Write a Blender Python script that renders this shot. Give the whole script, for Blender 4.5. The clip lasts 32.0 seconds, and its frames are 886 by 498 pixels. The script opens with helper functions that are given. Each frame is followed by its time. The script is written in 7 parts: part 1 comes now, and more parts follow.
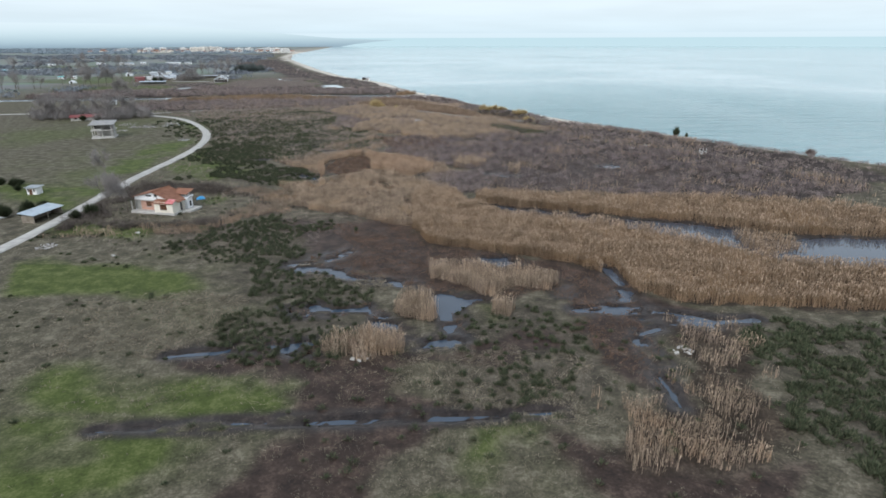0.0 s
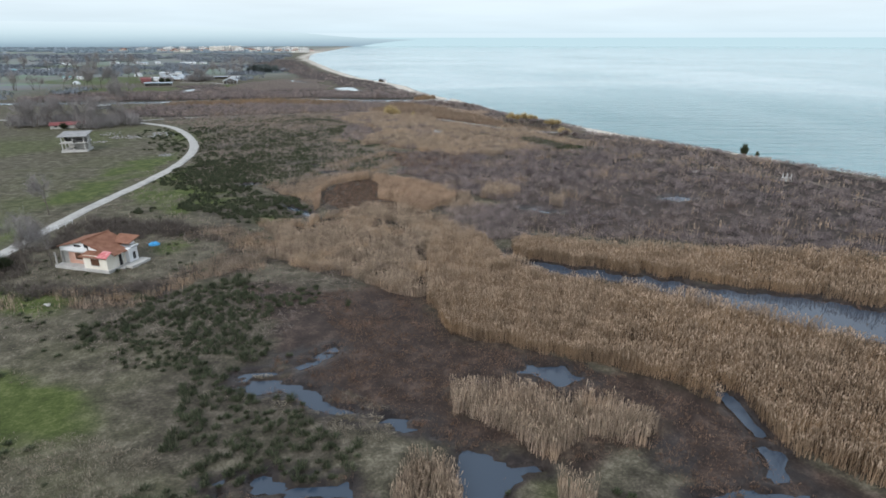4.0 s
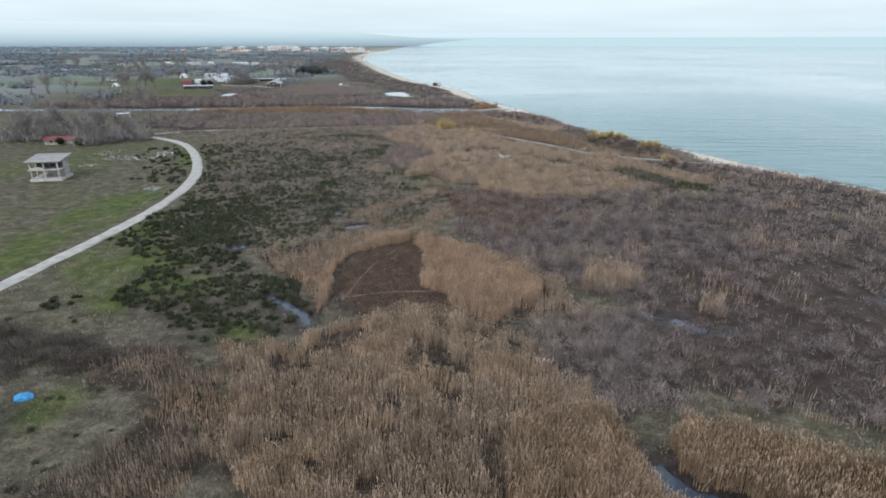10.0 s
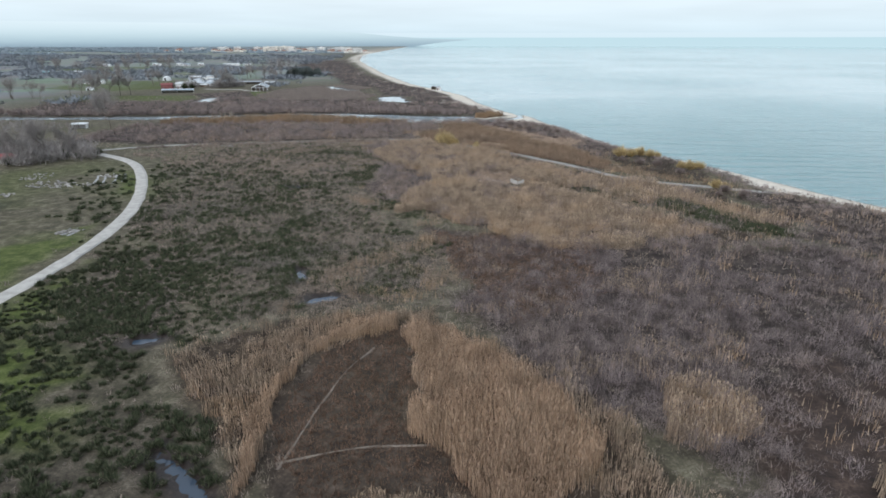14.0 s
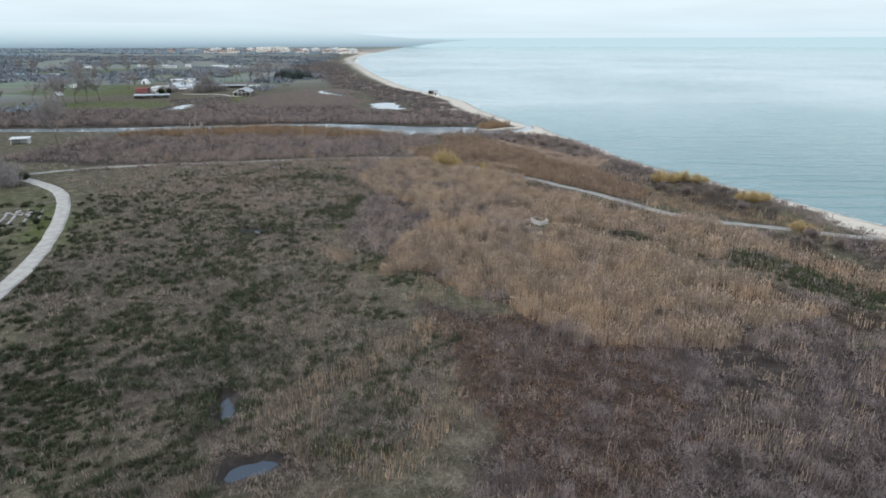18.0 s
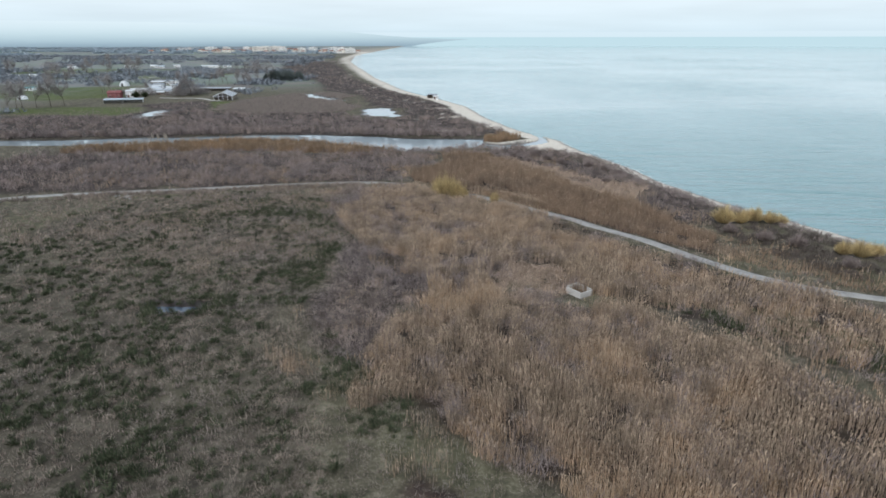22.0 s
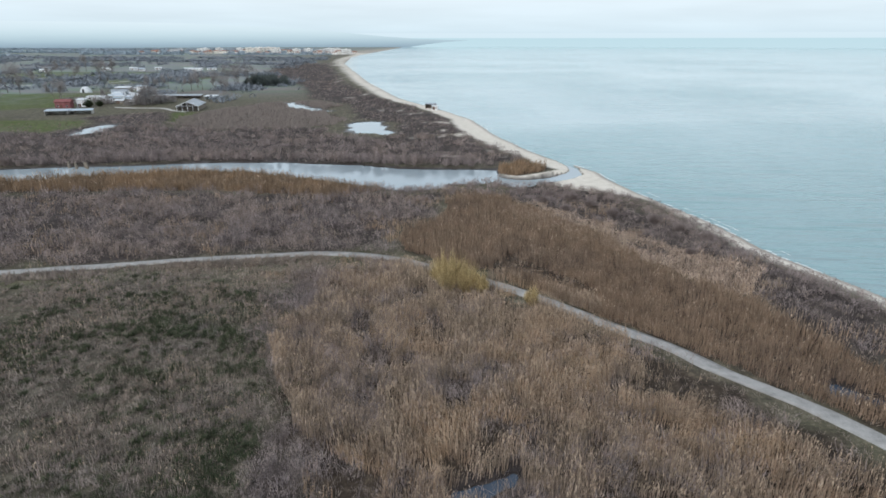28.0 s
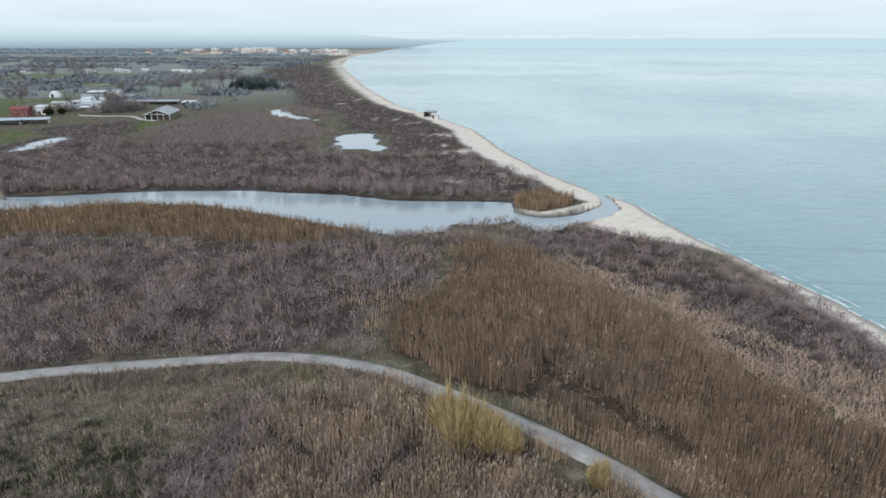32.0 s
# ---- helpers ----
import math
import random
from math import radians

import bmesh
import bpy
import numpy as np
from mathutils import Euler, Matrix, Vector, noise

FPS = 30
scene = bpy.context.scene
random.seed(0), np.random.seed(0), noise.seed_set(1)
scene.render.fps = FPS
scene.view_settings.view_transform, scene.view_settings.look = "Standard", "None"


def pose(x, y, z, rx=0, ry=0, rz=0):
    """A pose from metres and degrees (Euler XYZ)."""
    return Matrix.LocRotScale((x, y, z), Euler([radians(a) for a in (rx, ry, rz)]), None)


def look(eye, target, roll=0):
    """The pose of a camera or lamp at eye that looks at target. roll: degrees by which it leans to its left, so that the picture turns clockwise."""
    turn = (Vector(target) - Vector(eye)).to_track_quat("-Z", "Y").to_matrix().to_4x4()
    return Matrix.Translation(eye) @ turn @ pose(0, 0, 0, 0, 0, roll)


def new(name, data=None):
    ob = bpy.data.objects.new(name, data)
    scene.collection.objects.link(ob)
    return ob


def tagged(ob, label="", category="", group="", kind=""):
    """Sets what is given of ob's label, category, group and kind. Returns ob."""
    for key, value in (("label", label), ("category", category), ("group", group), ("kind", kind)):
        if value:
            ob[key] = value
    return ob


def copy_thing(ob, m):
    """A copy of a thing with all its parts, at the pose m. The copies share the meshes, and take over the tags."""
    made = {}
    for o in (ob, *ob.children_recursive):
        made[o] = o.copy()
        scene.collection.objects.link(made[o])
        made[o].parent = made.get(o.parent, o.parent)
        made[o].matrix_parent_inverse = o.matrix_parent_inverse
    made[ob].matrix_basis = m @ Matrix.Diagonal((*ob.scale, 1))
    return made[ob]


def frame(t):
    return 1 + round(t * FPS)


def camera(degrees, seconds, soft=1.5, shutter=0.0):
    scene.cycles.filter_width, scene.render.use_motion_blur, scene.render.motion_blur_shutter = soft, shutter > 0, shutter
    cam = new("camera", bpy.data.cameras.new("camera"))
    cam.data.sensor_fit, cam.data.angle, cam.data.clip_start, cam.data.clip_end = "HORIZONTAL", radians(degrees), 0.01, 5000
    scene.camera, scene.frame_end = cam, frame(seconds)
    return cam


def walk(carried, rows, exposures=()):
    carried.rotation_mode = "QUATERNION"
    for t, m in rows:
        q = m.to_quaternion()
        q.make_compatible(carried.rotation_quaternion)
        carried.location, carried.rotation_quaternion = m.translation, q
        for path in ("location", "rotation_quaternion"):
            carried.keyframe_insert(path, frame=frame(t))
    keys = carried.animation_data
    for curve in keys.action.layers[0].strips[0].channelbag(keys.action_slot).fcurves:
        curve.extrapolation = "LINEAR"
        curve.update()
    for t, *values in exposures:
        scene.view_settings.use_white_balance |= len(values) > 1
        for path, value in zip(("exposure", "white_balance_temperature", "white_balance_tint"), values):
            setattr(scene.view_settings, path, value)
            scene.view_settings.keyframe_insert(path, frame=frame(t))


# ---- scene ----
cam = camera(73.7, 32.0, 1.7)
PATH = [
    (0, (0.00, -18.21, 42.00), (4.68, 75.97, 8.72), -0.12),
    (1, (0.28, -7.72, 42.00), (5.03, 86.46, 8.71), -0.08),
    (2, (0.53, 2.88, 42.00), (5.37, 97.05, 8.71), -0.04),
    (3, (0.67, 13.56, 42.00), (5.59, 107.73, 8.70), 0.01),
    (3.5, (0.65, 18.90, 42.00), (5.69, 113.06, 8.70), 0.02),
    (3.6, (0.64, 19.96, 42.00), (5.58, 114.12, 8.70), 0.02),
    (3.7, (0.62, 21.03, 42.00), (5.65, 115.18, 8.70), 0.02),
    (3.8, (0.59, 22.09, 42.00), (5.19, 116.27, 8.70), 0.02),
    (3.9, (0.56, 23.15, 42.00), (4.13, 117.37, 8.69), 0.02),
    (4, (0.52, 24.21, 42.00), (2.20, 118.48, 8.69), 0.02),
    (4.1, (0.47, 25.27, 42.00), (-0.17, 119.55, 8.69), 0.02),
    (4.2, (0.42, 26.32, 42.00), (-2.55, 120.57, 8.69), 0.02),
    (4.3, (0.37, 27.38, 42.00), (-4.24, 121.55, 8.69), 0.02),
    (4.4, (0.31, 28.43, 42.00), (-5.32, 122.55, 8.69), 0.02),
    (4.5, (0.25, 29.48, 42.00), (-5.99, 123.56, 8.69), 0.02),
    (4.6, (0.19, 30.53, 42.00), (-6.31, 124.59, 8.69), 0.02),
    (4.7, (0.12, 31.57, 42.00), (-6.42, 125.64, 8.69), 0.02),
    (5.5, (-0.40, 39.96, 42.00), (-6.94, 134.02, 8.68), 0.01),
    (6.5, (-1.07, 50.44, 42.00), (-7.68, 144.49, 8.67), 0.00),
    (7.5, (-1.78, 61.04, 42.00), (-8.44, 155.08, 8.66), -0.00),
    (8.5, (-2.49, 71.67, 42.00), (-9.22, 165.70, 8.65), -0.00),
    (9.5, (-3.19, 82.30, 42.00), (-10.02, 176.33, 8.65), 0.01),
    (10.5, (-3.88, 92.95, 42.00), (-10.80, 186.98, 8.66), 0.01),
    (11.5, (-4.62, 103.58, 42.00), (-11.58, 197.60, 8.67), 0.02),
    (12.5, (-5.44, 114.08, 42.00), (-12.33, 208.12, 8.68), 0.02),
    (13.5, (-6.34, 124.50, 42.00), (-13.11, 218.54, 8.68), 0.01),
    (14.5, (-7.33, 134.98, 42.00), (-13.98, 229.04, 8.70), -0.01),
    (15.5, (-8.34, 145.65, 42.00), (-14.84, 239.73, 8.72), -0.03),
    (16.5, (-9.37, 156.32, 42.00), (-15.72, 250.41, 8.74), -0.04),
    (17.5, (-10.38, 166.99, 42.00), (-16.66, 261.10, 8.75), -0.06),
    (18.5, (-11.33, 177.62, 42.00), (-17.54, 271.73, 8.75), -0.07),
    (19.5, (-12.21, 188.23, 42.00), (-18.36, 282.33, 8.74), -0.07),
    (20.5, (-13.01, 198.89, 42.00), (-19.13, 292.98, 8.70), -0.06),
    (21.5, (-13.79, 209.68, 42.00), (-19.92, 303.76, 8.66), -0.04),
    (22.5, (-14.61, 220.48, 42.00), (-20.76, 314.55, 8.62), -0.02),
    (23.5, (-15.47, 231.10, 42.00), (-21.62, 325.16, 8.61), 0.01),
    (24.5, (-16.39, 241.54, 42.00), (-22.51, 335.61, 8.63), 0.03),
    (25.5, (-17.33, 252.08, 42.00), (-23.41, 346.17, 8.67), 0.03),
    (26.5, (-18.24, 263.02, 42.00), (-24.25, 357.13, 8.71), 0.02),
    (27.5, (-19.14, 273.93, 42.00), (-25.06, 368.05, 8.75), 0.01),
    (28.5, (-19.98, 284.73, 42.00), (-25.88, 378.87, 8.79), 0.01),
    (29.5, (-20.76, 295.39, 42.00), (-26.63, 389.54, 8.81), 0.02),
    (30.5, (-21.58, 305.94, 42.00), (-27.43, 400.10, 8.83), 0.03),
    (31.5, (-22.48, 316.49, 42.00), (-28.30, 410.65, 8.84), 0.03),
    (32, (-22.96, 321.77, 42.00), (-28.77, 415.93, 8.85), 0.04),
]
walk(cam, [(t, look(eye, target, roll)) for t, eye, target, roll in PATH], [(0.0, 0.10, 6250, 10), (32.0, 0.04, 6250, 10)])

# ---- light ----
SUN_EL, SUN_AZ = 38.0, 205.0     # the veiled sun stands behind and to the left of the flight
scene.view_settings.exposure = 0.0


def make_world():
    w = bpy.data.worlds.new("overcast_sky")
    scene.world = w
    w.use_nodes = True
    nt = w.node_tree
    nt.nodes.clear()
    out = nt.nodes.new("ShaderNodeOutputWorld")
    sky = nt.nodes.new("ShaderNodeTexSky")
    sky.sky_type = "NISHITA"
    sky.sun_disc = False
    sky.sun_elevation = radians(SUN_EL)
    sky.sun_rotation = radians(SUN_AZ)
    sky.dust_density = 4.0
    clear = nt.nodes.new("ShaderNodeBackground")
    clear.inputs["Strength"].default_value = 0.1
    nt.links.new(sky.outputs[0], clear.inputs[0])
    co = nt.nodes.new("ShaderNodeTexCoord")
    sep = nt.nodes.new("ShaderNodeSeparateXYZ")
    nt.links.new(co.outputs["Generated"], sep.inputs[0])
    ramp = nt.nodes.new("ShaderNodeValToRGB")
    e = ramp.color_ramp.elements
    e[0].position, e[0].color = 0.0, (0.60, 0.735, 0.80, 1)
    e[1].position, e[1].color = 1.0, (0.62, 0.70, 0.78, 1)
    for p, c in ((0.018, (0.69, 0.81, 0.86, 1)), (0.06, (0.74, 0.83, 0.87, 1)), (0.35, (0.74, 0.80, 0.86, 1))):
        n = e.new(p)
        n.color = c
    nt.links.new(sep.outputs["Z"], ramp.inputs[0])
    stretch = nt.nodes.new("ShaderNodeMapping")
    stretch.inputs["Scale"].default_value = (2.0, 2.0, 22.0)
    nt.links.new(co.outputs["Generated"], stretch.inputs[0])
    cloud = nt.nodes.new("ShaderNodeTexNoise")
    cloud.inputs["Scale"].default_value = 2.2
    cloud.inputs["Detail"].default_value = 5.0
    nt.links.new(stretch.outputs[0], cloud.inputs["Vector"])
    band = nt.nodes.new("ShaderNodeMapRange")
    band.inputs["From Min"].default_value, band.inputs["From Max"].default_value = 0.3, 0.7
    band.inputs["To Min"].default_value, band.inputs["To Max"].default_value = 0.95, 1.04
    nt.links.new(cloud.outputs[0], band.inputs[0])
    mul = nt.nodes.new("ShaderNodeVectorMath")
    mul.operation = "MULTIPLY"
    nt.links.new(ramp.outputs[0], mul.inputs[0])
    nt.links.new(band.outputs[0], mul.inputs[1])
    veil = nt.nodes.new("ShaderNodeBackground")
    veil.inputs["Strength"].default_value = 1.12
    nt.links.new(mul.outputs[0], veil.inputs[0])
    mix = nt.nodes.new("ShaderNodeMixShader")
    mix.inputs[0].default_value = 0.9
    nt.links.new(clear.outputs[0], mix.inputs[1])
    nt.links.new(veil.outputs[0], mix.inputs[2])
    nt.links.new(mix.outputs[0], out.inputs[0])


make_world()
sun_data = bpy.data.lights.new("sun", "SUN")
sun_data.energy, sun_data.angle, sun_data.color = 1.9, radians(16), (1.0, 0.96, 0.92)
sun = new("sun", sun_data)
_az, _el = radians(SUN_AZ), radians(SUN_EL)
sun.matrix_world = look((math.sin(_az) * math.cos(_el) * 300, math.cos(_az) * math.cos(_el) * 300, math.sin(_el) * 300), (0, 0, 0))


# ---- materials ----
def node_mat(name, rough=0.9, metal=0.0, spec=0.25):
    m = bpy.data.materials.new(name)
    m.use_nodes = True
    b = m.node_tree.nodes["Principled BSDF"]
    b.inputs["Roughness"].default_value = rough
    b.inputs["Metallic"].default_value = metal
    b.inputs["Specular IOR Level"].default_value = spec
    return m, m.node_tree, b


def tex_noise(nt, scale, detail=4.0, rough=0.6, coord="Object", stretch=None):
    co = nt.nodes.new("ShaderNodeTexCoord")
    n = nt.nodes.new("ShaderNodeTexNoise")
    n.inputs["Scale"].default_value = scale
    n.inputs["Detail"].default_value = detail
    n.inputs["Roughness"].default_value = rough
    src = co.outputs[coord]
    if stretch:
        mp = nt.nodes.new("ShaderNodeMapping")
        mp.inputs["Scale"].default_value = stretch
        nt.links.new(src, mp.inputs[0])
        src = mp.outputs[0]
    nt.links.new(src, n.inputs["Vector"])
    return n.outputs["Fac"]


def ramp_of(nt, fac, cols, lo=0.3, hi=0.7):
    r = nt.nodes.new("ShaderNodeValToRGB")
    e = r.color_ramp.elements
    k = len(cols)
    e[0].position, e[0].color = lo, (*cols[0], 1)
    e[1].position, e[1].color = hi, (*cols[-1], 1)
    for i in range(1, k - 1):
        x = e.new(lo + (hi - lo) * i / (k - 1))
        x.color = (*cols[i], 1)
    nt.links.new(fac, r.inputs[0])
    return r.outputs[0]


def mix_col(nt, fac, a, b, mode="MIX"):
    m = nt.nodes.new("ShaderNodeMix")
    m.data_type, m.blend_type = "RGBA", mode
    if isinstance(fac, float):
        m.inputs[0].default_value = fac
    else:
        nt.links.new(fac, m.inputs[0])
    for k, v in ((6, a), (7, b)):
        if isinstance(v, tuple):
            m.inputs[k].default_value = (*v, 1)
        else:
            nt.links.new(v, m.inputs[k])
    return m.outputs[2]


def math_node(nt, op, a, b=None, clamp=False):
    m = nt.nodes.new("ShaderNodeMath")
    m.operation, m.use_clamp = op, clamp
    for k, v in ((0, a), (1, b)):
        if v is None:
            continue
        if isinstance(v, (int, float)):
            m.inputs[k].default_value = v
        else:
            nt.links.new(v, m.inputs[k])
    return m.outputs[0]


def add_bump(nt, b, fac, strength=0.4, dist=0.05):
    n = nt.nodes.new("ShaderNodeBump")
    n.inputs["Strength"].default_value = strength
    n.inputs["Distance"].default_value = dist
    nt.links.new(fac, n.inputs["Height"])
    nt.links.new(n.outputs[0], b.inputs["Normal"])


def surface(name, cols, scale=0.5, fine=8.0, rough=0.9, bump=0.3, dist=0.03, metal=0.0, spec=0.25, by_object=0.0, stretch=None):
    """A weathered surface: patches at one scale, grain at another."""
    m, nt, b = node_mat(name, rough, metal, spec)
    patch = tex_noise(nt, scale, 5.0, 0.6, stretch=stretch)
    grain = tex_noise(nt, fine, 4.0, 0.7, stretch=stretch)
    both = math_node(nt, "ADD", math_node(nt, "MULTIPLY", patch, 0.65), math_node(nt, "MULTIPLY", grain, 0.35))
    col = ramp_of(nt, both, cols, 0.33, 0.67)
    if by_object:
        info = nt.nodes.new("ShaderNodeObjectInfo")
        v = math_node(nt, "ADD", math_node(nt, "MULTIPLY", info.outputs["Random"], by_object), 1.0 - by_object / 2)
        col = mix_col(nt, 1.0, col, v, "MULTIPLY")
    nt.links.new(col, b.inputs["Base Color"])
    if bump:
        add_bump(nt, b, grain, bump, dist)
    return m


def foliage(name, cols, patch_cols=None, patch_scale=0.06, patch_mix=0.5, clumps=0.0, rough=0.85):
    """Stalks, blades and twigs: each takes its own tone, clumps differ over a few metres, and stands shift over tens of metres."""
    m, nt, b = node_mat(name, rough, 0.0, 0.15)
    geo = nt.nodes.new("ShaderNodeNewGeometry")
    col = ramp_of(nt, geo.outputs["Random Per Island"], cols, 0.0, 1.0)
    if patch_cols:
        big = tex_noise(nt, patch_scale, 5.0, 0.65)
        pc = ramp_of(nt, big, patch_cols, 0.36, 0.64)
        col = mix_col(nt, patch_mix, col, pc)
    if clumps:
        lump = tex_noise(nt, 0.32, 3.0, 0.6, stretch=(1.0, 1.0, 0.15))
        col = mix_col(nt, 1.0, col, ramp_of(nt, lump, [(1 - clumps * 0.62,) * 3, (1.0,) * 3, (1 + clumps * 0.45,) * 3], 0.36, 0.64), "MULTIPLY")
    nt.links.new(col, b.inputs["Base Color"])
    return m


# ---- the plan, in metres ----
MAIN_ROAD = [(-91.5, 40), (-89.5, 80), (-88.5, 107), (-88.5, 131), (-89.5, 152), (-90.5, 180), (-89.5, 207), (-90.5, 236), (-95.5, 262), (-103.5, 284), (-116, 308), (-131, 330), (-146, 343), (-165, 353), (-195, 361), (-221, 363), (-277, 359), (-420, 350)]
TRACK = [(-162, 357.9), (-145, 368.9), (-128, 374.9), (-104, 380.9), (-79, 387.9), (-66, 390.9), (-51, 393.9), (-38, 391.9), (-28, 386.9), (-17, 379.9), (-7, 371.9), (0, 364.9), (8, 357.9), (14, 350.4), (22, 342.4), (29, 332.4), (38, 321.4), (47, 315.4), (58, 311.4), (70, 306.4), (80, 303.4)]
COAST_Y = [-3000, -500, 0, 100, 182, 202, 236, 258, 275, 291, 318, 331, 345, 360, 375, 400, 419, 435, 451, 465, 474, 481, 488, 495, 503, 521, 555, 623, 681,
           747, 945, 1571, 1780, 2140, 3000, 4500, 6000]
COAST_X = [1900, 560, 300, 232, 168, 153, 132, 121, 110, 101, 86, 78, 70, 62, 54, 44, 39, 33, 27.5, 24, 21.8, 20.6, 17, 13, 8, 0.5, -10, -27, -50, -83, -145, -313, -352, -395, -450, -555, -660]
BEACH_Y = [-100, 240, 290, 312, 325, 360, 400, 430, 440, 446, 451, 458, 470, 487, 494, 505, 522, 555, 605, 660, 767, 945, 1500, 2200]
BEACH_W = [4, 5, 9, 14, 7, 5, 5, 4, 3, 6, 15, 23, 12, 13, 13, 10, 12, 14, 13, 12, 13, 14, 14, 16]
RIVER = [(-420, 436), (-300, 445), (-247, 450), (-192, 455), (-164, 456), (-145, 466), (-122, 474), (-99, 474), (-82, 468), (-62, 459),
         (-42, 450.5), (-35.5, 453), (-30.5, 455), (-29.5, 460), (-20, 460.6), (-14, 464), (-12, 459.5), (-9, 455.5), (-5.8, 455.5), (0.7, 462), (5.8, 466.3),
         (11.1, 470.4), (15, 477.5), (15, 486), (13.5, 493), (14, 499), (9, 500), (11.4, 492), (11.8, 485), (9.4, 478.6), (6, 474.4),
         (2, 471), (-2, 468.4), (-6.1, 467.4), (-10.6, 468.8), (-13.4, 472.6), (-13.8, 482), (-21.5, 482.6), (-47, 482.6), (-64, 488), (-95, 491), (-121, 488),
         (-145, 481), (-164, 478), (-203, 468), (-256, 461), (-420, 452)]
SPIT = [(-12.4, 473.4), (-10.6, 470.6), (-6.1, 469.1), (-2.1, 470), (2, 472.5), (5.4, 476), (8.3, 480), (10, 484.4)]
CREEKS = [([(37.2, 88), (37.6, 81), (36.2, 73), (32.8, 70.2), (26.5, 69.3)], 0.6), ([(34.5, 70), (41.7, 67), (47.5, 64), (54, 64.4)], 0.65),
          ([(37.5, 62.4), (34, 60.6), (32.4, 58.4), (32.7, 55.7), (33.8, 51.7)], 0.2), ([(32, 48.6), (32.2, 45), (31.9, 42)], 0.35),
          ([(12.3, 93.6), (16.3, 92), (20.5, 91.8)], 0.6), ([(-14, 100), (-16.2, 96.6), (-19.5, 94), (-25, 92.9)], 0.7), ([(-15, 87.5), (-12.9, 86), (-7.9, 83.5), (-1, 82.6)], 0.45),
          ([(4, 75.5), (8.4, 74.3), (11.1, 74.6)], 0.45), ([(-41.2, 180), (-37.4, 177.4), (-34.4, 175), (-32.4, 172.4), (-31, 170)], 0.65),
          ([(24.5, 176), (27, 175.8), (28, 174), (30, 172), (33, 171.8)], 0.6), ([(-57.9, 204.4), (-54.9, 205.6)], 0.6), ([(-35, 57.6), (-28, 58.6), (-22, 60)], 0.4)]
POOLS = {
    "pond_far": [(-90, 593), (-87, 605), (-77, 612), (-69, 584), (-63, 567), (-62, 559), (-70, 565), (-81, 562)],
    "pond_farther": [(-159, 705), (-155, 712), (-137, 686), (-122, 666), (-115, 658), (-125, 657), (-137, 667), (-146, 672)],
    "farm_pool": [(-213, 549), (-219, 567), (-222, 588), (-215, 588), (-208, 572), (-207, 557)],
    "channel": [(108, 82), (93, 86), (83, 87), (75, 90), (70, 98), (60, 105), (52, 111), (44, 117), (38, 123), (29, 127), (20, 130),
                (15, 135), (13, 140), (16, 141), (19, 137), (28, 132), (41, 127), (55, 120), (67, 116), (76, 111), (84, 103), (92, 105), (108, 101)],
    "pool_west": [(-21, 94), (-22, 98), (-19, 99), (-19, 94), (-14, 90), (-9, 85), (-2, 83), (3, 80), (2, 79), (-4, 82), (-12, 84), (-18, 88), (-22, 89), (-26, 91)],
    "pool_mid": [(3, 79), (8, 77), (9, 73), (7, 69), (7, 62), (4, 62), (3, 70), (3, 74)],
    "pool_long": [(-23, 73), (-17, 74), (-12, 73), (-8, 74), (-4, 68), (-1, 64), (-6, 64), (-9, 70), (-13, 69), (-19, 69)],
    "pool_south": [(-22, 60), (-20, 61), (-15, 61), (-13, 56), (-18, 57)],
    "pool_small": [(-3, 61), (2, 60), (5, 61), (8, 60), (6, 58), (0, 58)],
    "pool_reed": [(13, 96), (19, 96), (20, 91), (17, 90), (13, 92)],
    "pool_east": [(38, 83), (39, 77), (37, 70), (40, 67), (48, 64), (46, 62), (38, 64), (34, 67), (26, 69), (26, 71), (33, 72), (37, 77)],
    "pool_trench": [(33, 58), (34.4, 58.4), (34.6, 55), (33.4, 52), (32.8, 54)],
    "pool_dot": [(24.4, 78.6), (26.8, 78), (26, 75), (23.6, 75.4)],
    "ditch": [(-37, 40.6), (-22, 41.6), (-3, 41.6), (17, 41.6), (17, 40.8), (-3, 40.6), (-22, 40.5)],
    "pool_bend": [(-37.8, 221.9), (-33.8, 222.7), (-28.4, 223.6), (-28.6, 222.2), (-33.2, 220.9), (-36.3, 219.9)],
    "pool_hole": [(-43.5, 235), (-42, 235), (-39.5, 231), (-41, 229)],
    "puddle": [(-69, 302.5), (-60, 303), (-61, 300.5), (-67, 300)],
    "pool_dune": [(27, 349), (31, 347), (34, 342), (31, 342), (26, 346)],
    "pool_scrub": [(65, 188), (71, 189), (75, 185), (69, 182), (65, 184)],
    "pool_crack": [(-23, 326), (-15, 330), (-15, 328), (-21, 324)],
}
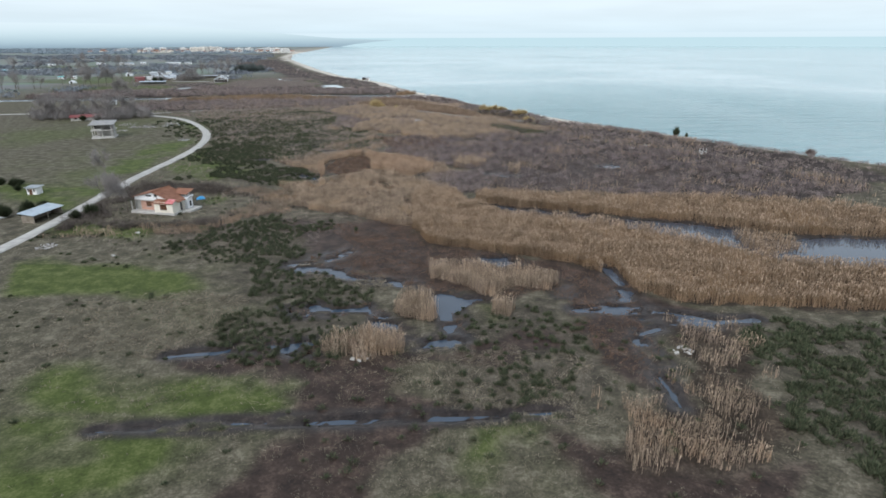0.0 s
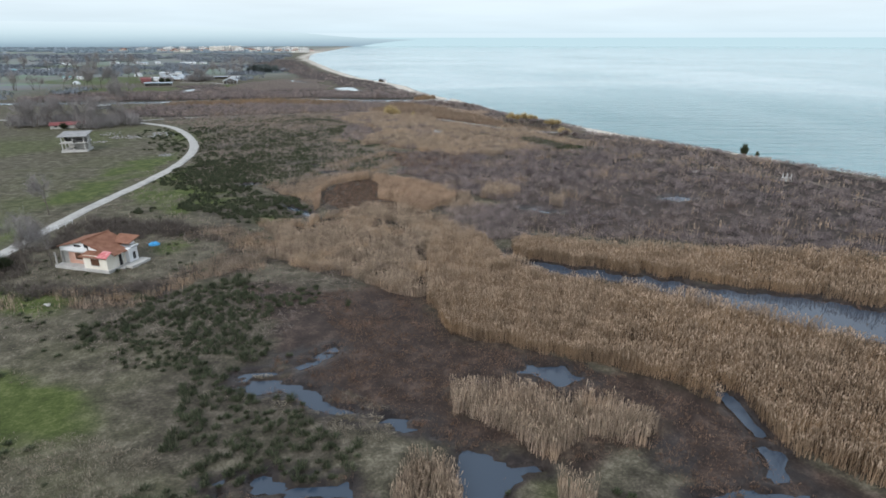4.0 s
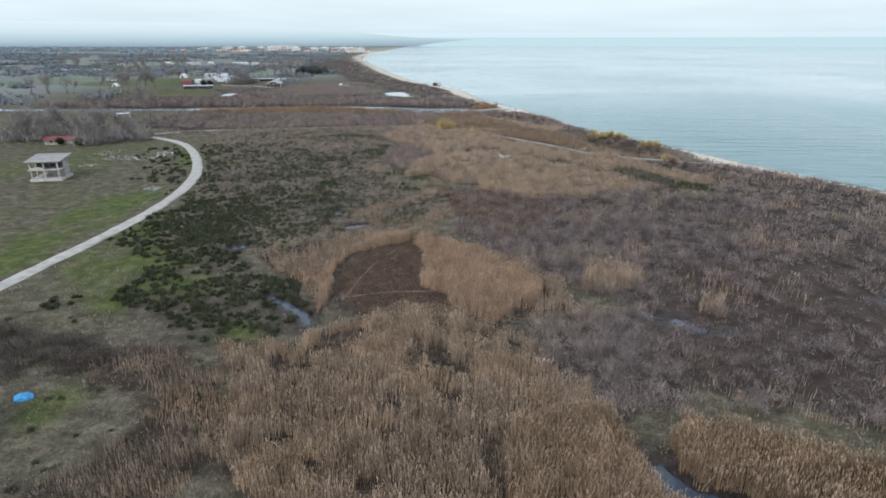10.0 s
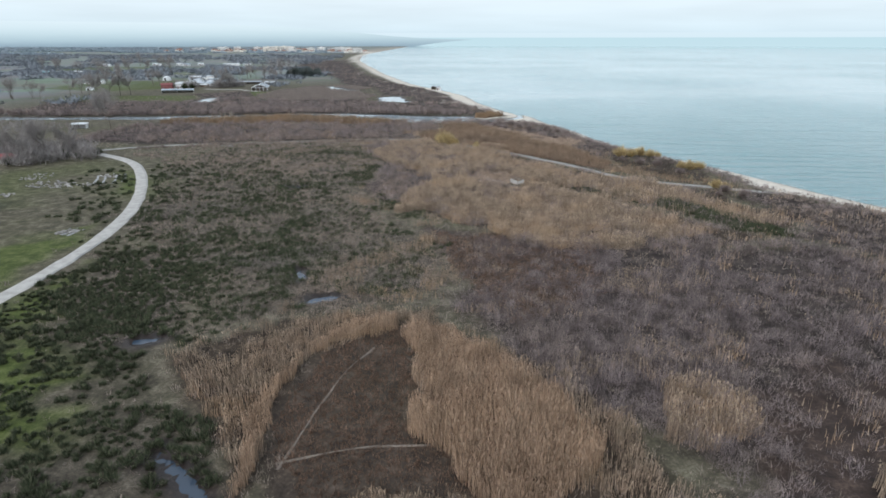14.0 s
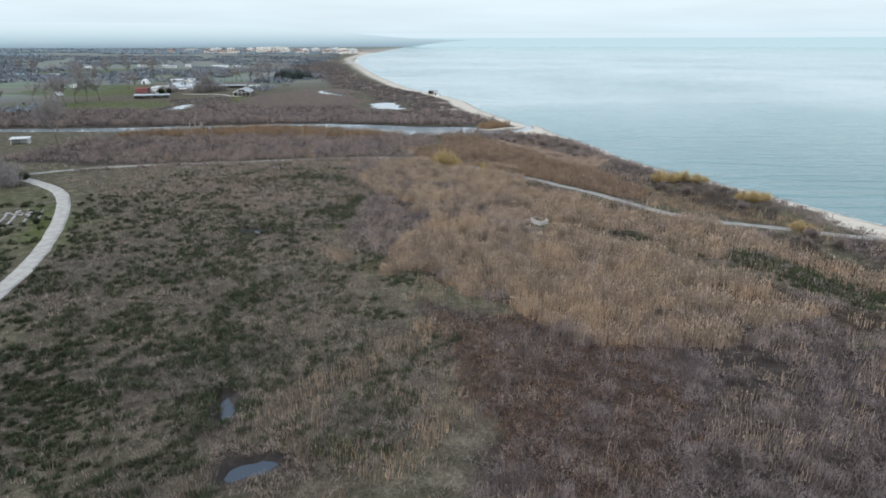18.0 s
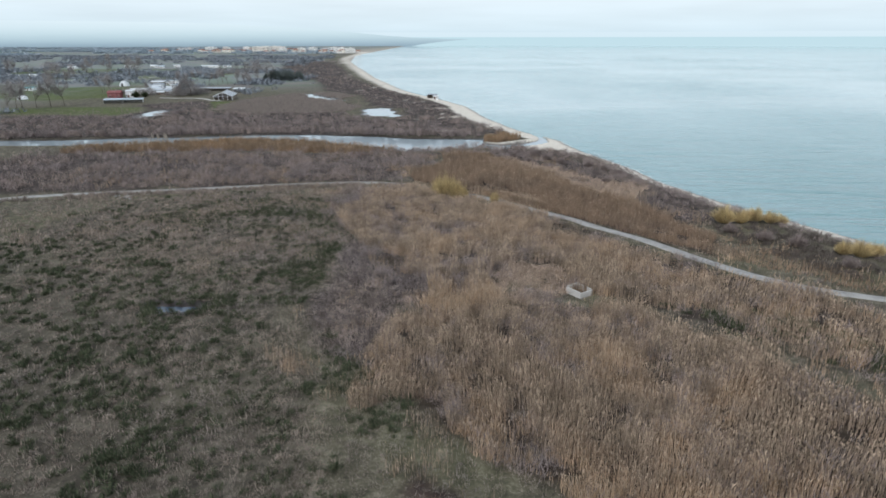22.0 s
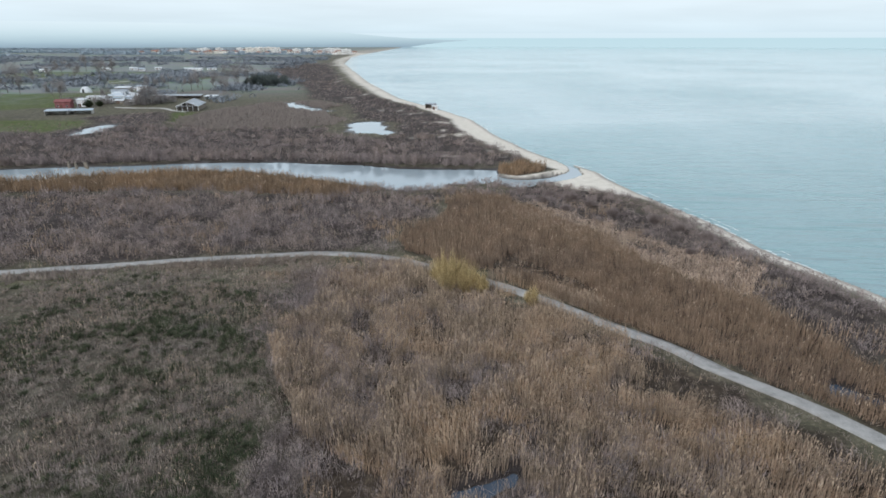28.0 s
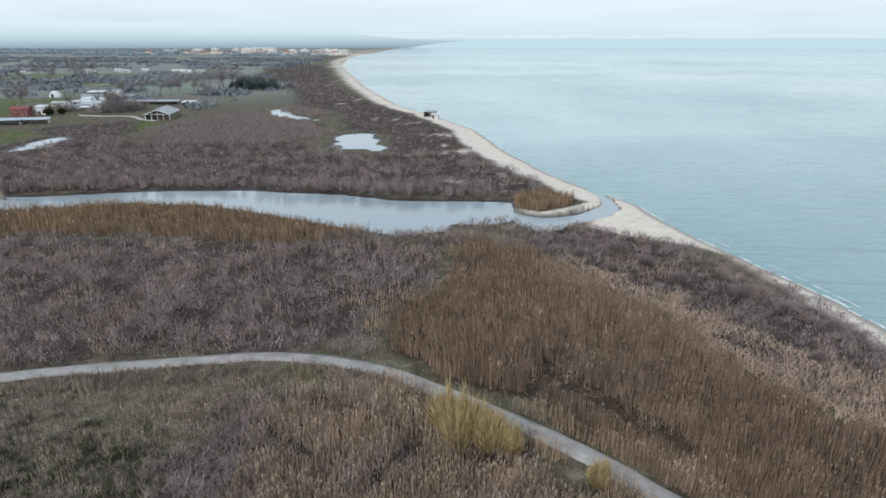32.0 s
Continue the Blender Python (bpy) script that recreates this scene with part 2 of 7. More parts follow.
MUD = [[(-21, 118), (-12, 125), (-2, 122), (3, 103), (12, 99), (20, 96), (31, 88), (36, 82), (37, 70), (34, 55), (31, 45), (26, 52), (25, 73), (24, 78),
        (15, 75), (9, 78), (4, 78), (-4, 82), (-14, 88), (-19, 97), (-13, 103)],
       [(-37, 59), (-27, 57.6), (-18, 58.4), (4.7, 57), (20, 62), (23, 56), (10, 52), (-1, 53), (-3, 47), (3, 42), (-1, 35), (-8, 22), (-24, 20), (-18, 36), (-14, 41), (-15.7, 46), (-19, 52.5), (-29, 52.4)],
       [(14, 38), (24, 34), (30, 30), (40, 30), (36, 22), (18, 24)],
       [(-19.2, 262.0), (-8.8, 257.5), (5.8, 263.6), (16.7, 250.1), (13.1, 229.8), (5.8, 215.9), (-2.6, 216.3), (-8.8, 225.8), (-13.9, 240.4)],
       [(18, 160), (50, 150), (92, 152), (84, 196), (40, 206), (26, 196)],
       [(-34.3, 124.7), (-13.8, 120.6), (-0.7, 112.9), (6.8, 102.9), (23.4, 93.0), (37.1, 87.9), (39.6, 73.6), (46.0, 67.2), (51.7, 64.5), (46.8, 58.3), (34.5, 64.0), (25.0, 76.2), (18.2, 77.8), (12.2, 76.8), (3.8, 78.6), (-10.0, 86.3), (-22.5, 101.2)]]
PATCH = [(-24, 173), (-31, 187), (-31, 192), (-27, 205), (-20, 211), (-18, 208), (-14, 194), (-16, 188), (-10, 184), (-6, 175), (-14, 171)]
GREEN = [[(-80, 97), (-43, 90), (-41, 82), (-72, 80)], [(-49, 54), (-31, 51), (-28, 52), (-15.5, 51), (-14.5, 46), (-18, 41), (-41, 41), (-52, 46)],
         [(-75, 14), (-36, 18), (-22, 38), (-30, 40), (-60, 44)], [(-28, 14), (0, 20), (6, 26), (-6, 28), (-26, 22)], [(6, 34), (14, 37), (15, 41), (7, 40)],
         [(-330, 590), (-256, 602), (-240, 600), (-226, 575), (-230, 556), (-262, 560), (-330, 556)], [(-187.5, 593.3), (-175.6, 598.0), (-195.9, 641.5), (-210.0, 640.6)],
         [(-88, 190), (-76, 180), (-74, 210), (-86, 236)], [(-108, 178), (-94, 182), (-98, 268), (-112, 250)], [(-88, 118), (-60, 112), (-60, 117), (-88, 124)],
         [(-90, 132), (-110, 150), (-130, 160), (-126, 172), (-93, 160)], [(-112, 290), (-106, 292), (-124, 322), (-132, 318)],
         [(-330, 640), (-290, 680), (-300, 800), (-420, 760), (-420, 660)], [(-72.8, 195), (-63.4, 201.6), (-58.9, 194), (-62.6, 190.6)], [(-60, 184.6), (-55.8, 186.4), (-53.2, 181), (-57.6, 182)], [(-71, 187), (-66, 189), (-60, 179), (-64, 176.5)], [(-42, 168), (-39.6, 167.3), (-37.7, 165), (-39.4, 164.8)], [(-60, 142), (-55, 149), (-51, 146), (-55, 139)], [(-600, 900), (-380, 880), (-330, 1000), (-420, 1150), (-700, 1100)],
         [(11, 65), (14, 65), (14, 69), (11, 70)], [(-86.8, 194.7), (-85.9, 212.2), (-76.4, 212.9), (-65.0, 197.5), (-58.6, 183.7), (-61.4, 176.9), (-63.7, 172.4), (-68.1, 172.0)]]
REEDS = {
    "main": [(-1, 117), (3, 103), (10, 101), (19, 97), (26, 93), (33, 89), (37, 83), (40, 76), (45, 71), (62, 68), (84, 64), (100, 70), (93, 84), (73, 88),
             (60, 103), (43, 116), (22, 127), (13, 136), (12, 148), (3, 150), (-1, 142), (0, 125)],
    "mid": [(-3, 119), (6, 120), (20, 128), (10, 152), (-2, 172), (-8, 172), (-17, 174), (-26, 168), (-30, 163), (-40, 160), (-36, 149), (-32, 137), (-24, 131), (-13, 127)],
    "north": [(17, 143), (17, 139), (27, 132), (33, 130), (42, 127), (56, 121), (70, 115), (84, 106), (108, 102), (120, 121), (107, 130), (75, 138), (37, 142), (21, 148)],
    "isle_a": [(-5, 70), (-2, 67), (2, 66), (4, 68), (3, 74), (-1, 75)],
    "isle_b": [(-13, 56.5), (-8, 55), (-2, 56), (-2, 61), (-12, 61)],
    "isle_c": [(3, 84), (7, 81), (10, 78), (13, 76), (17, 79), (17, 85), (10, 89), (3, 89)],
    "isle_d": [(17, 79), (24, 77), (26, 82), (23, 86), (17, 85)],
    "strip": [(22, 34), (23, 32), (29, 31), (39, 33), (43, 39), (44, 45), (49, 55), (47, 63), (40, 64), (38, 59), (38, 52), (35, 46), (34, 42), (25, 43)],
    "ring": [(-30, 178), (-31.5, 184), (-32.5, 192), (-28, 206), (-19, 212), (-16, 204), (-14, 194), (-15, 188), (-9, 184), (-5, 175), (13, 173), (11, 188),
             (0, 202), (-15, 216), (-21, 218), (-38, 212), (-46, 206), (-50, 199), (-36, 182)],
    "islet": [(73.3, 108.3), (71.4, 99.2), (74.4, 93.6), (81.8, 95.3), (83.4, 101.2), (78.1, 108.8)],
    "gold_east": [(-18.8, 208.5), (-15.1, 202.4), (-15.8, 197.1), (-13.8, 192.7), (-15.6, 188.7), (-13.9, 184.9), (-9.9, 181.5), (-8.9, 177.8), (-5.4, 174.0), (-1.6, 171.2), (3.0, 178.2), (7.5, 184.0), (4.2, 191.9), (-2.6, 201.2), (-10.8, 209.7), (-17.3, 212.1)],
    "gold_west": [(-19.9, 210.6), (-27.2, 207.1), (-30.2, 202.5), (-32.1, 190.9), (-30.9, 185.8), (-29.6, 177.0), (-30.3, 173.0), (-31.3, 178.7), (-33.7, 185.3), (-33.5, 192.2), (-31.4, 201.5), (-27.5, 209.0), (-20.1, 213.1)],
    "house_low": [(-86, 113), (-47, 115), (-46, 121), (-86, 119)],
    "house": [(-64, 118), (-47, 116), (-44, 128), (-34, 131), (-31, 140), (-36, 154), (-47, 160), (-62, 160), (-58, 151), (-46, 148), (-43, 139), (-50, 128), (-66, 120)],
    "dune": [(-28, 281), (-18, 273), (-6, 263), (2, 252), (12, 258), (19, 253), (50, 255), (55, 263), (45, 274), (35, 282), (26, 290), (16, 297), (9, 305), (-6, 312),
             (-14, 313), (-26, 301)],
    "south_track": [(-54, 384), (-50, 358), (-42, 335), (-30, 318), (-14, 315), (-4, 318), (8, 310), (26, 300), (46, 282), (60, 268), (70, 270), (60, 296), (44, 312),
                    (30, 326), (18, 340), (5, 354), (-4, 363), (-17, 375), (-28, 382), (-38, 387)],
    "north_track": [(-36, 397), (-27, 390), (-15, 384), (-6, 374), (6, 362), (16, 352), (26, 342), (34, 334), (38, 344), (34, 358), (27, 372), (15, 390), (5, 416),
                    (-12, 443), (-26, 447), (-29, 420), (-39, 409)],
    "river_bank": [(-180, 452), (-145, 462), (-122, 470), (-99, 470), (-82, 464), (-62, 456), (-48, 450), (-60, 440), (-100, 446), (-140, 442), (-180, 436)],
    "isle_spit": [(-13, 484), (-13, 473), (-8, 470), (0, 474), (4, 482), (-4, 490)],
    "far_bed": [(-190, 590), (-150, 570), (-100, 590), (-96, 610), (-110, 640), (-124, 660), (-112, 690), (-140, 720), (-175, 700), (-190, 650)],
}
SCRUB = {
    "far_shore": [(-58, 556), (-22, 556), (-42, 625), (-98, 745), (-160, 900), (-320, 1480), (-420, 1500), (-300, 1050), (-190, 860), (-150, 740), (-112, 700), (-90, 620), (-62, 600)],
    "farm_rough": [(-300, 500), (-205, 545), (-196, 590), (-180, 596), (-200, 640), (-225, 640), (-250, 610), (-224, 590), (-226, 555), (-264, 556), (-320, 540)],
    "purple": [(-3, 203), (10, 189), (24, 178), (13, 172), (14, 158), (30, 150), (70, 142), (110, 134), (140, 150), (120, 200), (84, 240), (62, 258), (50, 255),
               (12, 256), (-10, 252), (-10, 225)],
    "mid": [(-152, 374), (-100, 384), (-66, 393), (-50, 396), (-38, 396), (-40, 410), (-30, 420), (-28, 448), (-50, 448), (-62, 440), (-100, 444), (-144, 440), (-190, 434), (-190, 380)],
    "shore": [(5, 418), (16, 391), (28, 373), (36, 358), (48, 356), (40, 390), (26, 425), (10, 452), (-8, 456), (-12, 446)],
    "north_bank": [(-300, 464), (-205, 472), (-165, 482), (-121, 491), (-60, 493), (-18, 489), (-4, 492), (-8, 512), (-26, 550), (-56, 556), (-66, 548), (-92, 556),
                   (-100, 585), (-150, 568), (-196, 586), (-205, 545), (-260, 540), (-300, 500)],
    "gap": [(4, 152), (14, 147), (22, 150), (26, 162), (22, 178), (12, 178), (3, 172)],
    "centre": [(-43, 329), (-43, 309), (-38, 290), (-27, 284), (-26, 303), (-14, 314), (-30, 318), (-42, 333)],
    "dune_belt": [(62, 262), (84, 243), (120, 203), (140, 152), (160, 160), (146, 190), (124, 232), (98, 276), (80, 298), (70, 306), (62, 296), (72, 270)],
}
RUSH = [[(-84, 201), (-63, 187), (-72, 174), (-47, 163), (-40, 160), (-31, 164), (-33, 177), (-40, 184), (-52, 200), (-58, 225), (-70, 246), (-86, 243)],
        [(-100, 262), (-60, 236), (-44, 214), (-20, 220), (-14, 232), (-16, 252), (-30, 262), (-44, 300), (-44, 330), (-54, 372), (-84, 378), (-112, 366), (-120, 330), (-100, 290)],
        [(-52, 120), (-40, 127), (-20, 126), (-10, 126), (-16, 118), (-22, 112), (-28, 100), (-44, 96), (-52, 104)],
        [(-34, 104), (-20, 98), (-26, 92), (-20, 86), (-12, 82), (-6, 78), (-14, 74), (-30, 76), (-36, 90)],
        [(50, 62), (84, 62), (90, 44), (76, 24), (46, 24), (44, 38), (48, 50)],
        [(-30, 70), (-8, 64), (-14, 56), (-36, 58)], [(8, 70), (22, 72), (26, 54), (20, 40), (6, 42), (4, 56)],
        [(14, 302), (40, 284), (64, 262), (70, 268), (46, 300), (20, 312)]]


# ---- fields over the plan ----
def lattice(x, y, size, seed):
    """Smooth value noise from 0 to 1 with cells of that size."""
    table = np.random.RandomState(seed).rand(128, 128)
    u, v = np.asarray(x) / size + 1000.37, np.asarray(y) / size + 1000.71
    i, j = np.floor(u).astype(int), np.floor(v).astype(int)
    fu, fv = u - i, v - j
    fu, fv = fu * fu * (3 - 2 * fu), fv * fv * (3 - 2 * fv)
    i0, j0, i1, j1 = i % 128, j % 128, (i + 1) % 128, (j + 1) % 128
    return (table[i0, j0] * (1 - fu) + table[i1, j0] * fu) * (1 - fv) + (table[i0, j1] * (1 - fu) + table[i1, j1] * fu) * fv


def fractal(x, y, size, seed, octaves=3):
    total, amp, norm = 0.0, 1.0, 0.0
    for k in range(octaves):
        total = total + amp * lattice(x, y, size / 2 ** k, seed + k)
        norm += amp
        amp *= 0.55
    return total / norm


def depth_in(poly, x, y, ragged=0.0, size=4.0, seed=5):
    """How far a place lies inside an outline (negative outside), with a ragged edge."""
    p = np.array(poly, float)
    out = np.full(np.shape(x), -60.0)
    near = (x > p[:, 0].min() - 12) & (x < p[:, 0].max() + 12) & (y > p[:, 1].min() - 12) & (y < p[:, 1].max() + 12)
    if not near.any():
        return out
    px, py = x[near], y[near]
    best, inside = np.full(px.shape, 1e9), np.zeros(px.shape, bool)
    for (ax, ay), (bx, by) in zip(p, np.roll(p, -1, 0)):
        dx, dy = bx - ax, by - ay
        k = np.clip(((px - ax) * dx + (py - ay) * dy) / (dx * dx + dy * dy + 1e-9), 0, 1)
        best = np.minimum(best, np.hypot(px - ax - k * dx, py - ay - k * dy))
        cross = (ay > py) != (by > py)
        inside ^= cross & (px < (bx - ax) * (py - ay) / (by - ay + 1e-12) + ax)
    d = np.where(inside, best, -best)
    if ragged:
        d = d + ragged * 2 * (fractal(px, py, size, seed) - 0.5) * 1.6
    out[near] = d
    return out


def to_line(line, x, y):
    p = np.array(line, float)
    best = np.full(np.shape(x), 1e9)
    for (ax, ay), (bx, by) in zip(p[:-1], p[1:]):
        dx, dy = bx - ax, by - ay
        k = np.clip(((x - ax) * dx + (y - ay) * dy) / (dx * dx + dy * dy + 1e-9), 0, 1)
        best = np.minimum(best, np.hypot(x - ax - k * dx, y - ay - k * dy))
    return best


def step(a, b, v):
    k = np.clip((v - a) / (b - a), 0, 1)
    return k * k * (3 - 2 * k)


def coast_x(y):
    y = np.asarray(y, float)
    return np.interp(y, COAST_Y, COAST_X) + (2.6 * (fractal(y, y * 0, 22, 401) - 0.5) + 6.0 * (fractal(y, y * 0, 90, 405) - 0.5)) * step(60, 160, y)


def round_line(line, n=4):
    """A polyline with its corners rounded (Catmull-Rom)."""
    p = [line[0], *line, line[-1]]
    out = []
    for i in range(1, len(p) - 2):
        a, b, c, d = (np.array(q, float) for q in p[i - 1:i + 3])
        for k in range(n):
            t = k / n
            out.append(tuple(0.5 * (2 * b + (c - a) * t + (2 * a - 5 * b + 4 * c - d) * t * t + (3 * b - a - 3 * c + d) * t ** 3)))
    out.append(tuple(np.array(line[-1], float)))
    return out


MAIN_ROAD, TRACK = round_line(MAIN_ROAD), round_line(TRACK)
ROAD_W, TRACK_W = 3.5, 2.6


def wetness(x, y):
    """How deep a place lies in open water of the marsh, its pools and the river."""
    w = np.full(np.shape(x), -60.0)
    for k, name in enumerate(POOLS):
        far = name in ("pond_far", "pond_farther", "farm_pool")
        slim = name in ("ditch", "puddle", "pool_crack", "pool_hole")
        w = np.maximum(w, depth_in(POOLS[name], x, y, 2.5 if far else 0.35 if slim else 1.2, 5.0 if far else 2.6, 40 + k) - (0.0 if far or slim or name == "channel" else 0.45))
    near = (x > -70) & (x < 60) & (y > 38) & (y < 230)
    if near.any():
        px, py = x[near], y[near]
        v = w[near]
        wob = 1.1 * (fractal(px, py, 2.2, 84) - 0.5)
        for line, half in CREEKS:
            v = np.maximum(v, half + 0.25 + wob - to_line(line, px, py))
        # wet mud breaks the open water into fingers and islets
        bars = step(0.55, 0.66, fractal(px * 0.55 + 0.3 * py, py * 1.5, 2.6, 87)) * (px > -30) * (px < 42) * (py < 100)
        w[near] = np.where(v > -0.6, np.minimum(v, v - 1.7 * bars), v)
    return np.maximum(w, depth_in(RIVER, x, y, 0.5, 5.0, 77))


def ground_height(x, y, wet=None):
    wet = wetness(x, y) if wet is None else wet
    inland = coast_x(y) - x
    z = 0.22 * (fractal(x, y, 18, 3) - 0.45) + 0.10 * (fractal(x, y, 2.4, 9) - 0.4) * step(-135, -100, x) * step(640, 520, y)
    beach = np.interp(y, BEACH_Y, BEACH_W)
    dune = np.exp(-((inland - beach - 9) / 9.0) ** 2) * 0.9 * (0.5 + fractal(x, y, 14, 21)) * (y > -200)
    z = np.maximum(z, -0.12) + dune
    z = np.where(inland < beach, np.minimum(z, -0.38 + 0.85 * np.clip(inland / np.maximum(beach, 1), -9, 1)), z)
    z = np.where(inland < 0, np.maximum(-0.38 + inland * 0.05, -4.0), z)
    z = np.where(wet > -1.0, np.minimum(z, -0.30 - 0.30 * np.clip(wet, -1, 2) + 0.22 * (wet < 0) * np.clip(-wet, 0, 1)), z)
    bar = to_line(SPIT, x, y)
    z = np.where(bar < 1.7, np.maximum(z, 0.05 - 0.5 * step(0.3, 1.7, bar)), z)
    road = np.minimum(to_line(MAIN_ROAD, x, y), to_line(TRACK, x, y) + 0.4)
    z = np.where(road < 5, z * step(2.4, 5, road) + 0.02 * (1 - step(2.4, 5, road)), z)
    return z


def spaced(*runs):
    """Grid lines: (from, to, spacing at the start, spacing at the end)."""
    out = []
    for a, b, s0, s1 in runs:
        v = a
        while v < b - 0.4 * s0:
            out.append(v)
            v += s0 + (s1 - s0) * (v - a) / (b - a)
    out.append(runs[-1][1])
    return np.array(out)


def sheet(name, xs, ys, zfun):
    gx, gy = np.meshgrid(xs, ys)
    x, y = gx.ravel(), gy.ravel()
    co = np.stack([x, y, zfun(x, y)], 1)
    nx, ny = len(xs), len(ys)
    i = (np.arange(ny - 1)[:, None] * nx + np.arange(nx - 1)[None]).ravel()
    return x, y, make_mesh(name, co, np.stack([i, i + 1, i + nx + 1, i + nx], 1))


def make_mesh(name, co, faces, slots=None, smooth=False):
    """A mesh from arrays of corners and of faces with three or four corners each."""
    me = bpy.data.meshes.new(name)
    k = faces.shape[1]
    me.vertices.add(len(co))
    me.vertices.foreach_set("co", np.ascontiguousarray(co, np.float32).ravel())
    me.loops.add(faces.size)
    me.loops.foreach_set("vertex_index", np.ascontiguousarray(faces, np.int32).ravel())
    me.polygons.add(len(faces))
    me.polygons.foreach_set("loop_start", np.arange(0, faces.size, k, dtype=np.int32))
    if slots is not None:
        me.polygons.foreach_set("material_index", np.ascontiguousarray(slots, np.int32))
    if smooth:
        me.polygons.foreach_set("use_smooth", np.ones(len(faces), bool))
    me.update()
    me.validate()
    return me


def zone_layer(me, name, r, g, b, a4=None):
    a = me.color_attributes.new(name, "FLOAT_COLOR", "POINT")
    a.data.foreach_set("color", np.stack([r, g, b, np.ones_like(r) if a4 is None else a4], 1).astype(np.float32).ravel())


def any_of(polys, x, y, soft, ragged, size, seed):
    m = np.zeros(np.shape(x))
    for k, p in enumerate(polys):
        m = np.maximum(m, step(-soft, soft, depth_in(p, x, y, ragged, size, seed + k)))
    return m


def ground_material():
    m, nt, b = node_mat("marsh_ground", 0.95, 0.0, 0.2)
    za = nt.nodes.new("ShaderNodeVertexColor")
    za.layer_name = "zone_a"
    zb = nt.nodes.new("ShaderNodeVertexColor")
    zb.layer_name = "zone_b"
    sa, sb = nt.nodes.new("ShaderNodeSeparateColor"), nt.nodes.new("ShaderNodeSeparateColor")
    nt.links.new(za.outputs[0], sa.inputs[0])
    nt.links.new(zb.outputs[0], sb.inputs[0])
    big = tex_noise(nt, 0.035, 6.0, 0.65)
    mid = tex_noise(nt, 0.35, 6.0, 0.7)
    fine = tex_noise(nt, 2.4, 6.0, 0.8)
    wisps = math_node(nt, "ADD", math_node(nt, "MULTIPLY", mid, 0.55), math_node(nt, "MULTIPLY", fine, 0.45))
    dry = ramp_of(nt, wisps, [(0.040, 0.036, 0.026), (0.090, 0.080, 0.058), (0.195, 0.174, 0.132)], 0.40, 0.61)
    lush = ramp_of(nt, wisps, [(0.050, 0.055, 0.025), (0.080, 0.086, 0.038), (0.125, 0.126, 0.068)], 0.40, 0.63)
    meadow = mix_col(nt, ramp_of(nt, big, [(0.03,) * 3, (0.10,) * 3, (0.38,) * 3], 0.42, 0.62), dry, lush)
    green = ramp_of(nt, wisps, [(0.040, 0.056, 0.014), (0.068, 0.092, 0.022), (0.120, 0.136, 0.050)], 0.42, 0.60)
    mud = ramp_of(nt, wisps, [(0.018, 0.012, 0.010), (0.042, 0.028, 0.022), (0.10, 0.070, 0.056)], 0.40, 0.62)
    sand = ramp_of(nt, wisps, [(0.45, 0.41, 0.35), (0.58, 0.54, 0.47), (0.68, 0.64, 0.57)], 0.35, 0.65)
    sand = mix_col(nt, za.outputs["Alpha"], sand, (0.30, 0.27, 0.235))
    litter = ramp_of(nt, wisps, [(0.016, 0.012, 0.009), (0.045, 0.034, 0.025), (0.12, 0.092, 0.066)], 0.40, 0.64)
    thicket = ramp_of(nt, wisps, [(0.018, 0.014, 0.013), (0.050, 0.040, 0.036), (0.12, 0.098, 0.086)], 0.40, 0.64)
    # far farmland in strips and plots, with grey-blue distance haze mixed in
    co = nt.nodes.new("ShaderNodeTexCoord")
    mp = nt.nodes.new("ShaderNodeMapping")
    mp.inputs["Scale"].default_value = (0.0042, 0.009, 0.0)
    mp.inputs["Rotation"].default_value = (0, 0, 0.25)
    nt.links.new(co.outputs["Object"], mp.inputs[0])
    vor = nt.nodes.new("ShaderNodeTexVoronoi")
    vor.distance = "MANHATTAN"
    nt.links.new(mp.outputs[0], vor.inputs["Vector"])
    plot = nt.nodes.new("ShaderNodeSeparateColor")
    nt.links.new(vor.outputs["Color"], plot.inputs[0])
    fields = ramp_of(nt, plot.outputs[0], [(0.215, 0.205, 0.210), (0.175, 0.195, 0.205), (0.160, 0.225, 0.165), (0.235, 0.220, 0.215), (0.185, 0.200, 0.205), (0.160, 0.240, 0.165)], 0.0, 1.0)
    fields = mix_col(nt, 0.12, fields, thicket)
    col = meadow
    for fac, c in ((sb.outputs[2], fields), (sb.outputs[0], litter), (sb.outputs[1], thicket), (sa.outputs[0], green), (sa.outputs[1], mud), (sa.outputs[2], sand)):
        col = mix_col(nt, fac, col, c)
    col = mix_col(nt, math_node(nt, "MULTIPLY", zb.outputs["Alpha"], 0.8), col, ramp_of(nt, wisps, [(0.011, 0.009, 0.009), (0.024, 0.020, 0.019), (0.060, 0.050, 0.045)], 0.40, 0.64))
    nt.links.new(col, b.inputs["Base Color"])
    gloss = math_node(nt, "SUBTRACT", 0.95, math_node(nt, "ADD", math_node(nt, "MULTIPLY", sa.outputs[1], 0.30), math_node(nt, "MULTIPLY", zb.outputs["Alpha"], 0.38)))
    nt.links.new(gloss, b.inputs["Roughness"])
    add_bump(nt, b, wisps, 0.35, 0.10)
    return m


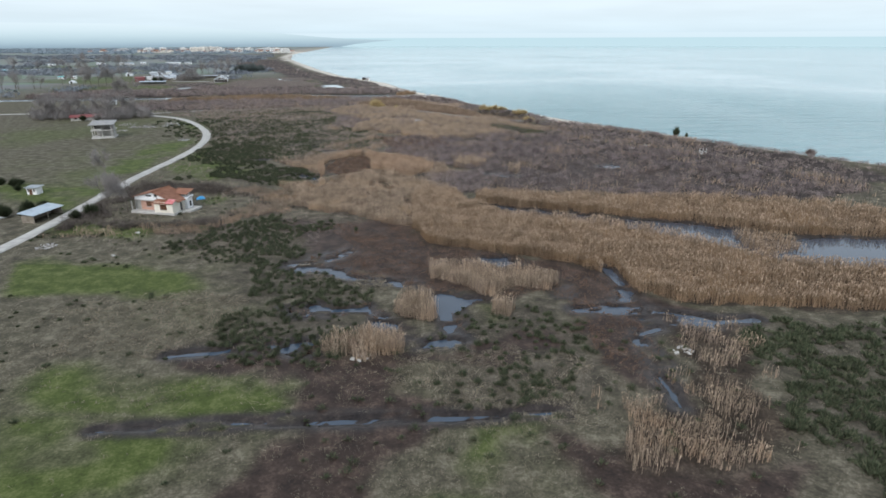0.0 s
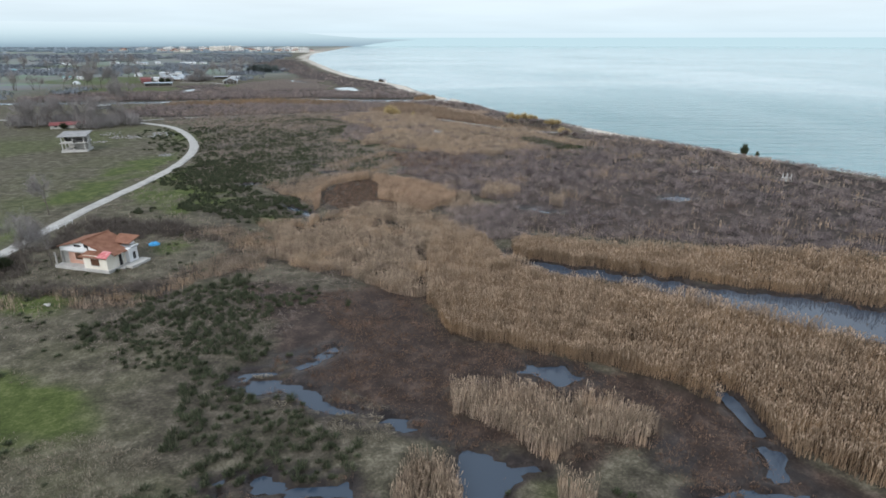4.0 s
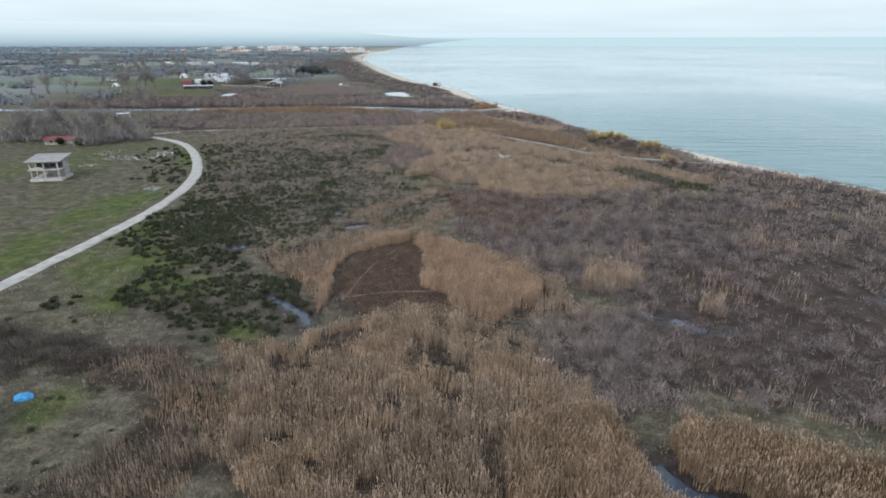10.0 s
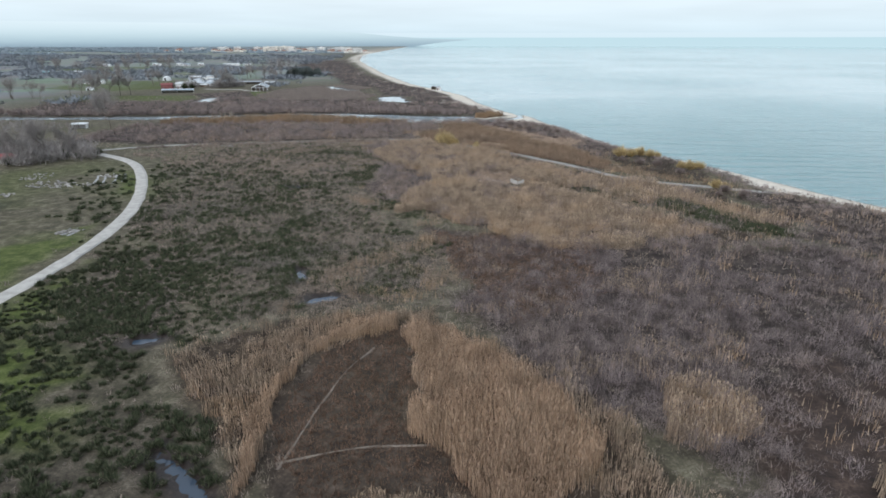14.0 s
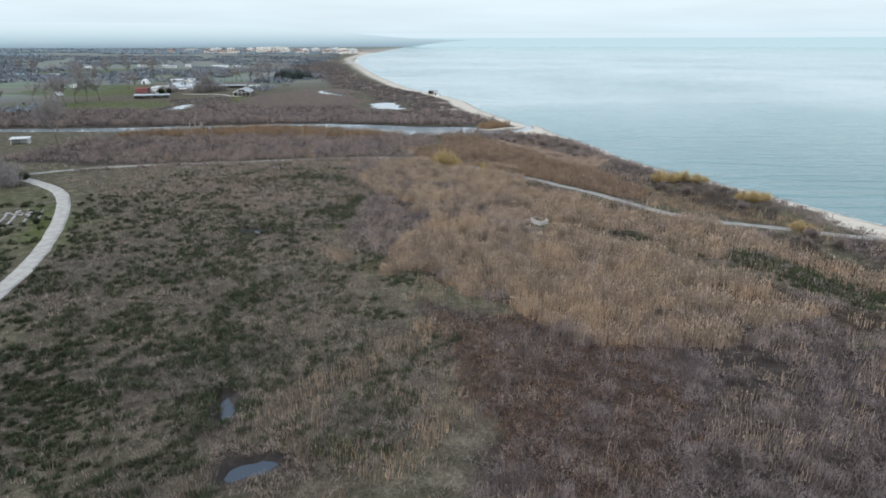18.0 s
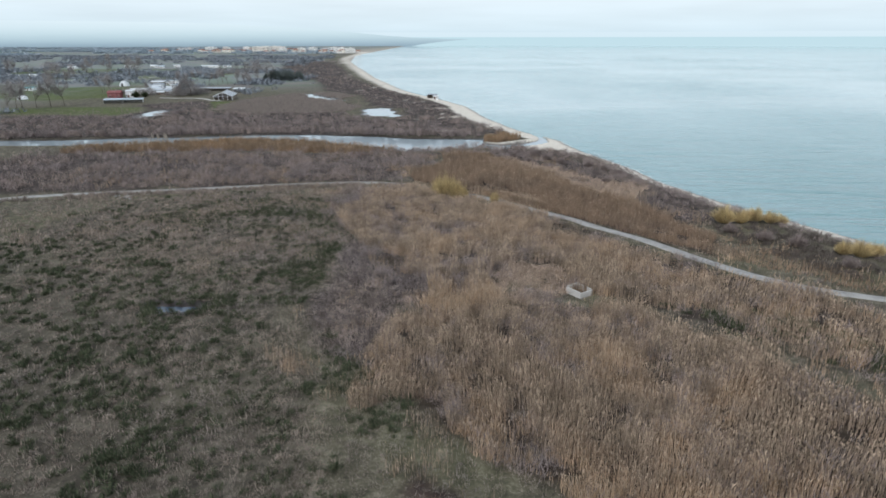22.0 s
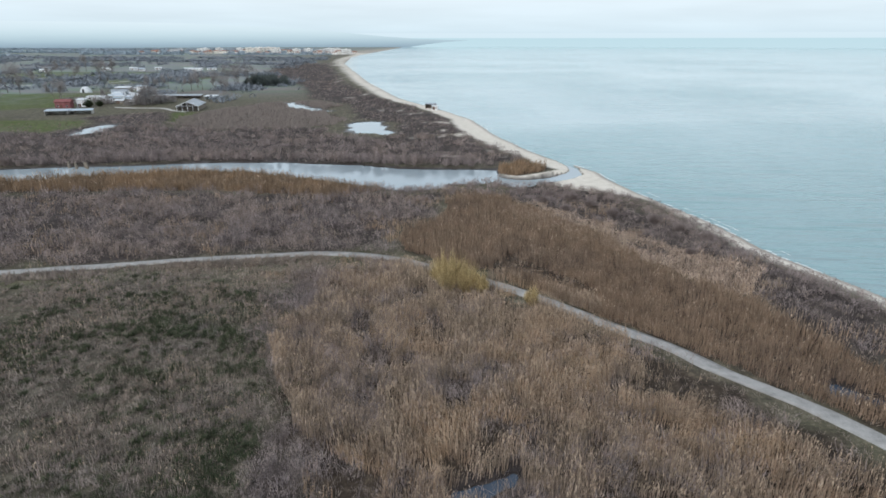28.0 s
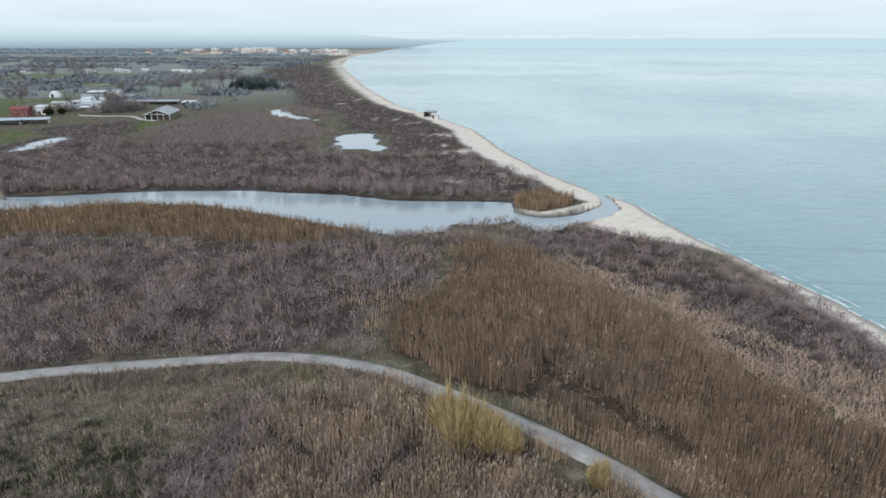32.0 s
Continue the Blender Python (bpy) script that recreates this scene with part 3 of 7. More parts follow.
def build_ground():
    xs = spaced((-5000, -420, 500, 60), (-420, -110, 8, 2.2), (-110, -42, 1.15, 1.15), (-42, 56, 0.78, 0.78), (56, 122, 1.15, 1.15), (122, 200, 1.6, 6), (200, 5000, 20, 600))
    ys = spaced((-5000, -60, 700, 25), (-60, 16, 12, 1.2), (16, 40, 0.9, 0.9), (40, 100, 0.66, 0.66), (100, 128, 1.0, 1.0), (128, 330, 1.35, 1.35), (330, 520, 1.3, 1.5), (520, 760, 2.2, 6), (760, 5000, 10, 300))
    wet = {}

    def height(x, y):
        wet["w"] = wetness(x, y)
        return ground_height(x, y, wet["w"])

    x, y, me = sheet("ground", xs, ys, height)
    w = wet["w"]
    inland = coast_x(y) - x
    beach = np.interp(y, BEACH_Y, BEACH_W)
    green = any_of(GREEN, x, y, 2.5, 3.0, 9, 100) * (0.45 + 0.55 * step(0.3, 0.6, fractal(x, y, 7, 12)))
    green = np.maximum(green, 1.1 * step(-0.9, 0.9, np.maximum(depth_in(GREEN[0], x, y, 0.8, 5, 14), depth_in(GREEN[6], x, y, 1.5, 8, 15))))
    pasture = step(-93, -99, x) * step(135, 150, y) * step(345, 325, y)
    green = np.maximum(green, pasture * (0.04 + 0.45 * step(0.48, 0.70, fractal(x, y, 34, 16))))
    mud = np.maximum(any_of(MUD, x, y, 1.6, 2.4, 6, 130), step(-2.0, -0.3, w))
    mud = np.maximum(mud, 0.8 * step(-3.5, -1.5, depth_in(PATCH, x, y)))
    sand = step(-3.0, 1.5, beach - inland + 5 * (fractal(x, y, 7, 31) - 0.5)) * (y > -300)
    sand = np.maximum(sand, 0.8 * step(0.68, 0.8, fractal(x, y, 9, 61)) * step(0, 6, 45 - inland) * (y > 500))
    sand = np.maximum(sand, step(1.9, 1.1, to_line(SPIT, x, y)))
    reed = any_of(REEDS.values(), x, y, 1.5, 2.0, 5, 160)
    scrub = any_of(SCRUB.values(), x, y, 3.0, 4.0, 12, 190)
    rush = any_of(RUSH, x, y, 3.0, 4.0, 9, 230)
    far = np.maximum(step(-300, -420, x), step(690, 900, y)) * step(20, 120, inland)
    mud = mud * (1 - np.maximum(reed * (w < -1) * 0.5, 0)) * (inland > beach)
    soaked = step(2.6, 0.8, inland + 1.2 * (fractal(x, y, 3, 63) - 0.5)) * (y > 60)
    zone_layer(me, "zone_a", np.minimum(green, 1) * (1 - mud) * 0.92, mud, sand * (w < -0.1), soaked)
    soggy = step(-2.6, -0.4, w + 1.6 * (fractal(x, y, 2.2, 65) - 0.5)) * (inland > beach + 4)
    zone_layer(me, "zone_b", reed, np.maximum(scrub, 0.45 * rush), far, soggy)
    me.materials.append(ground_material())
    ob = new("ground", me)
    return tagged(ob, "flat coastal marshland with mud, dry grass and sand", "ground", kind="structure")


build_ground()


def water_material(name, deep, rough, wave, strength, dist, stretch, pale_tone=None, calm=False):
    m, nt, b = node_mat(name, rough, 0.0, 0.5)
    b.inputs["IOR"].default_value = 1.33 if wave < 0.5 else 1.5
    tone = tex_noise(nt, 0.006, 4.0, 0.6, stretch=(1.0, 0.35, 1.0))
    nt.links.new(ramp_of(nt, tone, [deep, pale_tone or deep], 0.35, 0.65), b.inputs["Base Color"])
    swell = tex_noise(nt, wave, 2.0 if calm else 5.0, 0.5, stretch=stretch)
    chop = tex_noise(nt, wave * 5, 3.0, 0.6, stretch=stretch)
    waves = math_node(nt, "ADD", swell, math_node(nt, "MULTIPLY", chop, 0.25))
    if calm:
        # smooth slicks far out, ruffled water and swell towards the beach
        slick = tex_noise(nt, 0.0035, 5.0, 0.6, stretch=(0.6, 1.0, 1.0))
        co = nt.nodes.new("ShaderNodeTexCoord")
        gap = nt.nodes.new("ShaderNodeVectorMath")
        gap.operation = "DISTANCE"
        gap.inputs[1].default_value = (130, 330, 0)
        nt.links.new(co.outputs["Object"], gap.inputs[0])
        shoal = nt.nodes.new("ShaderNodeMapRange")
        shoal.inputs["From Min"].default_value, shoal.inputs["From Max"].default_value = 300, 40
        nt.links.new(gap.outputs["Value"], shoal.inputs[0])
        rough_sea = ramp_of(nt, slick, [(0.12,) * 3, (0.55,) * 3], 0.42, 0.60)
        # base colour darkened and greened towards the beach for its weaker sky reflection
        shallow = mix_col(nt, math_node(nt, "MULTIPLY", shoal.outputs[0], 0.6), ramp_of(nt, tone, [deep, pale_tone or deep], 0.35, 0.65), (0.115, 0.225, 0.245))
        nt.links.new(shallow, b.inputs["Base Color"])
        waves = math_node(nt, "MULTIPLY", waves, math_node(nt, "ADD", rough_sea, math_node(nt, "MULTIPLY", shoal.outputs[0], 4.0)))
    add_bump(nt, b, waves, strength, dist)
    return m


def build_water():
    # open sea: follows the shore and runs out to the horizon
    ys = np.array([-4800, -2500, -1200, -500, -200, 0, 100, 200, 260, 300, 340, 380, 420, 460, 500, 540, 600, 700, 900, 1400, 2000, 2900, 4000, 4900.0])
    left = coast_x(ys) - np.where(ys < -400, 60, np.where((ys > 400) & (ys < 540), 34, 6))
    rows = []
    for k in (0, 0.01, 0.03, 0.1, 0.3, 1.0):
        rows.append(np.stack([left + (5000 - left) * k, ys, np.full(len(ys), -0.36)], 1))
    co = np.concatenate(rows)
    n = len(ys)
    i = (np.arange(5)[:, None] * n + np.arange(n - 1)[None]).ravel()
    me = make_mesh("sea", co, np.stack([i, i + n, i + n + 1, i + 1], 1))
    # broad paler patches in the base colour stand in for calm, brighter-reflecting water
    me.materials.append(water_material("sea_water", (0.20, 0.335, 0.355), 0.08, 0.085, 1.0, 1.9, (0.3, 1.5, 1.0), (0.40, 0.515, 0.535), True))
    tagged(new("sea", me), "calm pale turquoise sea under an overcast sky", "water", kind="structure")
    pools = water_material("still_water", (0.030, 0.046, 0.070), 0.04, 0.6, 0.12, 0.05, None, (0.052, 0.074, 0.108))
    river = water_material("river_water", (0.25, 0.31, 0.34), 0.04, 0.6, 0.12, 0.05, None, (0.31, 0.37, 0.40))
    for name, pts, mat, label in (("marsh_water", ((-420, 14), (122, 14), (122, 220), (88, 290), (60, 340), (36, 395), (22, 430), (-420, 430)), pools, "still dark water of marsh pools and channel"),
                                  ("river_water", ((-420, 430), (22, 430), (22, 452), (18.5, 465), (15.6, 478), (14.5, 486), (11, 494), (2, 504), (-10, 520), (-45, 600), (-110, 740), (-420, 740)), river, "calm pale river and lagoon water")):
        me = bpy.data.meshes.new(name)
        me.from_pydata([(x, y, -0.33) for x, y in pts], [], [list(range(len(pts)))])
        me.materials.append(mat)
        tagged(new(name, me), label, "water", kind="structure")
    # thin broken line of foam where the swell meets the sand
    t = np.random.RandomState(77)
    quads = []
    y = 150.0
    while y < 1000:
        n = t.uniform(2, 9)
        if t.rand() < 0.62 - 0.3 * (y > 480):
            for off, wd in ((0.35, 0.26), (3.0, 0.10)):
                if off > 1 and t.rand() < 0.6:
                    continue
                k = np.arange(y, y + n, 0.8)
                o = off + t.uniform(-0.5, 0.5) + 0.8 * (fractal(k, k * 0, 2.5, 407) - 0.5)
                w = wd * (0.4 + t.rand(len(k)))
                a = np.stack([coast_x(k) + o - w, k, np.full(len(k), -0.335)], 1)
                b = np.stack([coast_x(k) + o + w, k, np.full(len(k), -0.335)], 1)
                quads += [np.stack([a[i], b[i], b[i + 1], a[i + 1]]) for i in range(len(k) - 1)]
        y += n + t.uniform(0.2, 1.5)
    co = np.concatenate(quads)
    me = make_mesh("surf", co, np.arange(len(co)).reshape(-1, 4))
    me.materials.append(surface("sea_foam", [(0.40, 0.46, 0.47), (0.58, 0.62, 0.62), (0.76, 0.78, 0.78)], 0.8, 5.0, 0.8, 0.0))
    tagged(new("surf", me), "thin broken line of white foam along the beach", "foam", kind="stuff")


build_water()


def ribbon(name, line, half, lift, material, label, crown=0.05):
    """A road bed with a slight crown and worn edges."""
    p = np.array(line)
    d = np.gradient(p, axis=0)
    nrm = np.stack([-d[:, 1], d[:, 0]], 1) / np.hypot(d[:, 0], d[:, 1])[:, None]
    along = np.cumsum(np.hypot(*np.diff(p, axis=0, prepend=p[:1]).T))
    dense = np.arange(0, along[-1], 1.5)
    c = np.stack([np.interp(dense, along, p[:, k]) for k in (0, 1)], 1)
    q = np.stack([np.interp(dense, along, nrm[:, k]) for k in (0, 1)], 1)
    prof = [(-1.0, -0.12), (-0.93, 0.0), (-0.4, crown), (0.0, crown * 0.6), (0.4, crown), (0.93, 0.0), (1.0, -0.12)]
    rows = []
    for k, (o, z) in enumerate(prof):
        wob = (lattice(dense, dense * 0 + 7 * k, 4, 300 + k) - 0.5) * (0.5 if abs(o) > 0.9 else 0.1)
        xy = c + q * (half * o + wob * np.sign(o or 1))[:, None]
        rows.append(np.column_stack([xy, np.full(len(xy), lift + z)]))
    co = np.concatenate(rows)
    n = len(dense)
    i = (np.arange(len(prof) - 1)[:, None] * n + np.arange(n - 1)[None]).ravel()
    me = make_mesh(name, co, np.stack([i, i + n, i + n + 1, i + 1], 1), smooth=True)
    me.materials.append(material)
    return tagged(new(name, me), label, "road", kind="structure")


GRAVEL = surface("pale_gravel", [(0.27, 0.26, 0.245), (0.40, 0.39, 0.37), (0.50, 0.49, 0.465)], 0.5, 7.0, 0.95, 0.5, 0.03)
TRACK_GRAVEL = surface("grey_gravel", [(0.17, 0.17, 0.165), (0.29, 0.285, 0.275), (0.38, 0.375, 0.36)], 0.45, 7.0, 0.95, 0.5, 0.04)
ribbon("road", MAIN_ROAD, ROAD_W / 2, 0.10, GRAVEL, "pale gravel country road curving through the fields")
ribbon("track", TRACK, TRACK_W / 2, 0.12, TRACK_GRAVEL, "grey gravel track with worn wheel ruts through the reeds", 0.07)


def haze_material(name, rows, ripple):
    """Glowing distance with its haze painted in: colours by height, with faint level streaks; rows: (height, colour).
    """
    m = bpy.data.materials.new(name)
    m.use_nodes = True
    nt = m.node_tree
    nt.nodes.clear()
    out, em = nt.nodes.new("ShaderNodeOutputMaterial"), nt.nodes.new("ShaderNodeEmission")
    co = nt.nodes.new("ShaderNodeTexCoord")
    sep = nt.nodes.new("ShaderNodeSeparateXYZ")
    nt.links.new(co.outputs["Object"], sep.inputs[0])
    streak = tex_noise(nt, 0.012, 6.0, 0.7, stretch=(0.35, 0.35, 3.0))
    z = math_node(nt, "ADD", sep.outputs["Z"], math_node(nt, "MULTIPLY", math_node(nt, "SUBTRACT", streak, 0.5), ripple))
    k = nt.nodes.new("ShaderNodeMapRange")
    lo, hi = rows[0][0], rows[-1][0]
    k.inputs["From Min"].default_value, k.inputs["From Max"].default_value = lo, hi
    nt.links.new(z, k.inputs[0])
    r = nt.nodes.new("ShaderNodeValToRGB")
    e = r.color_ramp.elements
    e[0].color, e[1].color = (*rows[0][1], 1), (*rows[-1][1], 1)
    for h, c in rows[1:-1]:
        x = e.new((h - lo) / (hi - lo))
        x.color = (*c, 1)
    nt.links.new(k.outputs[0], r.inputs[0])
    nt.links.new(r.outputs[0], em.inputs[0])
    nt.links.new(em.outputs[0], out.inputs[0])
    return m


def backdrop():
    """Sea horizon all round, and the hazy far side of the bay with its cape in front of it."""
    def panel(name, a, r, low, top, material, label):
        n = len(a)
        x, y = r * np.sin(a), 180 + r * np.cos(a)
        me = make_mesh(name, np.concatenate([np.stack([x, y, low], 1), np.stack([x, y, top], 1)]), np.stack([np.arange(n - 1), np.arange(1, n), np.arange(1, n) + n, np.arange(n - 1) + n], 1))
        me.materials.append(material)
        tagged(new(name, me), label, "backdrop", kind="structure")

    a = np.linspace(0, 2 * np.pi, 181)
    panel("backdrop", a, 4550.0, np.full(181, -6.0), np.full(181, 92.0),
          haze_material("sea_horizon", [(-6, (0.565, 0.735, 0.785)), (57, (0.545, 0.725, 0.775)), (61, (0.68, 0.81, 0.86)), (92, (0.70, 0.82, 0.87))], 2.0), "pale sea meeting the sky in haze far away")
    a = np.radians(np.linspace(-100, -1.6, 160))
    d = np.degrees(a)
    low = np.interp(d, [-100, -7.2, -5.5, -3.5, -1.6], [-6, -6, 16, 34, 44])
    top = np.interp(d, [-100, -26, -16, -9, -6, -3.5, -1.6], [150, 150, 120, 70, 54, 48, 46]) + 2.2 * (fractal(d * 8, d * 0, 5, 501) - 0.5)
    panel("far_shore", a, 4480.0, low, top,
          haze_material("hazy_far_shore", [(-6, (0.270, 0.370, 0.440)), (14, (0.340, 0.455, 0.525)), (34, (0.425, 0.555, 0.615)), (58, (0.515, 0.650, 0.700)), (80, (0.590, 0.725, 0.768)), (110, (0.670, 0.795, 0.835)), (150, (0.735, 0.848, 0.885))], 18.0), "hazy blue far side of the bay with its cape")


backdrop()


# ---- growth ----
rng = np.random.RandomState(11)


def coarse(x, y):
    """1 where the flight passes nearest, growing with the distance from it."""
    side = np.abs(x + 0.075 * y)
    ahead = np.maximum.reduce([side * 1.5, y - 325, np.full(np.shape(x), 34.0)])
    return np.hypot(42, ahead) / 54.0


def sow(polys, per_m2, ragged=1.5, size=4.0, seed=1, power=1.6, clump=0.0, clump_size=3.0, wet_ok=-0.2):
    """Random places within outlines, thinning out with the distance from the flight."""
    got = []
    for k, p in enumerate(polys):
        q = np.array(p, float)
        lo, hi = q.min(0) - 2, q.max(0) + 2
        n = int(per_m2 * np.prod(hi - lo))
        pts = lo + rng.rand(n, 2) * (hi - lo)
        x, y = pts.T
        keep = rng.rand(n) < coarse(x, y) ** -power
        if clump:
            keep &= rng.rand(n) < step(clump - 0.12, clump + 0.12, fractal(x, y, clump_size, seed + 50))
        x, y = x[keep], y[keep]
        keep = depth_in(p, x, y, ragged, size, seed + k) > 0
        got.append(np.stack([x[keep], y[keep]], 1))
    pts = np.concatenate(got)
    x, y = pts.T
    dry = (wetness(x, y) < wet_ok) & (to_line(MAIN_ROAD, x, y) > 2.6) & (to_line(TRACK, x, y) > 1.7) & (coast_x(y) - x > np.interp(y, BEACH_Y, BEACH_W) * 0.8)
    return pts[dry]


def apart(pts, gap):
    """Thins places out until hardly two stand closer than the gap."""
    _, keep = np.unique(np.floor(pts / gap).astype(int), axis=0, return_index=True)
    return pts[np.sort(keep)]


def blades(base, tip, width):
    """One slim upright triangle for each stalk."""
    a = rng.rand(len(base)) * np.pi
    off = np.stack([np.cos(a), np.sin(a), np.zeros(len(a))], 1) * (width / 2)[:, None]
    return np.stack([base - off, base + off, tip], 1).reshape(-1, 3)


def growth(name, parts, label, category="reeds"):
    """One mesh of many loose triangles; parts: (corners, material)."""
    co = np.concatenate([c for c, _ in parts])
    slots = np.repeat(np.arange(len(parts)), [len(c) // 3 for c, _ in parts])
    me = make_mesh(name, co, np.arange(len(co)).reshape(-1, 3), slots)
    for _, m in parts:
        me.materials.append(m)
    return tagged(new(name, me), label, category, kind="stuff")


def reeds(name, pts, tall, stalk, plume, label, lean=0.15, width=0.10, plumes=0.6):
    x, y = pts.T
    n = len(pts)
    s = coarse(x, y)
    z = ground_height(x, y) - 0.1
    h = tall * (0.7 + 0.3 * rng.rand(n)) * (0.35 + 0.6 * fractal(x, y, 9, 17) + 0.65 * fractal(x, y, 2.6, 19))
    base = np.stack([x, y, z], 1)
    turn = fractal(x, y, 11, 27) * 12.6
    wind = np.stack([np.cos(turn), np.sin(turn)], 1) * (0.13 * step(0.45, 0.7, fractal(x, y, 8, 33)))[:, None]
    sway = (rng.randn(n, 2) * lean * 0.45 + wind) * h[:, None]
    tip = base + np.column_stack([sway, h])
    parts = [(blades(base, tip, width * s ** 0.85 * (0.7 + 0.6 * rng.rand(n))), stalk)]
    has = rng.rand(n) < plumes
    b, t, ss = base[has], tip[has], s[has]
    k = len(b)
    root = b + (t - b) * (0.74 + 0.10 * rng.rand(k))[:, None]
    end = t + np.column_stack([rng.randn(k, 2) * 0.10, 0.12 * rng.rand(k)])
    end, root = root, end
    parts.append((blades(root, end, 0.075 * ss ** 0.85 * (0.5 + 1.0 * rng.rand(k))), plume))
    return growth(name, parts, label)


def bushes(name, pts, tall, wide, count, twig, label, width=0.055, category="scrub", flat=0.5, dome=0.5, start=(0.0, 0.05), fuzz=0.0):
    """Sheaves of thin twigs or blades that fan out from the foot; start: how far up their visible length begins."""
    n = len(pts)
    s = coarse(*pts.T)
    grow = (0.55 + 0.75 * rng.rand(n)) * (0.7 + 0.6 * fractal(pts[:, 0], pts[:, 1], 9, 23))
    z = ground_height(*pts.T) - 0.1
    foot = np.repeat(np.column_stack([pts, z]), count, 0)
    g, ss = np.repeat(grow, count), np.repeat(s, count)
    m = len(foot)
    a, r = rng.rand(m) * 2 * np.pi, np.sqrt(rng.rand(m))
    h = tall * g * (flat + (1 - flat) * rng.rand(m)) * np.sqrt(1.05 - dome * r * r)
    out = np.stack([np.cos(a), np.sin(a)], 1) * (wide * g * r)[:, None]
    low = start[0] + (start[1] - start[0]) * rng.rand(m)
    base = foot + np.column_stack([out * (0.35 + 0.65 * low)[:, None] + rng.randn(m, 2) * (0.10 * wide * low)[:, None], h * low])
    tip = foot + np.column_stack([out + rng.randn(m, 2) * 0.12 * wide, h])
    if fuzz:
        base += rng.randn(m, 3) * fuzz * wide * (0.4 + 0.6 * g)[:, None]
        base[:, 2] = np.maximum(base[:, 2], foot[:, 2])
    return growth(name, [(blades(base, tip, width * ss ** 0.85 * (0.6 + 0.8 * rng.rand(m))), twig)], label, category)


REED_STALK = foliage("dry_reed_stalk", [(0.134, 0.097, 0.073), (0.260, 0.193, 0.142), (0.400, 0.302, 0.220), (0.572, 0.443, 0.326)],
                     [(0.191, 0.160, 0.150), (0.235, 0.200, 0.154), (0.273, 0.218, 0.181), (0.419, 0.290, 0.187), (0.489, 0.355, 0.227)], 0.06, 0.45, 0.5)
REED_PLUME = foliage("reed_plume", [(0.232, 0.180, 0.133), (0.367, 0.285, 0.211), (0.555, 0.445, 0.333)], None, 0.06, 0.5, 0.5)
TAN_STALK = foliage("tan_reed_stalk", [(0.102, 0.068, 0.043), (0.194, 0.134, 0.085), (0.296, 0.209, 0.136), (0.407, 0.301, 0.204)],
                    [(0.165, 0.128, 0.097), (0.218, 0.155, 0.105), (0.335, 0.218, 0.124)], 0.06, 0.42, 0.5)
TAN_PLUME = foliage("tan_plume", [(0.225, 0.163, 0.112), (0.344, 0.256, 0.182), (0.500, 0.388, 0.288)], None, 0.06, 0.5, 0.4)
STRAW = foliage("flattened_straw", [(0.230, 0.172, 0.132), (0.390, 0.300, 0.236), (0.580, 0.468, 0.378)], None, 0.06, 0.5, 0.4)
GOLD_STALK = foliage("golden_reed_stalk", [(0.158, 0.105, 0.070), (0.307, 0.215, 0.149), (0.473, 0.340, 0.240), (0.643, 0.490, 0.371)],
                     [(0.286, 0.206, 0.152), (0.443, 0.316, 0.217)], 0.05, 0.35, 0.35)
RUST_STALK = foliage("rusty_reed_stalk", [(0.087, 0.061, 0.045), (0.183, 0.132, 0.095), (0.293, 0.216, 0.155), (0.399, 0.307, 0.226)],
                     [(0.164, 0.125, 0.104), (0.241, 0.169, 0.119), (0.278, 0.207, 0.149)], 0.05, 0.42, 0.4)
TWIG = foliage("bare_twigs", [(0.115, 0.095, 0.090), (0.193, 0.160, 0.153), (0.281, 0.235, 0.222), (0.407, 0.340, 0.307)],
               [(0.185, 0.159, 0.161), (0.225, 0.188, 0.179), (0.313, 0.245, 0.201)], 0.045, 0.45, 0.75)
MAUVE_TWIG = foliage("mauve_twigs", [(0.099, 0.081, 0.081), (0.157, 0.130, 0.129), (0.230, 0.190, 0.186), (0.336, 0.280, 0.260)],
                     [(0.157, 0.133, 0.140), (0.190, 0.158, 0.155), (0.249, 0.199, 0.170)], 0.045, 0.45, 0.8)
RUSH_BLADE = foliage("dark_rush", [(0.024, 0.033, 0.018), (0.046, 0.060, 0.033), (0.082, 0.097, 0.056), (0.145, 0.146, 0.096)],
                     [(0.040, 0.054, 0.030), (0.080, 0.088, 0.054)], 0.05, 0.3, 0.4)
DRY_BLADE = foliage("dry_grass", [(0.094, 0.079, 0.062), (0.231, 0.198, 0.156), (0.451, 0.391, 0.319)], [(0.176, 0.174, 0.114), (0.327, 0.279, 0.220)], 0.04, 0.4, 0.4)
MIXED = foliage("withered_growth", [(0.092, 0.079, 0.071), (0.206, 0.173, 0.154), (0.385, 0.320, 0.274), (0.228, 0.237, 0.177)],
                [(0.199, 0.182, 0.180), (0.320, 0.259, 0.218), (0.263, 0.223, 0.214)], 0.03, 0.5, 0.5)
STUBBLE = foliage("reed_stubble", [(0.075, 0.047, 0.034), (0.162, 0.106, 0.076), (0.287, 0.198, 0.147)], None, 0.06, 0.5, 0.5)

def thinned(pts):
    wet_ground = (depth_in(MUD[4], pts[:, 0], pts[:, 1], 5.0, 9, 7) > 0) | (depth_in(MUD[3], pts[:, 0], pts[:, 1], 4.0, 9, 8) > 0)
    return pts[~wet_ground | (rng.rand(len(pts)) < 0.45)]


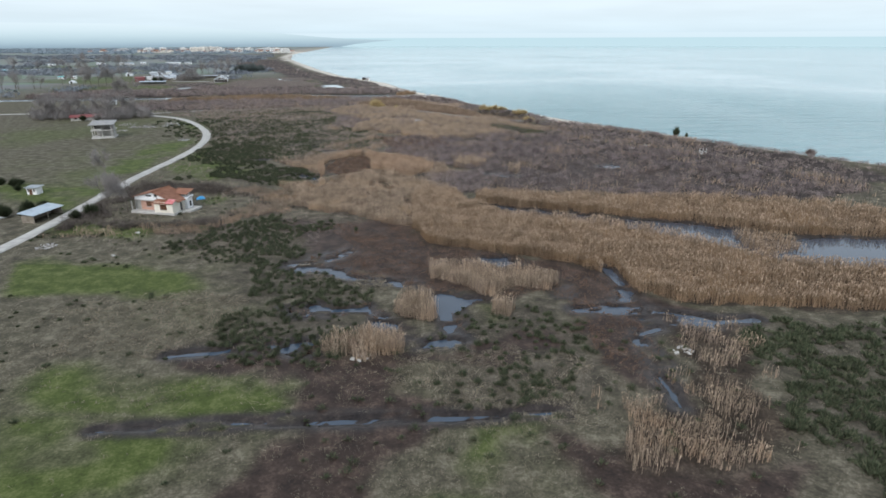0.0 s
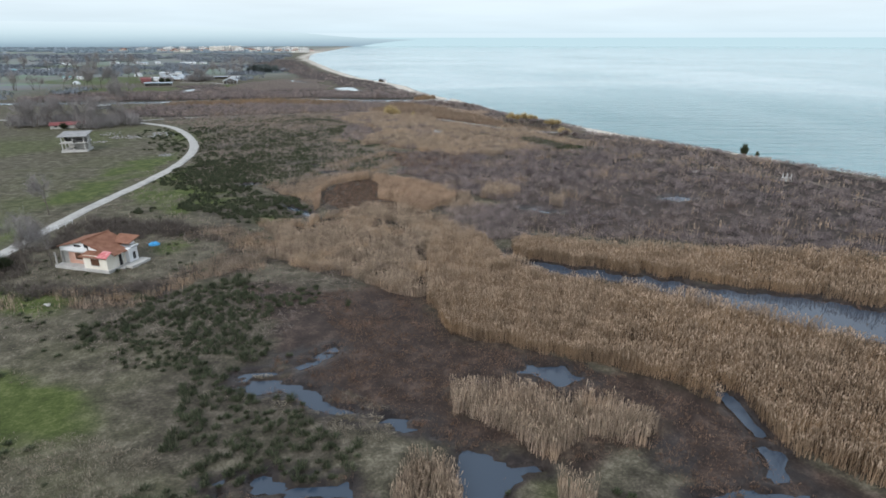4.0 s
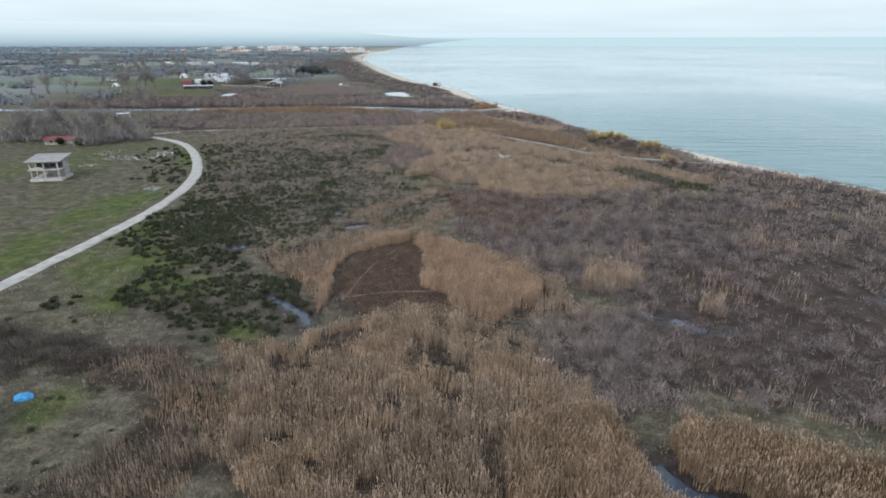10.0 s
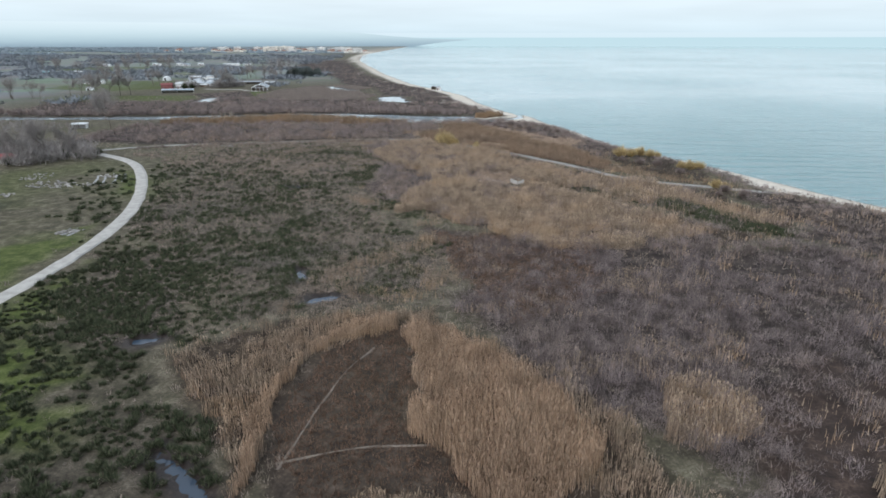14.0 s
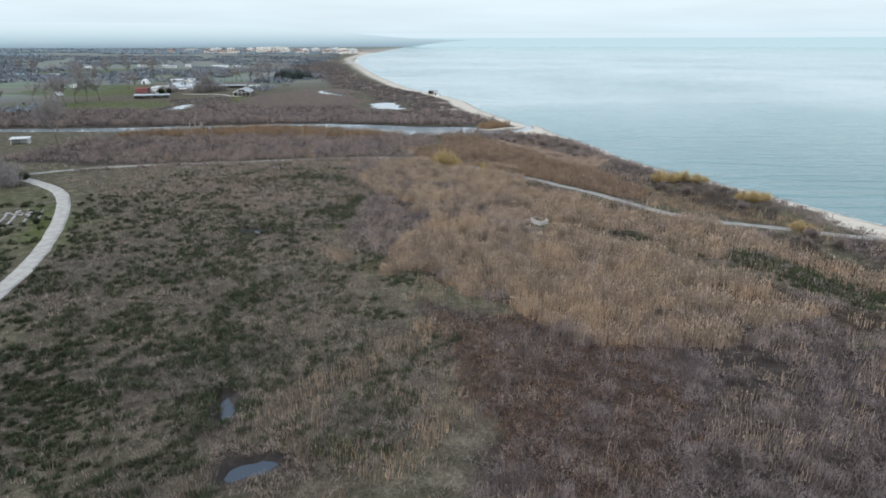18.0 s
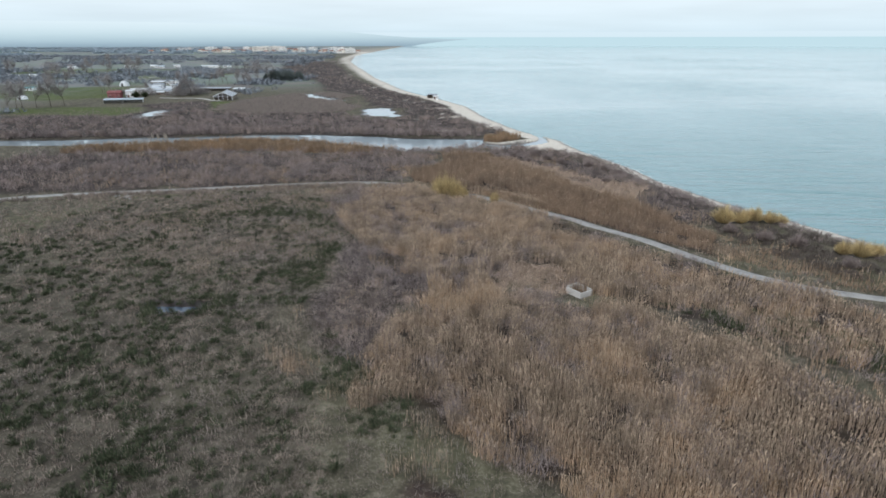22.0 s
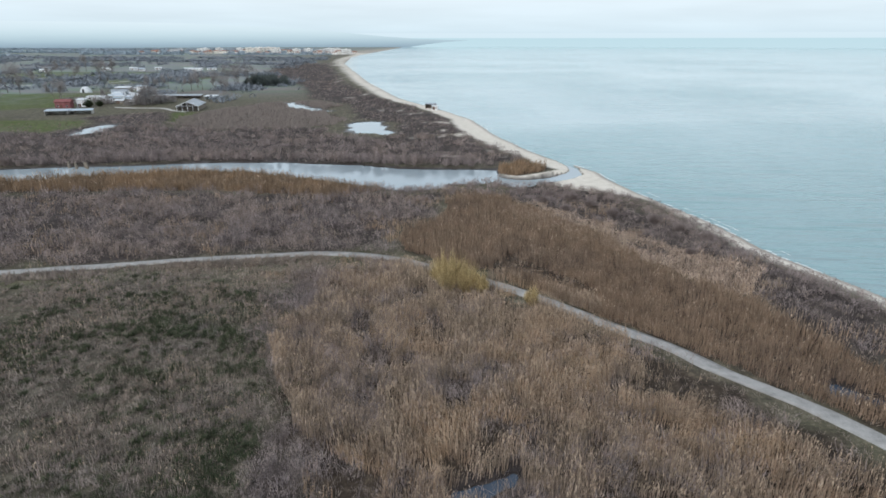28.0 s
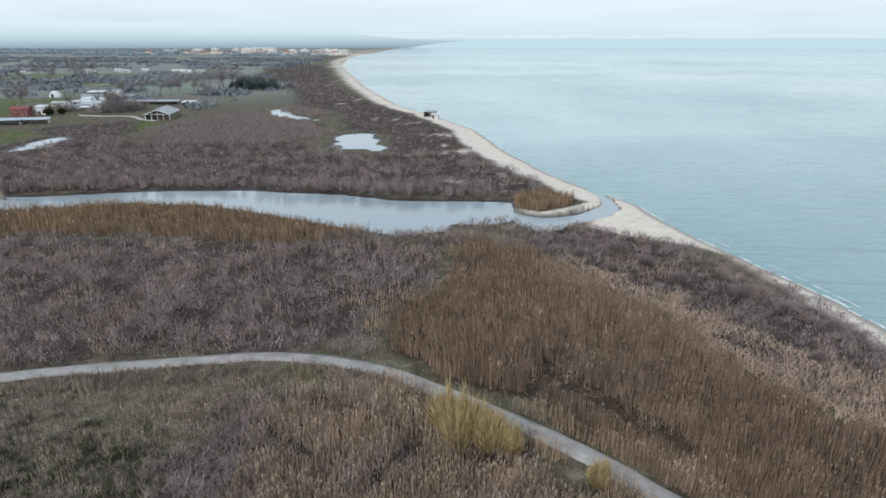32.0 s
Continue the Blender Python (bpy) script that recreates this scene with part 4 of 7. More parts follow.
SCAR = [(-16.7, 390.0), (-13.0, 394.2), (-9.9, 391.1), (-4.9, 384.8), (-0.5, 380.4), (2.7, 376.6), (1.0, 375.3), (-3.9, 378.2), (-8.9, 383.3), (-12.8, 387.1), (-16.5, 384.0)]
LODGED = [[(-15.4, 431.7), (-5.0, 419.1), (3.5, 408.8), (12.4, 392.5), (26.6, 373.7), (35.0, 387.3), (26.0, 395.2), (17.6, 407.2), (9.2, 420.0), (-2.8, 436.3)],
          [(-12.4, 319.3), (-7.1, 326.2), (0.9, 325.0), (4.0, 320.4), (0.9, 313.1), (-2.7, 304.7), (-7.6, 306.6), (-11.4, 311.0)]]


def outside(pts, *polys):
    """The places that lie in none of the outlines."""
    keep = np.ones(len(pts), bool)
    for k, p in enumerate(polys):
        keep &= depth_in(p, pts[:, 0], pts[:, 1], 0.8, 3, 600 + k) < 0
    return pts[keep]


bed = lambda *names: [REEDS[n] for n in names]
reeds("reed_bed", sow(bed("main", "north"), 56.0, 0.9, 3, 61, 1.6, 0.26, 3, -0.5), 2.7, TAN_STALK, TAN_PLUME, "dense bed of dry tan reeds with pale plumes", width=0.05)
reeds("reed_bed", sow(bed("mid"), 44.0, 3.4, 7, 62, 1.6, 0.40, 4), 2.2, REED_STALK, REED_PLUME, "wide bed of dry brown reeds around mown patch", width=0.05)
reeds("reed_bed", sow(bed("isle_a", "isle_b", "isle_c", "isle_d"), 34.0, 0.8, 3, 63), 2.6, REED_STALK, REED_PLUME, "islands of pale dry reeds among pools", width=0.06)
reeds("reed_bed", sow(bed("islet"), 44.0, 0.9, 3, 75, 1.6, 0.0, 3, 9.0), 2.6, TAN_STALK, TAN_PLUME, "islet of tan reeds in the channel", width=0.05)
reeds("reed_bed", sow(bed("strip"), 18.0, 3.6, 5, 70, 1.6, 0.47, 3.0), 1.7, REED_STALK, REED_PLUME, "broken strip of pale dry reeds along a muddy trench", width=0.06)
reeds("reed_bed", sow(bed("ring"), 22.0, 2.0, 4, 67, 1.6, 0.40, 4), 1.9, REED_STALK, REED_PLUME, "greyish dry reeds around the mown patch", width=0.06, plumes=0.4)
reeds("reed_bed", sow(bed("gold_east", "gold_west"), 46.0, 0.6, 2.5, 74), 2.3, GOLD_STALK, GOLD_STALK, "golden-brown reeds ringing a mown patch", width=0.055, plumes=0.5)
reeds("reed_bed", sow(bed("house"), 22.0, 4.0, 8, 78, 1.6, 0.47, 5), 1.3, REED_STALK, DRY_BLADE, "thin low reeds on rough ground by the house", width=0.055, plumes=0.3)
reeds("reed_bed", sow(bed("house_low"), 16.0, 1.5, 4, 69, 1.6, 0.50, 5), 1.2, REED_STALK, REED_PLUME, "low strip of dry reeds beside the house plot", width=0.07)
FAR_STALK = foliage("mauve_reed_stalk", [(0.172, 0.148, 0.137), (0.241, 0.209, 0.190), (0.310, 0.273, 0.245)])
reeds("reed_bed", sow(bed("far_bed"), 34.0, 4.0, 16, 68), 1.6, FAR_STALK, FAR_STALK, "mauve-brown reed bed around the far pond", plumes=0.1, width=0.08)
reeds("reed_bed", outside(sow(bed("dune", "south_track"), 30.0, 9, 26, 64, 1.6, 0.38, 4), LODGED[1]), 2.4, REED_STALK, REED_PLUME, "dry reed bed beside the gravel track", width=0.06)
reeds("reed_bed", outside(sow(bed("north_track"), 40.0, 2.0, 5, 65), SCAR), 2.3, RUST_STALK, REED_PLUME, "rust-brown reed bed beyond the gravel track", plumes=0.07, width=0.06)
reeds("reed_bed", sow([[(24, 346), (33, 337), (44, 322), (56, 314.5), (70, 309.5), (64, 318), (54, 327), (46, 338), (38, 350), (30, 352)]], 22.0, 1.5, 5, 80, 1.5, 0.30, 5), 1.3, RUST_STALK, REED_PLUME, "low brown reeds between track and dune", plumes=0.1, width=0.06)
reeds("reed_bed", sow(bed("river_bank", "isle_spit"), 36.0, 1.0, 5, 66), 2.9, TAN_STALK, REED_PLUME, "brown reeds along the river bank", plumes=0.07, width=0.065)
reeds("lodged_reeds", sow(LODGED, 30.0, 2.5, 5, 76, 1.4, 0.3, 4), 1.2, STRAW, STRAW, "pale flattened reeds lying over one another", lean=1.6, width=0.075, plumes=0.3)
bushes("russet_growth", sow([SCAR], 8.0, 0.6, 3, 77, 1.2), 0.5, 0.3, 5, STUBBLE, "dark broken stalks in a gap of the reed bed", 0.05, "weeds", 0.5)
bushes("scrub", thinned(sow([SCRUB["purple"]], 0.95, 3, 8, 71, 1.6, 0.34, 9)), 2.2, 1.7, 56, MAUVE_TWIG, "mauve-brown leafless tamarisk scrub", 0.042, start=(0.3, 0.8), fuzz=0.2)
bushes("scrub", sow([SCRUB["gap"]], 1.2, 3, 6, 79, 1.6, 0.3, 4), 1.9, 1.5, 44, TWIG, "grey leafless bushes on the edge of the reeds", 0.045, start=(0.3, 0.8), fuzz=0.2)
bushes("scrub", sow([SCRUB["mid"], SCRUB["north_bank"]], 0.75, 3, 8, 72, 1.6, 0.36, 7), 2.9, 2.3, 44, TWIG, "grey leafless scrub along the river", 0.05, start=(0.3, 0.8), fuzz=0.2)
bushes("scrub", outside(sow([SCRUB["shore"], SCRUB["centre"], SCRUB["dune_belt"]], 1.1, 3, 8, 73), LODGED[0]), 1.8, 1.4, 30, TWIG, "brown leafless scrub behind the beach", 0.045, start=(0.3, 0.8), fuzz=0.2)
bushes("rush_tussocks", apart(sow([RUSH[0]], 2.6, 7, 9, 81, clump=0.38, clump_size=4), 1.1), 1.0, 0.8, 60, RUSH_BLADE, "dense dark green rush tussocks on wet ground", 0.12, "rushes", 0.75, 0.95, start=(0.0, 0.5))
bushes("rush_tussocks", apart(sow([RUSH[k] for k in (2, 3, 5)], 1.8, 5, 10, 83, clump=0.41, clump_size=5), 1.2), 1.0, 0.8, 60, RUSH_BLADE, "rounded dark green rush tussocks between the pools", 0.10, "rushes", 0.75, 0.95, start=(0.0, 0.5))
bushes("rush_tussocks", apart(sow([RUSH[6]], 0.45, 5, 10, 84, clump=0.4, clump_size=5), 1.3), 0.95, 0.75, 80, RUSH_BLADE, "single rush tussocks on dry grass", 0.10, "rushes", 0.75, 0.95, start=(0.0, 0.5))
bushes("rush_tussocks", sow([RUSH[k] for k in (1, 7)], 0.5, 9, 26, 82, clump=0.42, clump_size=7), 1.0, 0.9, 40, RUSH_BLADE, "dark green rush tussocks scattered over the meadow", 0.10, "rushes", 0.65, 0.9, start=(0.0, 0.5))
LAND = [[(-98, 262), (-88, 170), (-60, 160), (-44, 128), (-20, 124), (0, 140), (20, 140), (60, 136), (112, 126), (150, 150), (128, 226), (96, 280), (62, 330),
         (50, 350), (36, 395), (20, 440), (-4, 456), (-30, 450), (-62, 456), (-120, 470), (-200, 450), (-200, 372), (-120, 330)],
        [(-300, 466), (-200, 474), (-120, 492), (-20, 488), (-10, 512), (-40, 610), (-90, 700), (-150, 730), (-200, 640), (-300, 560)]]
MEADOW = [[(-70, 16), (80, 16), (70, 60), (30, 62), (-20, 60), (-40, 78), (-60, 100), (-90, 120)],
          [(-70, 176), (-50, 160), (-36, 152), (-31, 140), (-44, 128), (-52, 118), (-30, 100), (-60, 100), (-86, 120), (-86, 170)]]


def open_ground(pts):
    keep = depth_in(PATCH, pts[:, 0], pts[:, 1]) < 0
    thick = depth_in(RUSH[0], pts[:, 0], pts[:, 1]) > 0
    keep &= (depth_in(MUD[3], pts[:, 0], pts[:, 1], 3.0, 6, 8) < 0) | (rng.rand(len(pts)) < 0.25)
    keep &= (depth_in(MUD[4], pts[:, 0], pts[:, 1], 3.0, 6, 7) < 0) | (rng.rand(len(pts)) < 0.3)
    return pts[keep & (~thick | (rng.rand(len(pts)) < 0.25))]


bushes("withered_growth", open_ground(sow(LAND, 1.0, 3, 6, 95, 1.6, 0.26, 6, -1.0)), 0.9, 0.75, 7, MIXED, "withered brown weeds and grass over the marsh", 0.06, "weeds", 0.4)
LOOSE = [[(-40, 214), (-20, 218), (0, 203), (14, 186), (14, 150), (30, 148), (112, 128), (140, 152), (124, 226), (96, 280), (62, 330), (50, 350), (36, 395), (20, 440), (-4, 456), (-30, 450),
          (-140, 440), (-150, 372), (-66, 388), (-50, 360), (-44, 330), (-36, 290), (-30, 262)]]
reeds("reed_tufts", open_ground(sow(LOOSE, 9.0, 9, 26, 97, 1.6, 0.60, 6, -0.6)), 1.7, REED_STALK, REED_PLUME, "scattered stands of dry reeds among scrub", width=0.07, plumes=0.45)
reeds("reed_tufts", sow([[(-90, 260), (-60, 236), (-44, 214), (-30, 222), (-30, 262), (-44, 330), (-54, 372), (-110, 366), (-116, 330)]], 3.5, 3, 6, 98, 1.6, 0.62, 8, -0.6), 1.1, MIXED, DRY_BLADE,
      "thin stands of dry reeds in the rough meadow", width=0.07, plumes=0.5)
bushes("reed_stubble", sow([PATCH], 11.0, 1.0, 3, 99, 1.2, 0, 4, -0.2), 0.7, 0.30, 5, STUBBLE, "brown stubble of cut reeds on the mown patch", 0.06, "stubble", 0.5)
bushes("reed_stubble", sow([MUD[0]], 9.0, 1.5, 4, 101, 1.7, 0.34, 3, -0.3), 0.42, 0.24, 4, STUBBLE, "dark brown stubble of cut reeds on mud", 0.055, "stubble", 0.5)
DRY = [[(-63, 76), (-40, 81), (-27, 74), (-29, 69), (-31, 59), (-53, 60)], [(-2, 54), (5, 57), (16, 56.6), (22, 52.5), (21, 44), (18, 38), (5, 39), (-2.3, 48)], [(-30, 90), (-20, 84), (-6, 80), (-2, 83), (-14, 89), (-24, 93)]]
bushes("dry_grass", sow(DRY, 8.0, 3, 6, 92, 1.4, 0.34, 3, -0.8), 0.45, 0.55, 9, DRY_BLADE, "matted pale dry grass between the pools", 0.06, "grass", 0.4)
bushes("dry_grass", outside(sow(MEADOW, 2.7, 3, 6, 91, 1.8, 0.42, 7, -1.0), GREEN[0]), 0.40, 0.45, 8, DRY_BLADE, "tufts of dry pale grass", 0.05, "grass", 0.4)
bushes("dry_grass", sow([RUSH[1]], 2.9, 3, 6, 93, 1.6, 0.30, 5, -1.0), 0.8, 0.6, 8, MIXED, "matted grey-brown grass of the rough meadow", 0.065, "grass", 0.4)
WEEDS = [[(-145, 350), (-128, 370), (-90, 383), (-53, 391), (-40, 372), (-42, 340), (-46, 318), (-80, 316), (-110, 330)]]
reeds("reed_tufts", sow(WEEDS, 14.0, 6, 14, 103, 1.5, 0.54, 8, -0.6), 1.3, MIXED, REED_PLUME, "brown weeds and thin reeds beside the track", width=0.07, plumes=0.4)
bushes("withered_growth", sow(WEEDS, 1.6, 6, 14, 104, 1.5, 0.3, 5, -0.6), 1.1, 0.8, 12, MIXED, "withered grey-brown weeds beside the track", 0.06, "weeds", 0.4)
verge = np.array([q for q in TRACK if -150 < q[0] < -30])
VERGE = [[*map(tuple, verge - (0, 1.4)), *map(tuple, verge[::-1] - (0, 6.0))]]
bushes("withered_growth", sow(VERGE, 5.0, 0.8, 3, 119, 1.2, 0.40, 9, -0.6), 1.5, 0.8, 14, MIXED, "tall withered weeds on the verge of the track", 0.06, "weeds", 0.5, 0.5, (0.0, 0.5))
STANDS = [[(15.9, 196.3), (21.2, 198.4), (26, 194), (25.6, 188), (18, 185), (14.3, 186)], [(31, 178), (33.8, 181), (36.5, 181), (34.8, 176.8)], [(12, 68), (15, 67), (16, 70), (13, 72)]]
reeds("reed_stand", sow(STANDS, 34.0, 0.8, 3, 105), 2.9, REED_STALK, REED_PLUME, "lone stand of tall pale reeds among scrub", width=0.06)
BANK = [[(-48, 448), (-36, 451), (-30, 452), (-28, 459), (-20, 460), (-14, 463), (-11, 458), (-8, 454), (-4, 454), (2, 460), (4, 452), (12, 449), (20, 446), (18, 436), (-4, 440), (-30, 444)]]
bushes("scrub", sow(BANK, 1.8, 1.2, 4, 106), 2.3, 1.4, 34, TWIG, "brown leafless scrub on the river's near bank", 0.05, start=(0.3, 0.8), fuzz=0.2)
bushes("scrub", sow([REEDS["south_track"], REEDS["dune"]], 0.7, 8, 16, 107, 1.6, 0.52, 8), 2.3, 1.7, 40, TWIG, "mauve-grey leafless bushes among the reeds", 0.05, start=(0.3, 0.8), fuzz=0.2)
bushes("bank_thicket", sow([[(-300, 464), (-256, 463), (-203, 470), (-164, 480), (-121, 490), (-95, 493), (-47, 485), (-15, 484.5), (-15, 488), (-60, 493), (-121, 496), (-205, 477), (-300, 470)]], 1.6, 1.0, 4, 108, 1.2), 4.2, 1.7, 40, TWIG, "taller leafless bushes along the river's far bank", 0.06, start=(0.3, 0.8), fuzz=0.2)
CARPET = [[(-88, 170), (-60, 160), (-44, 128), (-52, 118), (-30, 100), (-60, 100), (-86, 120)], [(-42, 262), (-30, 236), (-14, 222), (0, 206), (2, 250), (-18, 270), (-30, 300), (-44, 330)], [(-52, 120), (-20, 128), (-10, 126), (-24, 100), (-44, 92)]]
bushes("withered_growth", sow(CARPET, 2.8, 3, 6, 109, 1.5, 0.2, 4, -0.8), 0.5, 0.55, 7, MIXED, "low withered grass and weeds over bare ground", 0.06, "weeds", 0.4)
bushes("scrub", outside(sow([SCRUB["far_shore"], SCRUB["farm_rough"]], 1.6, 4, 14, 110, 1.5, 0.4, 12), GREEN[6]), 1.7, 1.5, 12, TWIG, "low grey scrub on the far shore and around the farm", 0.05, start=(0.3, 0.8), fuzz=0.2)
DARK = [[(-92, 372), (-70, 378), (-52, 372), (-50, 350), (-66, 340), (-96, 348)], [(-60, 300), (-46, 306), (-44, 334), (-54, 336)], [(-38, 282), (-26, 268), (-14, 262), (-18, 274), (-28, 290), (-40, 300)]]
bushes("rush_tussocks", sow(DARK, 1.5, 5, 12, 111, 1.5, 0.46, 7), 0.9, 0.9, 36, RUSH_BLADE, "dark green rushes in hollows of the rough meadow", 0.12, "rushes", 0.6, 0.9, start=(0.0, 0.5))
bushes("rush_tussocks", sow([RUSH[4], [(86, 62), (110, 66), (120, 30), (84, 24)]], 3.0, 4, 9, 112, clump=0.30, clump_size=4), 1.1, 1.0, 30, RUSH_BLADE, "thick dark green rushes beside the reed strip", 0.13, "rushes", 0.6, 0.9, start=(0.0, 0.5))
bushes("rush_tussocks", sow([[(21.9, 303.6), (34.7, 292.0), (44.8, 277.3), (59.9, 259.5), (66, 264), (55, 281), (43.5, 299), (29.7, 309)]], 2.4, 2.0, 6, 118, 1.3, 0.36, 5), 1.2, 1.1, 40, RUSH_BLADE,
       "belt of dark green rushes through the reeds", 0.11, "rushes", 0.7, 0.9, (0.0, 0.5))
bushes("rush_tussocks", apart(sow([[(-80, 204), (-48, 206), (-39, 220), (-42, 238), (-58, 234), (-78, 242)]], 2.2, 4, 8, 120, 1.5, 0.40, 5), 1.1), 1.0, 0.85, 50, RUSH_BLADE, "dark green rushes along a wet hollow", 0.11, "rushes", 0.7, 0.95, (0.0, 0.5))
bushes("withered_growth", sow([[(-80, 204), (-48, 206), (-30, 216), (-26, 232), (-42, 244), (-78, 242)]], 2.6, 4, 8, 121, 1.5, 0.25, 5, -0.8), 0.8, 0.6, 8, MIXED, "withered grass around a wet hollow", 0.06, "weeds", 0.4)
bushes("scrub", sow([[(-57, 384), (-54, 358), (-47, 335), (-34, 317), (-22, 316), (-34, 338), (-43, 360), (-46, 386)]], 1.0, 5, 9, 122, 1.5, 0.46, 6), 1.9, 1.5, 40, TWIG, "grey-brown bushes between meadow and reeds", 0.045, start=(0.3, 0.8), fuzz=0.2)
ridge = np.arange(150, 452, 9.0)
inner = coast_x(ridge) - np.interp(ridge, BEACH_Y, BEACH_W)
RIDGE = [[*zip(inner + 0.6, ridge), *reversed([*zip(inner - 9, ridge)])]]
bushes("scrub", sow(RIDGE, 2.0, 1.2, 4, 113, 1.4), 1.5, 1.2, 22, TWIG, "low grey-brown scrub along the top of the beach", 0.05, start=(0.3, 0.8), fuzz=0.2)
WEST = [[(-147.1, 330.3), (-109.4, 340.5), (-75.9, 327.6), (-46.8, 268.9), (-44.4, 246.1), (-42.9, 235.1), (-52.7, 231.2), (-69.0, 244.5), (-76.3, 236.3), (-92.8, 242.9), (-124.1, 281.9)]]
bushes("rush_tussocks", sow(WEST, 0.9, 6, 12, 114, 1.6, 0.49, 5), 1.0, 1.0, 44, RUSH_BLADE, "dark green rush tussocks on the west meadow", 0.12, "rushes", 0.7, 0.95, start=(0.0, 0.5))
RUSSET = [[(-19.2, 262.0), (-8.8, 257.5), (5.8, 263.6), (16.7, 250.1), (13.1, 229.8), (5.8, 215.9), (-2.6, 216.3), (-8.8, 225.8), (-13.9, 240.4)], [(12.8, 396), (20, 393), (21, 388.7), (15.3, 387), (11, 390.6)]]
bushes("russet_growth", sow(RUSSET, 4.0, 4, 9, 115, 1.5, 0.3, 5), 0.8, 0.6, 9, STUBBLE, "low russet stalks on wet ground", 0.06, "weeds", 0.5)
bushes("rush_tussocks", outside(sow(MEADOW, 0.07, 3, 6, 116, 1.2), GREEN[0], GREEN[1], GREEN[2]), 0.7, 0.75, 44, RUSH_BLADE, "single small rush tussocks in dry grass", 0.11, "rushes", 0.7, 0.95, start=(0.0, 0.5))
bushes("reed_stubble", sow([MUD[0]] + [POOLS[n] for n in ("channel", "pool_west", "pool_mid", "pool_long", "pool_east", "pool_reed", "pool_south")], 9.0, 1.0, 4, 117, 1.2, 0.56, 2.2, 1.4), 0.6, 0.35, 4, STUBBLE, "broken reed stalks standing in shallow water", 0.045, "stubble", 0.5)


# ---- building kit ----
def part(name, bm, material, parent, label=""):
    me = bpy.data.meshes.new(name)
    bmesh.ops.recalc_face_normals(bm, faces=bm.faces)
    bm.to_mesh(me)
    bm.free()
    me.materials.append(material)
    ob = new(name, me)
    ob.parent = parent
    return tagged(ob, label)


def thing(name, place, turn, label, category, group=""):
    e = new(name)
    e.empty_display_size = 0.5
    e.matrix_world = pose(*place, 0, 0, turn)
    return tagged(e, label, category, group)


def block(x0, x1, y0, y1, z0, z1, bevel=0.0, bm=None):
    bm = bm or bmesh.new()
    m = pose((x0 + x1) / 2, (y0 + y1) / 2, (z0 + z1) / 2) @ Matrix.Diagonal((x1 - x0, y1 - y0, z1 - z0, 1))
    got = bmesh.ops.create_cube(bm, size=1.0, matrix=m)
    if bevel:
        edges = list({e for v in got["verts"] for e in v.link_edges})
        bmesh.ops.bevel(bm, geom=edges, offset=bevel, segments=1, affect="EDGES", profile=0.5)
    return bm


def plate(corners, thick, bm=None):
    """A slab under four corners, for roof planes."""
    bm = bm or bmesh.new()
    p = [Vector(c) for c in corners]
    n = (p[1] - p[0]).cross(p[2] - p[0]).normalized()
    if n.z < 0:
        n = -n
    a = [bm.verts.new(c) for c in p]
    b = [bm.verts.new(c - n * thick) for c in p]
    bm.faces.new(a)
    bm.faces.new(b[::-1])
    k = len(p)
    for i in range(k):
        bm.faces.new((a[i], b[i], b[(i + 1) % k], a[(i + 1) % k]))
    return bm


def tile_rows(corners, rows, lift, thick, bm=None):
    """A tiled slope in lapping courses; corners: eave left, eave right, ridge right, ridge left."""
    bm = bm or bmesh.new()
    el, er, rr_, rl = (Vector(c) for c in corners)
    up = Vector((0, 0, 1))
    line = [(0.0, -thick)]
    for k in range(rows):
        line += [(k / rows, lift * 2.2), ((k + 1) / rows, lift * 0.4)]
    line.append((1.0, -thick))
    a = [bm.verts.new(el.lerp(rl, t) + up * z) for t, z in line]
    b = [bm.verts.new(er.lerp(rr_, t) + up * z) for t, z in line]
    n = len(line)
    for i in range(n):
        bm.faces.new((a[i], b[i], b[(i + 1) % n], a[(i + 1) % n]))
    bm.faces.new(a[::-1])
    bm.faces.new(b)
    return bm


def tube(bm, a, b, r0, r1, sides=6):
    a, b = Vector(a), Vector(b)
    d = (b - a)
    q = d.to_track_quat("Z", "Y").to_matrix()
    ring = []
    for p, r in ((a, r0), (b, r1)):
        ring.append([bm.verts.new(p + q @ Vector((r * math.cos(2 * math.pi * i / sides), r * math.sin(2 * math.pi * i / sides), 0))) for i in range(sides)])
    for i in range(sides):
        bm.faces.new((ring[0][i], ring[0][(i + 1) % sides], ring[1][(i + 1) % sides], ring[1][i]))
    bm.faces.new(ring[1])
    bm.faces.new(ring[0][::-1])
    return bm


PLASTER = surface("pale_plaster", [(0.62, 0.57, 0.48), (0.74, 0.70, 0.61), (0.80, 0.77, 0.70)], 0.5, 5.0, 0.9, 0.2, 0.01)
WHITE_WALL = surface("white_render", [(0.64, 0.65, 0.65), (0.75, 0.76, 0.77), (0.82, 0.83, 0.83)], 0.5, 5.0, 0.9, 0.2, 0.01)
PINK_WALL = surface("brick_infill", [(0.42, 0.24, 0.18), (0.52, 0.32, 0.25), (0.60, 0.42, 0.34)], 0.8, 6.0, 0.92, 0.3, 0.01)
CLAY = surface("clay_tiles", [(0.17, 0.078, 0.05), (0.245, 0.118, 0.076), (0.32, 0.178, 0.125)], 0.8, 5.0, 0.85, 0.4, 0.02)
RED_SHEET = surface("red_underlay", [(0.42, 0.09, 0.09), (0.55, 0.17, 0.17), (0.62, 0.40, 0.40)], 1.2, 6.0, 0.6, 0.2, 0.01)
